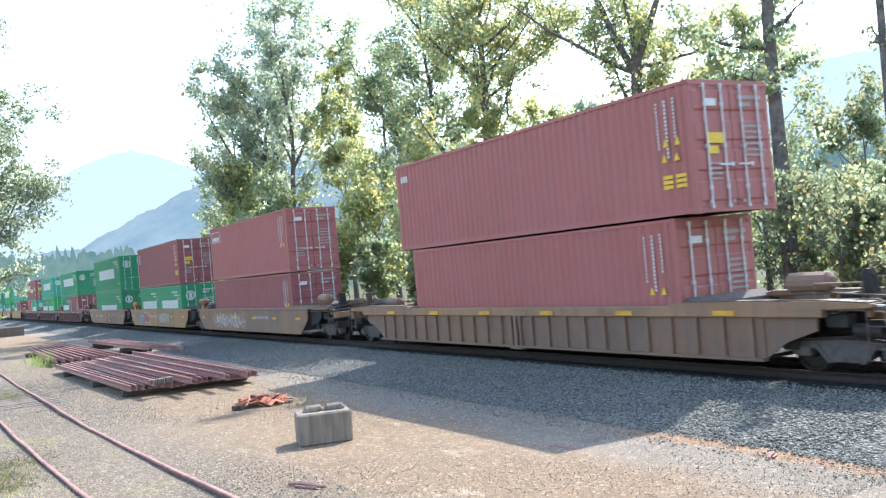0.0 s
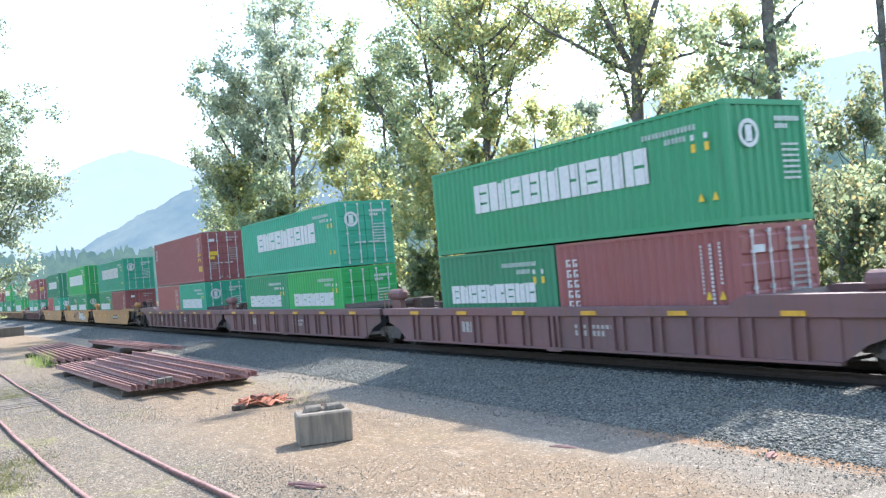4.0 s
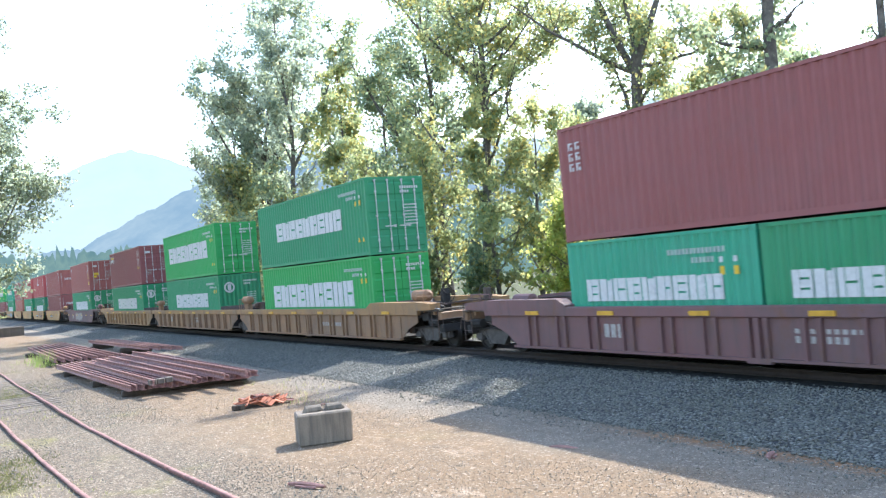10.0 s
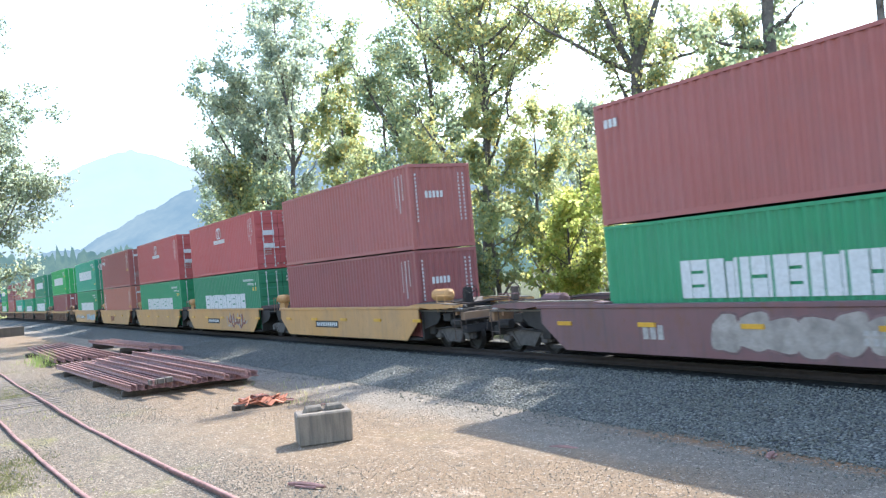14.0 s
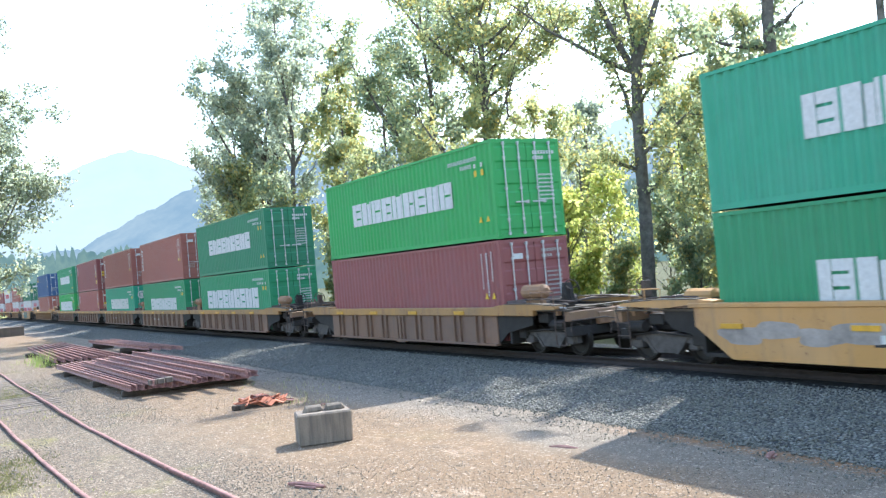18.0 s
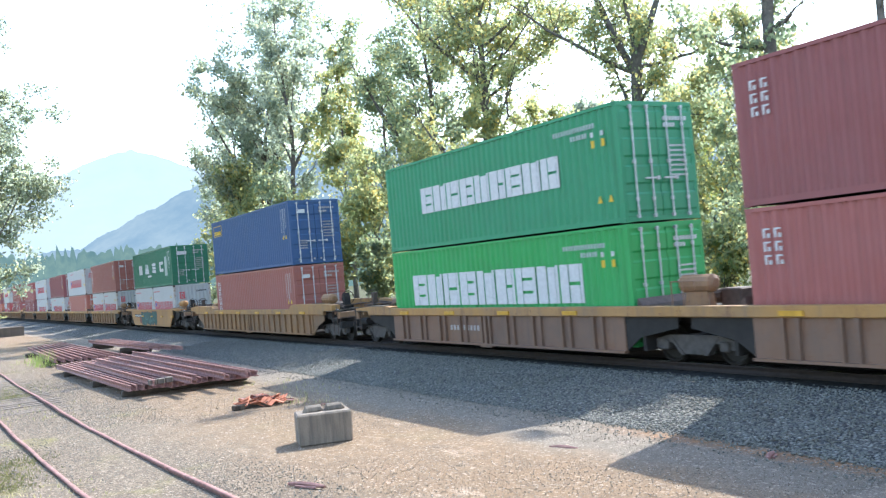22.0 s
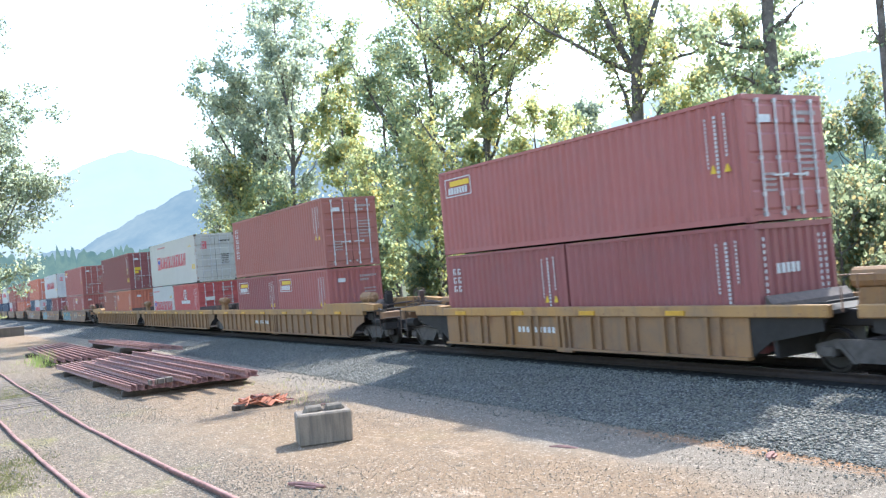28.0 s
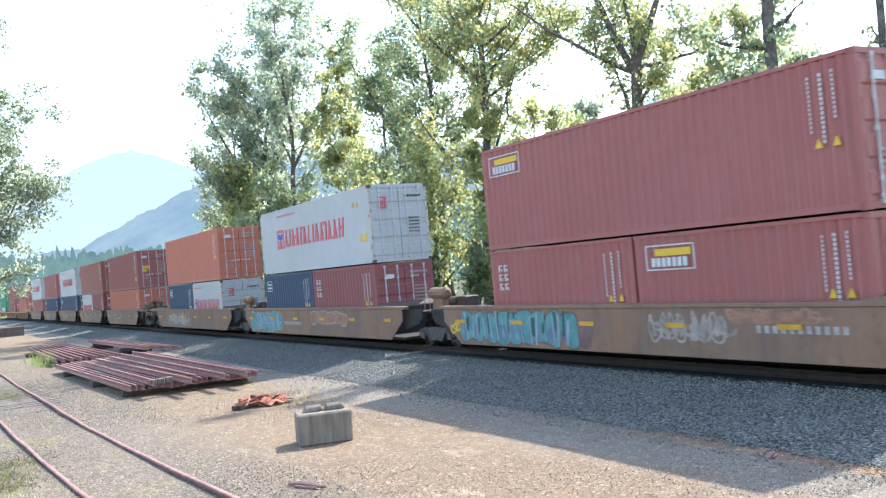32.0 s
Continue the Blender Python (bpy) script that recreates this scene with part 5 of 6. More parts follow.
def spray_green_piece(c):
    bubble_piece(c, -2.9, 1.9, 0.26, 1.3, 6, 31, M_SPRAY_PINE, M_SPRAY_DARK, "dark teal-green sprayed piece")
    on_side(c, "graffiti_highlight", scrawl(-2.5, 1.3, 0.4, 1.15, 5, 0.04, 3), M_SPRAY_TEAL, 0.008, "teal sprayed highlights")
    on_side(c, "marking_panel", [[(-5.4, 0.86), (-2.9, 0.86), (-2.9, 1.06), (-5.4, 1.06)]], M_MARK_K, 0.003, "black painted panel")
    on_side(c, "number_marking", [[(-5.25 + i * 0.21, 0.9), (-5.12 + i * 0.21, 0.9), (-5.12 + i * 0.21, 1.02), (-5.25 + i * 0.21, 1.02)] for i in range(11)], M_MARK_W, 0.006, "")
    on_side(c, "graffiti_shade", bubbles(-3.6, -2.6, 0.35, 1.0, 2, 33), M_SPRAY_MAROON, 0.001, "maroon sprayed shading")


def spray_grey(c):
    bubble_piece(c, -2.6, 1.7, 0.40, 1.2, 6, 41, M_SPRAY_GREY, M_SPRAY_ROSE, "faded grey and maroon sprayed lettering")


def spray_pale_band(c):
    on_side(c, "graffiti_band", bubbles(1.4, 6.0, 0.45, 1.05, 5, 51), M_SPRAY_SKY, 0.003, "washed-out pale blue sprayed band")
    on_side(c, "graffiti_band", bubbles(-5.8, -1.2, 0.6, 1.0, 5, 52), M_SPRAY_GREY, 0.003, "washed-out grey sprayed band")


def spray_teal(c):
    bubble_piece(c, -7.6, -3.3, 0.30, 1.26, 7, 61, M_SPRAY_TEAL, M_SPRAY_GREY, "teal sprayed lettering edged in grey")
    for k in range(3):
        on_side(c, "graffiti_highlight", scrawl(-7.2 + 0.2 * k, -3.6, 0.4, 1.2, 9 + k, 0.035, 8 + k), M_SPRAY_SKY, 0.008 + 0.001 * k, "pale blue sprayed highlights")
    bubble_piece(c, 0.3, 3.9, 0.72, 1.24, 6, 64, M_SPRAY_RUSTY, M_SPRAY_GREY, "faded orange-brown sprayed lettering")


def strokes(x0, x1, z0, z1, n, wide, seed):
    """Upright, slightly leaning sprayed bars with ragged tops."""
    r = random.Random(seed)
    out = []
    for i in range(n):
        x, w = x0 + (x1 - x0) * (i + r.uniform(0.2, 0.8)) / n, wide * r.uniform(0.6, 1.5)
        a, b, lean = z0 + r.uniform(0, 0.2) * (z1 - z0), z1 - r.uniform(0, 0.25) * (z1 - z0), r.uniform(-0.12, 0.12)
        out.append([(x - w / 2, a), (x + w / 2, a + 0.03), (x + w / 2 + 0.6 * lean, (a + b) / 2), (x + w / 2 + lean, b), (x - w / 2 + lean, b - 0.03), (x - w / 2 + 0.3 * lean, (a + b) / 2)])
    return out


def spray_teal_block(c):
    bubble_piece(c, -7.5, -2.0, 0.28, 1.29, 9, 61, M_SPRAY_TEAL, M_SPRAY_ROSE, "teal sprayed lettering edged in rose")
    on_side(c, "graffiti_stroke", strokes(-7.5, -2.1, 0.32, 1.0, 9, 0.2, 4), M_SPRAY_BLUE, 0.007, "grey-blue sprayed strokes")
    on_side(c, "graffiti_stroke", strokes(-7.5, -2.1, 0.5, 1.26, 10, 0.12, 5), M_SPRAY_PINE, 0.008, "dark green sprayed strokes")
    on_side(c, "graffiti_highlight", strokes(-7.4, -2.2, 0.3, 1.26, 16, 0.05, 6), M_SPRAY_SKY, 0.010, "pale blue sprayed strokes")
    on_side(c, "graffiti_outline", bubbles(-1.95, -1.4, 0.32, 0.95, 1, 9), M_SPRAY_ROSE, 0.003, "faded rose sprayed edge")
    on_side(c, "graffiti_tag", scrawl(-8.1, -7.6, 0.55, 0.95, 3, 0.05, 2), M_MARK_Y, 0.004, "yellow sprayed scrawl")
    for k in range(2):
        on_side(c, "graffiti_swirl", scrawl(0.6 + 0.15 * k, 3.0, 0.54, 1.22, 7 + k, 0.055, 3 + 2 * k), M_SPRAY_GREY, 0.003 + 0.001 * k, "faded pinkish-grey sprayed letters")
        on_side(c, "graffiti_swirl", scrawl(3.0, 5.2 - 0.2 * k, 0.98, 1.27, 9 + k, 0.055, 5 + 2 * k), M_SPRAY_RUSTY, 0.003 + 0.001 * k, "faded salmon-orange sprayed letters")
    on_side(c, "graffiti_stroke", strokes(0.7, 3.0, 0.58, 1.2, 11, 0.09, 12), M_SPRAY_GREY, 0.006, "faded pinkish-grey sprayed strokes")
    on_side(c, "graffiti_stroke", strokes(3.0, 5.0, 1.0, 1.26, 12, 0.1, 13), M_SPRAY_RUSTY, 0.006, "faded salmon-orange sprayed strokes")


COLOUR_WORDS = {"red": "faded maroon-red", "dark_red": "dark maroon", "bright_red": "bright red", "brown_red": "brownish red", "orange": "orange-red", "brick": "brick-orange",
                "green": "green", "teal": "teal-green", "bright_green": "bright green", "deep_green": "deep green", "forest_green": "dark forest-green", "blue": "navy blue", "navy": "dark blue",
                "white": "white smooth-sided", "cream": "cream-white rust-streaked"}
FLOR = label_rear(M_MARK_W, M_MARK_Y)
PLATE = label_rear(M_MARK_W, None)
BADGE = label_rear(M_MARK_W, None, 0.6)
TRIT = upright_word(6)
TEX = upright_word(3, 2)
EG, EGF, EGL = evergreen(), eg_front(), evergreen("mid")
EGFL, EGB = eg_front(), evergreen("wide")
EGS = eg_front("low")
YM = big_red
# (rear end at 0 s, style, car colour, bogie distance, set's rear end, set's front end, side paint, marks,
#  upper box: size, colour, height, marks, doors forward; lower boxes from the rear: the same)
L53, L40 = 9.95, 7.95
UNITS = [
    (-3.6, "rib", "umber", L53, 1, 1, None, 1, ("40", "red", HC, PLATE, 1), [("40", "red", HC, TEX, 1)]),
    (20.3, "rib", "umber", L53, 1, 1, None, 1, ("40", "green", HC, EG, 1), [("40", "red", STD, TRIT, 1)]),
    (-27.51, "rib", "umber", L53, 1, 1, None, 0, ("45", "red", HC, yellow_plates, 1), [("40", "red", HC, plain_ids, 1)]),
    (-50.69, "smooth", "rusty", L53, 0, 1, spray_white_swirls, (1, 1.5, 0.88), ("40", "red", HC, PLATE, 1), [("40", "dark_red", STD, plain_ids, 1)]),
    (-70.55, "smooth", "tan", L53, 0, 0, spray_red_blue, (1, -1.5, 0.85), ("40", "dark_red", HC, TEX, 1), [("20", "green", STD, EG, 0), ("20", "green", STD, EGF, 1)]),
    (-90.32, "smooth", "rusty", L53, 1, 0, spray_brown, (1, -3.6, 0.82), ("40", "green", HC, EGF, 1), [("40", "green", STD, EGS, 0)]),
    (-114.23, "rib", "maroon", L53, 0, 1, None, 2, ("40", "green", STD, EGF, 0), [("20", "deep_green", STD, EG, 0), ("20", "dark_red", STD, TRIT, 1)]),
    (-134.21, "rib", "maroon", L53, 0, 0, None, 2, ("40", "teal", STD, EGF, 1), [("20", "green", STD, EG, 0), ("20", "bright_green", STD, EG, 1)]),
    (-154.0, "rib", "maroon", L53, 1, 0, None, 2, ("40", "dark_red", HC, TEX, 1), [("20", "red", STD, plain_ids, 0), ("20", "teal", STD, EGF, 1)]),
    (-177.9, "smooth", "yellow", L53, 0, 1, None, (1, 1.7, 0.74), ("40", "teal", STD, EGF, 1), [("20", "green", STD, EG, 0), ("20", "dark_red", STD, plain_ids, 0)]),
    (-197.63, "smooth", "yellow", L53, 0, 0, spray_white_piece, 0, ("40", "bright_green", HC, EGB, 1), [("20", "deep_green", STD, EG, 0), ("20", "green", STD, EGF, 0)]),
    (-217.39, "smooth", "yellow", L53, 1, 0, None, (1, -5.2, 0.88), ("40", "deep_green", HC, EG, 1), [("20", "bright_red", STD, BADGE, 0), ("20", "teal", STD, EGF, 1)]),
    (-241.17, "rib", "maroon", L53, 1, 1, None, 2, ("40", "dark_red", HC, TEX, 1), [("20", "teal", STD, EG, 0), ("20", "green", STD, EGF, 1)]),
    (-264.98, "rib", "brown", L53, 0, 1, None, (1, 1.3, 0.66), ("40", "green", HC, EG, 1), [("40", "bright_green", HC, EGB, 1)]),
    (-284.77, "rib", "brown", L53, 0, 0, None, 2, ("40", "bright_green", HC, EGB, 1), [("40", "green", HC, EGFL, 0)]),
    (-304.78, "rib", "tan", L53, 1, 0, None, (1, -6.0, 0.56), ("40", "dark_red", HC, FLOR, 1), [("40", "green", HC, EGFL, 1)]),
    (-328.58, "smooth", "maroon", L53, 1, 1, spray_grey, 2, ("40", "red", HC, yellow_plates, 1), [("40", "green", HC, EGFL, 1)]),
    (-350.47, "smooth", "pale_yellow", L40, 0, 1, None, 1, ("40", "red", HC, front_plain, 0), [("40", "dark_red", HC, front_plain, 0)]),
    (-366.73, "smooth", "pale_yellow", L40, 0, 0, spray_brown, 1, ("40", "bright_red", HC, emblem_panel, 1), [("40", "deep_green", HC, EGL, 1)]),
    (-382.2, "smooth", "pale_yellow", L40, 0, 0, None, 0, ("40", "bright_red", HC, emblem_panel, 1), [("40", "green", HC, EGL, 1)]),
    (-397.96, "smooth", "pale_yellow", L40, 0, 0, None, 2, ("40", "red", HC, PLATE, 1), [("40", "brick", HC, TRIT, 1)]),
    (-413.9, "smooth", "pale_yellow", L40, 1, 0, spray_pale_band, 1, ("40", "teal", HC, EGF, 1), [("40", "green", HC, EGL, 1)]),
    (-434.13, "rib", "brown", L40, 1, 1, None, 0, ("40", "bright_green", HC, EG, 1), [("40", "dark_red", HC, plain_ids, 1)]),
    (-454.01, "rib", "brown", L40, 0, 1, None, 0, ("40", "deep_green", HC, EG, 1), [("40", "green", HC, EGB, 1)]),
    (-469.99, "rib", "brown", L40, 0, 0, None, 1, ("40", "brown_red", HC, TRIT, 1), [("40", "green", HC, EGL, 1)]),
    (-485.73, "rib", "brown", L40, 0, 0, None, 1, ("40", "brown_red", HC, TRIT, 1), [("40", "teal", HC, EGFL, 1)]),
    (-501.7, "rib", "brown", L40, 0, 0, None, 1, ("40", "dark_red", HC, TEX, 1), [("40", "red", HC, TEX, 1)]),
    (-517.39, "rib", "brown", L40, 1, 0, None, 1, ("40", "green", HC, EG, 1), [("40", "bright_green", HC, EGB, 1)]),
    (-539.37, "rib", "ochre", L53, 1, 1, None, 0, ("40", "blue", HC, label_rear(M_MARK_Y, None), 1), [("40", "brown_red", HC, TRIT, 1)]),
    (-561.49, "smooth", "yellow", L40, 1, 1, spray_green_piece, 0, ("40", "forest_green", STD, wide_letters, 1), [("20", "white", STD, YM, 0), ("20", "white", STD, YM, 0)]),
    (-581.59, "rib", "ochre", L40, 0, 1, None, 0, ("40", "brown_red", STD, TRIT, 1), [("20", "white", STD, YM, 0), ("20", "white", STD, YM, 0)]),
    (-597.75, "rib", "ochre", L40, 0, 0, None, 0, ("40", "white", STD, YM, 1), [("40", "brick", STD, TRIT, 1)]),
    (-613.9, "rib", "ochre", L40, 0, 0, None, 0, ("40", "dark_red", STD, plain_ids, 1), [("40", "white", STD, YM, 1)]),
    (-630.2, "rib", "ochre", L40, 0, 0, None, 0, ("40", "white", STD, YM, 1), [("40", "white", STD, YM, 1)]),
    (-646.49, "rib", "ochre", L40, 1, 0, None, 1, ("40", "red", STD, FLOR, 1), [("20", "dark_red", STD, upright_word(3), 0), ("20", "dark_red", STD, front_plain, 0)]),
    (-668.31, "rib", "ochre", L53, 0, 1, None, 1, ("40", "brown_red", HC, TRIT, 1), [("20", "dark_red", STD, FLOR, 0), ("20", "red", STD, FLOR, 0)]),
    (-688.22, "rib", "ochre", L53, 0, 0, None, 0, ("40", "cream", HC, YM, 1), [("20", "white", STD, YM, 0), ("20", "bright_red", STD, emblem_panel, 1)]),
    (-708.21, "rib", "ochre", L53, 1, 0, None, 0, ("40", "dark_red", HC, upright_word(3, 2), 1), [("20", "brown_red", STD, BADGE, 0), ("20", "orange", STD, BADGE, 0)]),
    (-732.3, "smooth", "rusty", L53, 0, 1, spray_teal_block, (1, 3.65, 0.8), ("40", "red", HC, FLOR, 1), [("20", "red", STD, upright_word(3), 0), ("20", "red", STD, FLOR, 0)]),
    (-752.25, "smooth", "rusty", L53, 0, 0, spray_teal, 1, ("40", "white", HC, YM, 1), [("20", "navy", STD, BADGE, 0), ("20", "dark_red", STD, upright_word(3), 1)]),
    (-771.82, "smooth", "rusty", L53, 1, 0, spray_white_swirls, 1, ("40", "orange", HC, plain_ids, 1), [("20", "navy", STD, BADGE, 0), ("20", "white", STD, YM, 1)]),
    (-793.54, "smooth", "rusty", L40, 0, 1, None, 1, ("40", "red", HC, TEX, 1), [("40", "orange", STD, plain_ids, 1)]),
    (-809.3, "smooth", "rusty", L40, 0, 0, None, 1, ("40", "brown_red", HC, plain_ids, 1), [("20", "white", STD, YM, 0), ("20", "dark_red", STD, plain_ids, 1)]),
    (-825.2, "smooth", "rusty", L40, 0, 0, None, 1, ("40", "white", HC, YM, 1), [("40", "navy", STD, BADGE, 1)]),
    (-841.1, "smooth", "rusty", L40, 0, 0, None, 1, ("40", "red", HC, TRIT, 1), [("40", "navy", STD, BADGE, 1)]),
    (-857.0, "smooth", "rusty", L40, 1, 0, None, 1, ("40", "white", HC, YM, 1), [("40", "red", STD, TEX, 1)]),
    (-879.0, "rib", "tan", L53, 0, 1, None, 1, ("40", "red", HC, TRIT, 1), [("40", "orange", STD, plain_ids, 1)]),
    (-898.8, "rib", "tan", L53, 0, 0, None, 1, ("40", "brown_red", HC, TEX, 1), [("40", "red", STD, plain_ids, 1)]),
    (-918.6, "rib", "tan", L53, 1, 0, None, 1, ("40", "green", HC, EG, 1), [("40", "green", STD, EGL, 1)]),
]
CAR_WORDS = {"yellow": "yellow", "pale_yellow": "pale yellow", "umber": "dark brown weathered", "tan": "tan weathered", "brown": "brown weathered", "maroon": "dark maroon", "ochre": "ochre-yellow", "rusty": "rusty brown"}
ROLLING = []  # things of the train with their place at 0 s
WELL_Z = RAIL_Z + 0.35


def build_train():
    for rear, style, colour, T, rend, fend, side, mk, up, low in UNITS:
        xc = rear + LENGTH[up[0]] / 2
        word = "smooth-sided" if style == "smooth" else "ribbed"
        text = "%s %s double-stack well car%s" % (CAR_WORDS[colour], word, " with sprayed graffiti" if side else " loaded with containers")
        car = well_car(style, colour, T, rend, fend, (xc, TRACK_Y, RAIL_Z), text, 0.62 if (colour in ("ochre", "umber") and T > 9) else 1.05, *(mk if isinstance(mk, tuple) else (mk,)))
        if side:
            side(car)
        ROLLING.append(car)
        tall = 0
        total = sum(LENGTH[b[0]] for b in low) + 0.08 * (len(low) - 1)
        x = xc - total / 2
        for size, col, h, ex, doors in low:
            ROLLING.append(container(size, col, h, (x + LENGTH[size] / 2, TRACK_Y, WELL_Z), "%s %s-foot steel container in the well" % (COLOUR_WORDS[col], size), "lower containers", doors, col in ("white", "cream"), ex))
            x += LENGTH[size] + 0.08
            tall = max(tall, h)
        size, col, h, ex, doors = up
        ROLLING.append(container(size, col, h, (xc, TRACK_Y, WELL_Z + tall + 0.028), "%s %s-foot steel container stacked on top" % (COLOUR_WORDS[col], size), "upper containers", doors, col in ("white", "cream"), ex))


build_train()

# ---- trees and undergrowth ------------------------------------------------
def tube_arrays(pts, radii, sides, V, F):
    base = sum(len(v) for v in V)
    pts = np.asarray(pts, float)
    d = np.gradient(pts, axis=0)
    d /= np.linalg.norm(d, axis=1)[:, None] + 1e-9
    ref = np.where(np.abs(d[:, 2:3]) > 0.9, np.array([[1.0, 0, 0]]), np.array([[0, 0, 1.0]]))
    a = np.cross(d, ref)
    a /= np.linalg.norm(a, axis=1)[:, None] + 1e-9
    b = np.cross(d, a)
    ang = np.arange(sides) * math.tau / sides
    ring = pts[:, None] + (a[:, None] * np.cos(ang)[None, :, None] + b[:, None] * np.sin(ang)[None, :, None]) * np.asarray(radii)[:, None, None]
    V.append(ring.reshape(-1, 3))
    n = len(pts)
    i, k = np.meshgrid(np.arange(n - 1), np.arange(sides), indexing="ij")
    k2 = (k + 1) % sides
    F.append((base + np.stack([i * sides + k, i * sides + k2, (i + 1) * sides + k2, (i + 1) * sides + k], -1)).reshape(-1, 4))


def leaf_mesh(name, centres, size, mat, rng, flat=0.35):
    n = len(centres)
    u = rng.normal(0, 1, (n, 3))
    u /= np.linalg.norm(u, axis=1)[:, None]
    w = rng.normal(0, 1, (n, 3))
    w[:, 2] *= flat
    v = np.cross(u, w)
    v /= np.linalg.norm(v, axis=1)[:, None] + 1e-9
    s = size * rng.uniform(0.6, 1.35, (n, 1))
    p = np.stack([centres - u * s * 0.5, centres + v * s * 0.36, centres + u * s * 0.5, centres - v * s * 0.36], 1)
    return raw_mesh(name, p.reshape(-1, 3), np.arange(n * 4).reshape(n, 4), mat)


def tree(base, height, spread, r0, first, limbs, leaves, leaf_mat, seed, label, lean=(0.0, 0.0), leaf=0.17, clump=0.5, rise=(15, 50), top_thin=0.55, category="tree", subs=7, sway=0.006, leaders=(), lift=0.35, droop=0.3, taper=0.88, patch=2.4, gaps=0.34):
    """A tapered trunk with limbs that curve upwards and twigs; the leaves sit in sprays along the twigs.
    leaders: stout stems that leave the trunk, as (part of its height, azimuth, elevation, length, radius)."""
    rng = np.random.default_rng(seed)
    V, F, spots = [], [], []
    ts = np.linspace(0, 1, 12)

    def stem(pts, rad, first, limbs, spread):
        tube_arrays(pts, rad, 10, V, F)
        az = rng.uniform(0, math.tau)
        for i in range(limbs):
            f = first + (1 - first) * ((i + rng.random() * 0.8) / limbs)
            p0 = np.array([np.interp(f, ts, pts[:, k]) for k in range(3)])
            az += 2.4 + rng.normal(0, 0.5)
            g = (f - first) / (1 - first + 1e-6)
            ln = spread * (1 - top_thin * g ** 1.5) * rng.uniform(0.6, 1.2) * min(1.0, 0.65 + 1.6 * g)
            el = math.radians(rng.uniform(*rise) + 20 * g)
            r = np.interp(f, ts, rad) * rng.uniform(0.3, 0.5)
            out = np.array([math.cos(az), math.sin(az), 0])
            side = np.array([-out[1], out[0], 0])
            q = np.linspace(0, 1, 7)
            bend = rng.uniform(-0.25, 0.25)
            limb = p0 + np.outer(q * ln * math.cos(el) * (1 - 0.2 * q), out) + np.outer(q ** 2 * ln * bend, side) + np.outer(q * ln * math.sin(el) + lift * ln * q ** 2 * rng.uniform(0.2, 1.2), [0, 0, 1])
            limb += rng.normal(0, 0.03 * ln, limb.shape) * q[:, None]
            tube_arrays(limb, r * (1 - 0.9 * q) + 0.006, 6, V, F)
            for k in range(subs):
                t = rng.uniform(0.15, 1.0)
                s0 = np.array([np.interp(t, q, limb[:, c]) for c in range(3)])
                dirn = rng.normal(0, 0.8, 3) + out * 0.6 + [0, 0, 0.35]
                dirn /= np.linalg.norm(dirn)
                sl = ln * rng.uniform(0.18, 0.4)
                sub = s0 + np.outer(np.linspace(0, 1, 4) * sl, dirn) + rng.normal(0, 0.04 * sl, (4, 3))
                sub[:, 2] -= np.linspace(0, 1, 4) ** 2 * sl * rng.uniform(0, droop)
                tube_arrays(sub, np.linspace(r * 0.22 + 0.005, 0.004, 4), 4, V, F)
                spots.append((sub[0], sub[-1], sl))
            spots.append((limb[3], limb[6], ln * 0.4))

    wob = np.cumsum(rng.normal(0, sway * height, (12, 2)), 0) * ts[:, None] ** 0.7
    trunk = np.stack([lean[0] * height * ts + wob[:, 0], lean[1] * height * ts + wob[:, 1], height * 0.97 * ts - 0.15], -1)
    rad = r0 * (1 - taper * ts ** 0.95) * (1 + 0.35 * np.exp(-ts * 22))
    stem(trunk, rad, first, limbs, spread)
    for f, a, el, ln, rr in leaders:
        p0 = np.array([np.interp(f, ts, trunk[:, k]) for k in range(3)])
        a, el = math.radians(a), math.radians(el)
        d = np.array([math.cos(a) * math.cos(el), math.sin(a) * math.cos(el), math.sin(el)])
        pts = p0 + np.outer(ts * ln, d) + np.outer(ts ** 2 * ln * 0.22, [0, 0, 1]) + np.cumsum(rng.normal(0, 0.012 * ln, (12, 3)), 0) * ts[:, None]
        stem(pts, rr * (1 - 0.9 * ts) + 0.008, 0.18, max(8, int(limbs * 0.5)), spread * 0.48)
    wt = np.array([s[2] for s in spots]) ** 0.7 * rng.uniform(0.35, 1.3, len(spots))
    pick = rng.choice(len(spots), leaves, p=wt / wt.sum())
    a0, a1, sl = np.array([s[0] for s in spots])[pick], np.array([s[1] for s in spots])[pick], np.array([s[2] for s in spots])[pick]
    # some knots of leaves on each spray, so that the outline stays ragged
    knot = np.floor(rng.random((leaves, 1)) * 4) / 3.3
    q = knot + rng.normal(0, 0.09, (leaves, 1))
    jit = np.random.default_rng(seed + 1).normal(0, 1, (len(spots), 4, 3))[pick, np.minimum((knot[:, 0] * 3.3 + 0.01).astype(int), 3)]
    fat = clump * (0.23 + 0.07 * sl)[:, None]
    cen = a0 + (a1 - a0) * q + jit * fat * 0.7 + rng.normal(0, 1, (leaves, 3)) * fat * np.array([1, 1, 0.65])
    cen[:, 2] = np.maximum(cen[:, 2], 0.15)
    # leaves gather in masses with gaps of sky between them
    mass = np.zeros(leaves)
    for k in range(7):
        way = rng.normal(0, 1, 3)
        way *= math.tau / (patch * rng.uniform(0.6, 1.7)) / np.linalg.norm(way)
        mass += np.sin(cen @ way + rng.uniform(0, math.tau))
    cen = cen[mass > np.quantile(mass, gaps)]
    t = thing("tree" if category == "tree" else "bush", base, label, category, "")
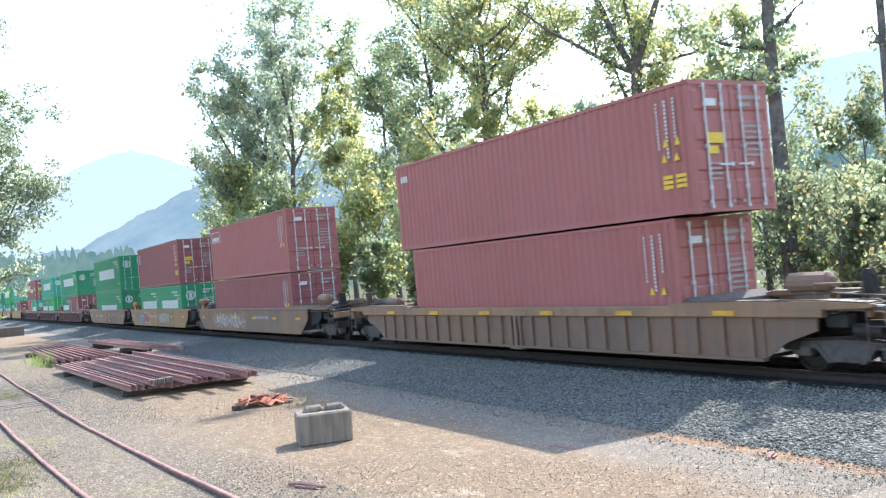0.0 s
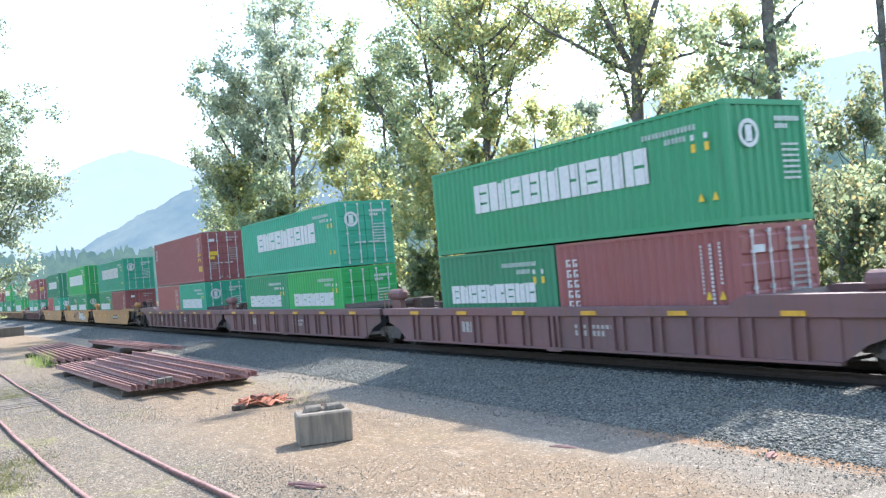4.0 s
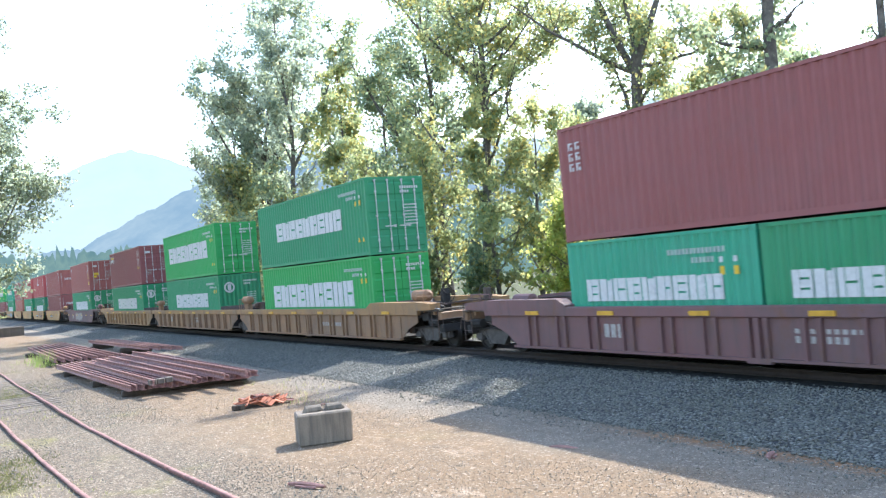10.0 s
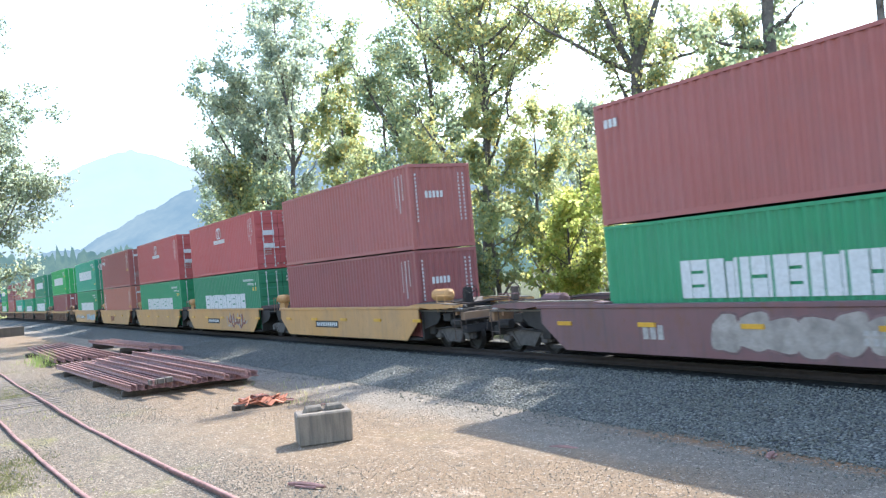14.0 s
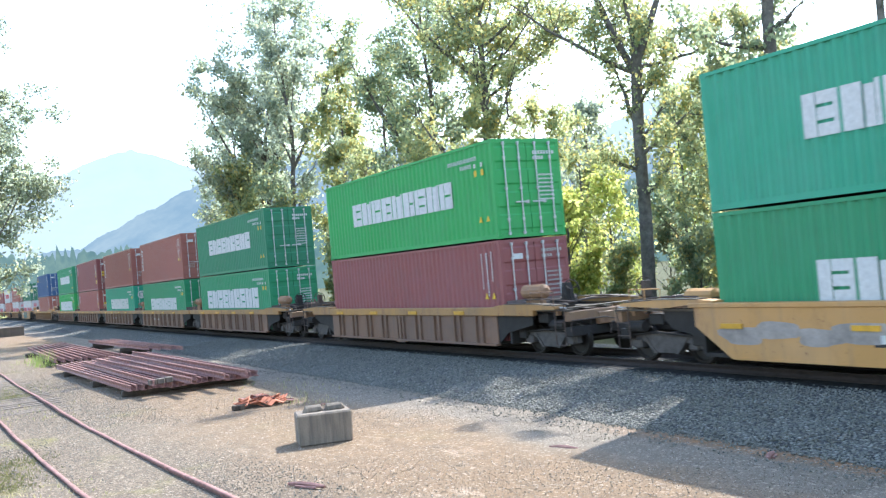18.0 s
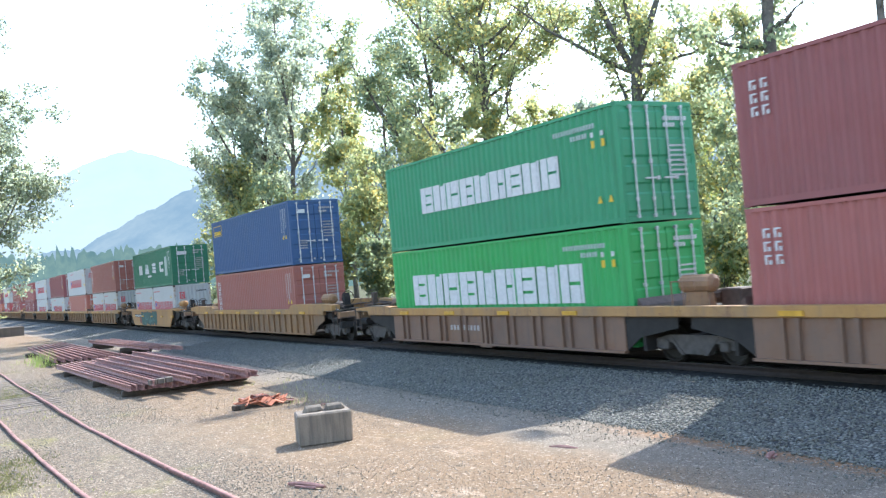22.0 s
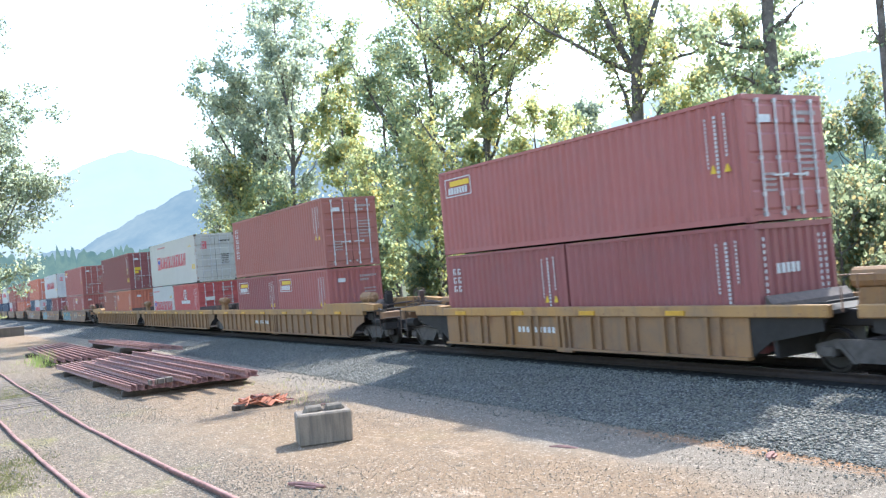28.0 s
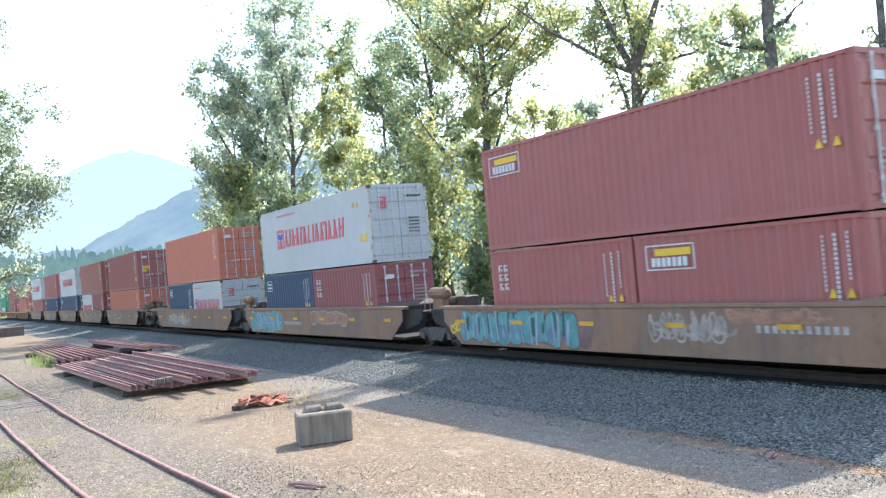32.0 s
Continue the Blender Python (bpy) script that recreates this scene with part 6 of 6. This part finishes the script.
    put("trunk", raw_mesh("trunk", np.concatenate(V), np.concatenate(F), M_BARK), t)
    for p in t.children[0].data.polygons:
        p.use_smooth = True
    put("crown", leaf_mesh("crown", cen, leaf, leaf_mat, rng), t)
    return t


def bush(base, height, spread, leaves, mat, seed, label, leaf=0.14):
    return tree(base, height, spread, 0.05, 0.08, 16, leaves, mat, seed, label, leaf=leaf, clump=0.45, rise=(25, 75), top_thin=0.3, category="bush")


COT = "tall cottonwood with a dark trunk and airy crown"
MAPLE = "low leafy maple beside the line"
# the group at the far end of the wood
tree((-75.5, 26.5, 0), 24.5, 9.2, 0.36, 0.36, 19, 36000, LEAF_GREY, 21, COT, leaf=0.29, clump=1.0, rise=(18, 55), lean=(0.03, 0), top_thin=0.25, subs=11, sway=0.009, patch=3.2, gaps=0.40,
     leaders=((0.40, 238, 60, 10.5, 0.17), (0.30, 240, 36, 8.0, 0.13), (0.64, 242, 42, 6.5, 0.11), (0.50, 60, 60, 9.0, 0.14), (0.46, 150, 62, 9.0, 0.13)))
tree((-67.0, 26, 0), 24.5, 6.0, 0.32, 0.34, 16, 17000, LEAF_GREY, 22, COT, leaf=0.28, clump=0.95, rise=(22, 60), lean=(0.02, 0), subs=10, sway=0.008, patch=2.8, gaps=0.40, leaders=((0.5, 65, 58, 8.5, 0.13),))
tree((-83, 27, 0), 20, 5.8, 0.26, 0.28, 16, 12500, LEAF_GREY, 42, COT, leaf=0.30, clump=0.95, lean=(-0.05, 0), rise=(15, 50), subs=9, patch=3.0, gaps=0.40, leaders=((0.45, 240, 48, 6.5, 0.12),))
tree((-88.5, 26, 0), 13.0, 4.2, 0.2, 0.16, 20, 9500, LEAF_GREY, 44, "grey-green poplar at the end of the wood", leaf=0.29, clump=0.9, patch=3.0)
tree((-76, 24.6, 0), 13.0, 5.6, 0.22, 0.10, 22, 12500, LEAF_YELLOW, 23, "broad leafy tree with low dense branches", leaf=0.29, clump=1.0, droop=0.6, patch=3.0, gaps=0.25)
tree((-67, 24, 0), 10.0, 4.6, 0.22, 0.10, 20, 9500, LEAF_GREEN, 45, "broad leafy tree with low dense branches", leaf=0.28, clump=1.0, droop=0.6, patch=2.8, gaps=0.25)
tree((-60.3, 27.5, 0), 19.0, 5.0, 0.22, 0.18, 22, 14000, LEAF_YELLOW, 24, "slender yellowing tree among cottonwoods", leaf=0.27, clump=0.95, rise=(15, 55), patch=2.6, gaps=0.3)
# the tall ones in the middle
tree((-45.6, 27, 0), 20, 6.4, 0.30, 0.34, 18, 22000, LEAF_GREEN, 25, COT, leaf=0.235, clump=0.9, lean=(-0.11, 0), rise=(15, 55), subs=11, sway=0.010, patch=2.5, gaps=0.40,
     leaders=((0.40, 232, 55, 10.5, 0.15), (0.46, 62, 52, 7.5, 0.13), (0.55, 140, 60, 7.0, 0.12)))
tree((-54.5, 28, 0), 17.5, 5.4, 0.24, 0.2, 24, 14500, LEAF_GREEN, 46, COT, leaf=0.25, clump=0.9, rise=(12, 50), patch=2.6, gaps=0.3)
tree((-40.3, 26, 0), 19.5, 6.6, 0.32, 0.36, 22, 26000, LEAF_YELLOW, 26, COT, leaf=0.215, clump=0.9, lean=(0.10, 0), sway=0.005, rise=(5, 50), taper=0.72, subs=10, patch=2.2, gaps=0.40,
     leaders=((0.62, 55, 30, 5.6, 0.08), (0.76, 62, 36, 6.5, 0.08), (0.66, 238, 42, 7.0, 0.09), (0.70, 150, 45, 5.5, 0.08)))
tree((-51, 25, 0), 10.0, 4.4, 0.18, 0.12, 20, 9500, LEAF_YELLOW, 27, MAPLE, leaf=0.24, clump=0.9, droop=0.6, patch=2.4, gaps=0.3)
tree((-43.6, 25, 0), 9.6, 4.2, 0.16, 0.10, 20, 9500, LEAF_YELLOW, 28, MAPLE, leaf=0.22, clump=0.85, droop=0.6, patch=2.3, gaps=0.3)
tree((-38.2, 25.4, 0), 10.5, 3.0, 0.15, 0.10, 20, 10000, LEAF_YELLOW, 47, "narrow yellowing tree beside a cottonwood", leaf=0.21, clump=0.75, droop=0.6, patch=2.0)
tree((-39.6, 29, 0), 11.5, 3.4, 0.16, 0.12, 20, 11500, LEAF_YELLOW, 48, "narrow yellowing tree beside a cottonwood", leaf=0.22, clump=0.8, patch=2.2)
# the nearest ones
tree((-26.0, 24, 0), 11.0, 3.4, 0.27, 0.45, 10, 27000, LEAF_YELLOW, 29, "cottonwood with a dark forked trunk and airy crown", leaf=0.15, clump=0.9, rise=(10, 60), sway=0.002, lean=(0.055, 0), lift=0.2, taper=0.25, subs=12, patch=1.6, gaps=0.40,
     leaders=((0.92, 235, 66, 7.5, 0.15), (0.97, 58, 64, 7.0, 0.15), (0.93, 238, 24, 5.4, 0.10), (0.95, 62, 4, 4.6, 0.08), (0.99, 150, 60, 5.5, 0.10), (0.90, 130, 40, 4.5, 0.07)))
tree((-19.3, 24, 0), 16.5, 3.3, 0.30, 0.50, 14, 8500, LEAF_GREEN, 30, "tall straight cottonwood with sparse foliage", leaf=0.165, clump=0.6, sway=0.003, rise=(-15, 35), lean=(-0.025, 0), taper=0.55, subs=9, patch=1.7, gaps=0.4)
tree((-15.6, 24, 0), 14, 2.0, 0.19, 0.56, 9, 1700, LEAF_GREEN, 31, "slim bare-stemmed tree with a thin crown", leaf=0.15, clump=0.5, sway=0.002, taper=0.6)
tree((-23.2, 27.5, 0), 12.0, 3.4, 0.13, 0.14, 20, 12500, LEAF_GREEN, 33, "young olive-leaved alder in the thicket", leaf=0.17, clump=0.8, patch=1.8)
tree((-26.3, 29, 0), 10.5, 3.0, 0.12, 0.14, 20, 10000, LEAF_YELLOW, 50, "young yellow-green alder in the thicket", leaf=0.175, clump=0.75, patch=1.8)
tree((-28.6, 29, 0), 10.0, 3.0, 0.11, 0.12, 18, 9400, LEAF_GREEN, 32, "young olive-leaved alder in the thicket", leaf=0.185, clump=0.7, patch=1.8)
tree((-19.8, 28, 0), 4.3, 2.3, 0.10, 0.15, 18, 9500, LEAF_OLIVE, 34, "young olive-leaved alder in the thicket", leaf=0.155, clump=0.7, patch=1.6, gaps=0.4)
tree((-15.5, 27, 0), 4.6, 2.4, 0.10, 0.15, 16, 5600, LEAF_OLIVE, 49, "young olive-leaved alder in the thicket", leaf=0.165, clump=0.7, patch=1.6, gaps=0.45)
tree((-18.9, 23.2, 0), 5.6, 2.2, 0.08, 0.3, 12, 2600, LEAF_OLIVE, 71, "slender sapling with ochre-tinted sprays of leaves", leaf=0.15, clump=0.6, rise=(0, 40), patch=1.4, gaps=0.4)
tree((-17.2, 23.6, 0), 4.6, 2.2, 0.08, 0.35, 12, 2600, LEAF_OLIVE, 72, "slender sapling with ochre-tinted sprays of leaves", leaf=0.15, clump=0.6, rise=(0, 40), patch=1.4, gaps=0.4)
tree((-19.9, 24.2, 0), 4.6, 1.6, 0.16, 0.5, 6, 900, LEAF_OLIVE, 73, "leaning dark stem beside a tall cottonwood", leaf=0.15, clump=0.6, lean=(0.3, 0.1), taper=0.6)
# farther back
tree((-43, 35, 0), 11, 3.0, 0.13, 0.12, 18, 9400, LEAF_YELLOW, 35, "young tree with bright yellow-green leaves", leaf=0.22, clump=0.85)
tree((-36.5, 38, 0), 8.0, 3.2, 0.13, 0.12, 18, 7700, LEAF_LIME, 36, "young tree with bright yellow-green leaves", leaf=0.23, clump=0.85)
tree((-30, 44, 0), 9.5, 4.4, 0.15, 0.12, 20, 9500, LEAF_OLIVE, 37, "olive and ochre tinted tree farther back", leaf=0.25, clump=0.95)
tree((-25, 42, 0), 6.0, 3.8, 0.15, 0.12, 20, 9500, LEAF_OLIVE, 38, "olive and ochre tinted tree farther back", leaf=0.25, clump=0.95)
tree((-21, 37, 0), 4.6, 3.0, 0.12, 0.12, 18, 7700, LEAF_OLIVE, 43, "low yellow-green tree farther back", leaf=0.22, clump=0.9)
tree((-53, 44, 0), 14, 5.4, 0.2, 0.12, 20, 8800, LEAF_GREY, 39, "grey-green tree deep in the wood", leaf=0.31, clump=1.0)
tree((-32.6, 25.4, 0), 5.8, 2.3, 0.10, 0.10, 22, 4600, LEAF_LIME, 81, "young maple with vivid yellow-green leaves", leaf=0.2, clump=0.75, droop=0.5, patch=1.8, gaps=0.3)
tree((-32.9, 28.4, 0), 7.0, 2.4, 0.10, 0.12, 20, 4600, LEAF_LIME, 82, "young maple with vivid yellow-green leaves", leaf=0.2, clump=0.75, patch=1.8, gaps=0.3)
# across the line from the wood
tree((-76, 3.2, 0), 22.5, 8.6, 0.32, 0.20, 44, 64000, LEAF_GREY, 40, "tall grey-green tree beside the siding", leaf=0.27, clump=1.0, rise=(-8, 34), top_thin=0.42, subs=9, patch=3.0, gaps=0.22)
tree((-122, 6.0, 0), 9, 3.4, 0.2, 0.1, 22, 7700, LEAF_YELLOW, 41, "low leafy tree hiding the far end of the line", leaf=0.26, clump=0.9)
for i, (x, y, h, sp, m) in enumerate([(-52, 22.5, 4.5, 2.4, LEAF_YELLOW), (-47, 22.8, 4.0, 2.2, LEAF_GREEN), (-33.5, 26.4, 4.2, 2.4, LEAF_LIME), (-31.0, 25.2, 3.6, 1.8, LEAF_LIME), (-28, 24.5, 2.8, 1.5, LEAF_YELLOW),
                                      (-22.5, 24.5, 3.4, 1.8, LEAF_YELLOW), (-19.8, 25.5, 3.8, 1.8, LEAF_YELLOW), (-17.5, 25, 3.2, 1.8, LEAF_OLIVE), (-15, 25.5, 3.2, 1.8, LEAF_YELLOW), (-21, 31, 4.0, 2.2, LEAF_OLIVE), (-38, 24, 3.4, 2.0, LEAF_GREEN), (-43, 23.5, 3.6, 2.0, LEAF_GREEN),
                                      (-61, 23, 5, 2.6, LEAF_GREEN), (-70, 22.5, 5, 2.6, LEAF_GREEN), (-82, 22.5, 5.5, 3, LEAF_GREEN),
                                      (-34, 33, 4.4, 2.6, LEAF_OLIVE), (-30.5, 33.5, 4.2, 2.6, LEAF_GREEN), (-27, 33, 4.6, 2.6, LEAF_OLIVE), (-23.8, 33.5, 4.0, 2.6, LEAF_GREEN), (-18, 32, 4.4, 2.6, LEAF_OLIVE), (-14.6, 30, 3.4, 2.2, LEAF_OLIVE), (-36.5, 29, 4.0, 2.2, LEAF_GREEN), (-25.2, 26, 3.2, 1.8, LEAF_GREEN)]):
    bush((x, y, 0), h, sp, 5000, m, 60 + i, "leafy green bush in the undergrowth behind the line" if m not in (LEAF_YELLOW, LEAF_LIME) else "bright yellow-green bush in the undergrowth", leaf=0.165 if x > -40 else 0.23)


def tufts(name, label, spots, count, mat, seed, h=(0.12, 0.4), spread=0.5):
    rng = np.random.default_rng(seed)
    spots = np.asarray(spots, float)
    c = spots[rng.integers(0, len(spots), count)]
    p = np.column_stack([c[:, :2] + rng.normal(0, 1, (count, 2)) * (c[:, 2:3] if spots.shape[1] > 2 else spread), np.zeros(count)])
    a = rng.uniform(0, math.tau, count)
    hh = rng.uniform(*h, count)
    w = np.stack([np.cos(a), np.sin(a), np.zeros(count)], -1) * 0.012
    tip = p + np.stack([rng.normal(0, 0.25, count) * hh, rng.normal(0, 0.25, count) * hh, hh], -1)
    v = np.stack([p - w, p + w, tip], 1).reshape(-1, 3)
    ob = new(name, raw_mesh(name, v, np.arange(count * 3).reshape(-1, 3), mat))
    tagged(ob, label, "grass", kind="stuff")


tufts("tall_weeds", "tall green weeds growing by the stacked rails", [(-47, 4.9, 0.35), (-48.5, 4.9, 0.4), (-51, 5.0, 0.5)], 230, GRASS, 3, (0.3, 0.8))
tufts("yard_grass", "thin grass along the old siding", [(-30, 2.2, 0.9), (-27, 2.4, 0.7), (-35, 2.2, 1.2), (-16, 1.5, 0.5), (-13.8, 1.5, 0.5), (-60, 3.5, 3.0), (-75, 4, 4)], 520, DRY_GRASS, 4, (0.03, 0.09))
tufts("moss_grass", "short yellow-green grass patches beside the old siding", [(-34.9, 2.2, 0.7), (-33.6, 2.5, 0.35), (-36.5, 2.3, 0.9), (-18.2, 1.05, 0.35), (-19.6, 1.3, 0.4), (-17.2, 0.95, 0.3), (-46, 3.0, 1.0)], 4200, MOSS, 14, (0.015, 0.06))
tufts("dry_weeds", "dry straw-coloured weeds around the scrap", [(-23.2, 8.2, 0.5), (-21.6, 8.3, 0.35), (-27, 8.8, 0.5), (-24.5, 9.2, 0.8)], 190, DRY_GRASS, 5, (0.05, 0.16))

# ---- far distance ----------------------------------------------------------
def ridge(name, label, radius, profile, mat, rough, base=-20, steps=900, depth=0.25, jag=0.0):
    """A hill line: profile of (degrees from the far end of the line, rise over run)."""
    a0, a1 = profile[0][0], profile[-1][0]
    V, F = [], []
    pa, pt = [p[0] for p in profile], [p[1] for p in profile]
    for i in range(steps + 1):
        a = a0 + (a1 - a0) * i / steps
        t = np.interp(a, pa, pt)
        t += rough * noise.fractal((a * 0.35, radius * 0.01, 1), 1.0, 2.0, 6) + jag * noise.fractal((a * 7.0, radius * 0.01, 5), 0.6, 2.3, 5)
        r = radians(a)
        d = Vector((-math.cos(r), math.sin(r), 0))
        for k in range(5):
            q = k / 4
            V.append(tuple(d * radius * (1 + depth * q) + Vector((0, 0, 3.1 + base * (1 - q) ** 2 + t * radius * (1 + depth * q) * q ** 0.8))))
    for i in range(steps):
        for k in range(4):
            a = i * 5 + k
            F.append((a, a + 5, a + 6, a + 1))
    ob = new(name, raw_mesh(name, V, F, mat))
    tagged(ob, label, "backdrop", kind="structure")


# the ridges give off their own light, in colours that already hold the haze
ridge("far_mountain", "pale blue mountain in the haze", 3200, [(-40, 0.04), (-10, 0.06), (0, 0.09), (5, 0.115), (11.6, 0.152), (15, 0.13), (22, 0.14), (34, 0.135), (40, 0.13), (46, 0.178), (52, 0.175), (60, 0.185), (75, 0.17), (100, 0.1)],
      far_glow_mat("far_mountain_haze_glow", (0.60, 0.78, 0.92), (0.66, 0.83, 0.94), 0.002), 0.006)
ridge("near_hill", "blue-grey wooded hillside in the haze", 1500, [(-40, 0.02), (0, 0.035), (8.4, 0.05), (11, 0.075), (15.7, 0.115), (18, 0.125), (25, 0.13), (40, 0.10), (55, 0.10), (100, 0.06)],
      far_glow_mat("hill_haze_glow", (0.27, 0.41, 0.54), (0.37, 0.50, 0.60), 0.012), 0.008, jag=0.0012)
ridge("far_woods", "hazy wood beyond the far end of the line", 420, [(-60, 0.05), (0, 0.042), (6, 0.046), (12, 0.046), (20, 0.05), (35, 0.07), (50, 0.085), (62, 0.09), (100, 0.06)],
      far_glow_mat("far_woods_haze_glow", (0.13, 0.24, 0.26), (0.22, 0.34, 0.31), 0.09), 0.004, -6, 1400, 0.06, jag=0.012)


# ---- what moves -------------------------------------------------------------
def train_run(t):
    """Metres that the train has gone by t seconds."""
    return 22.1955 * t - 0.0036368 * (t * t - 32 * t)


def motions():
    times = [0, 4, 8, 12, 16, 20, 24, 28, 32]
    for ob in ROLLING:
        x, y, z = ob.location
        walk(ob, [(t, pose(x + train_run(t), y, z)) for t in times])
    # the wheels turn together, as they roll the same way at the same speed
    steps = [k / FPS for k in range(32 * FPS + 1)]
    by_place = {}
    for w in WHEELS:
        by_place.setdefault(round(w.location.x, 2), []).append(w)
    for dx, group in by_place.items():
        lead = group[0]
        walk(lead, [(t, Matrix.Translation(lead.location) @ Matrix.Rotation(train_run(t) / 0.42, 4, "Y")) for t in steps])
        for w in group[1:]:
            w.rotation_mode = "QUATERNION"
            w.animation_data_create()
            w.animation_data.action = lead.animation_data.action
            w.animation_data.action_slot = lead.animation_data.action_slot


motions()
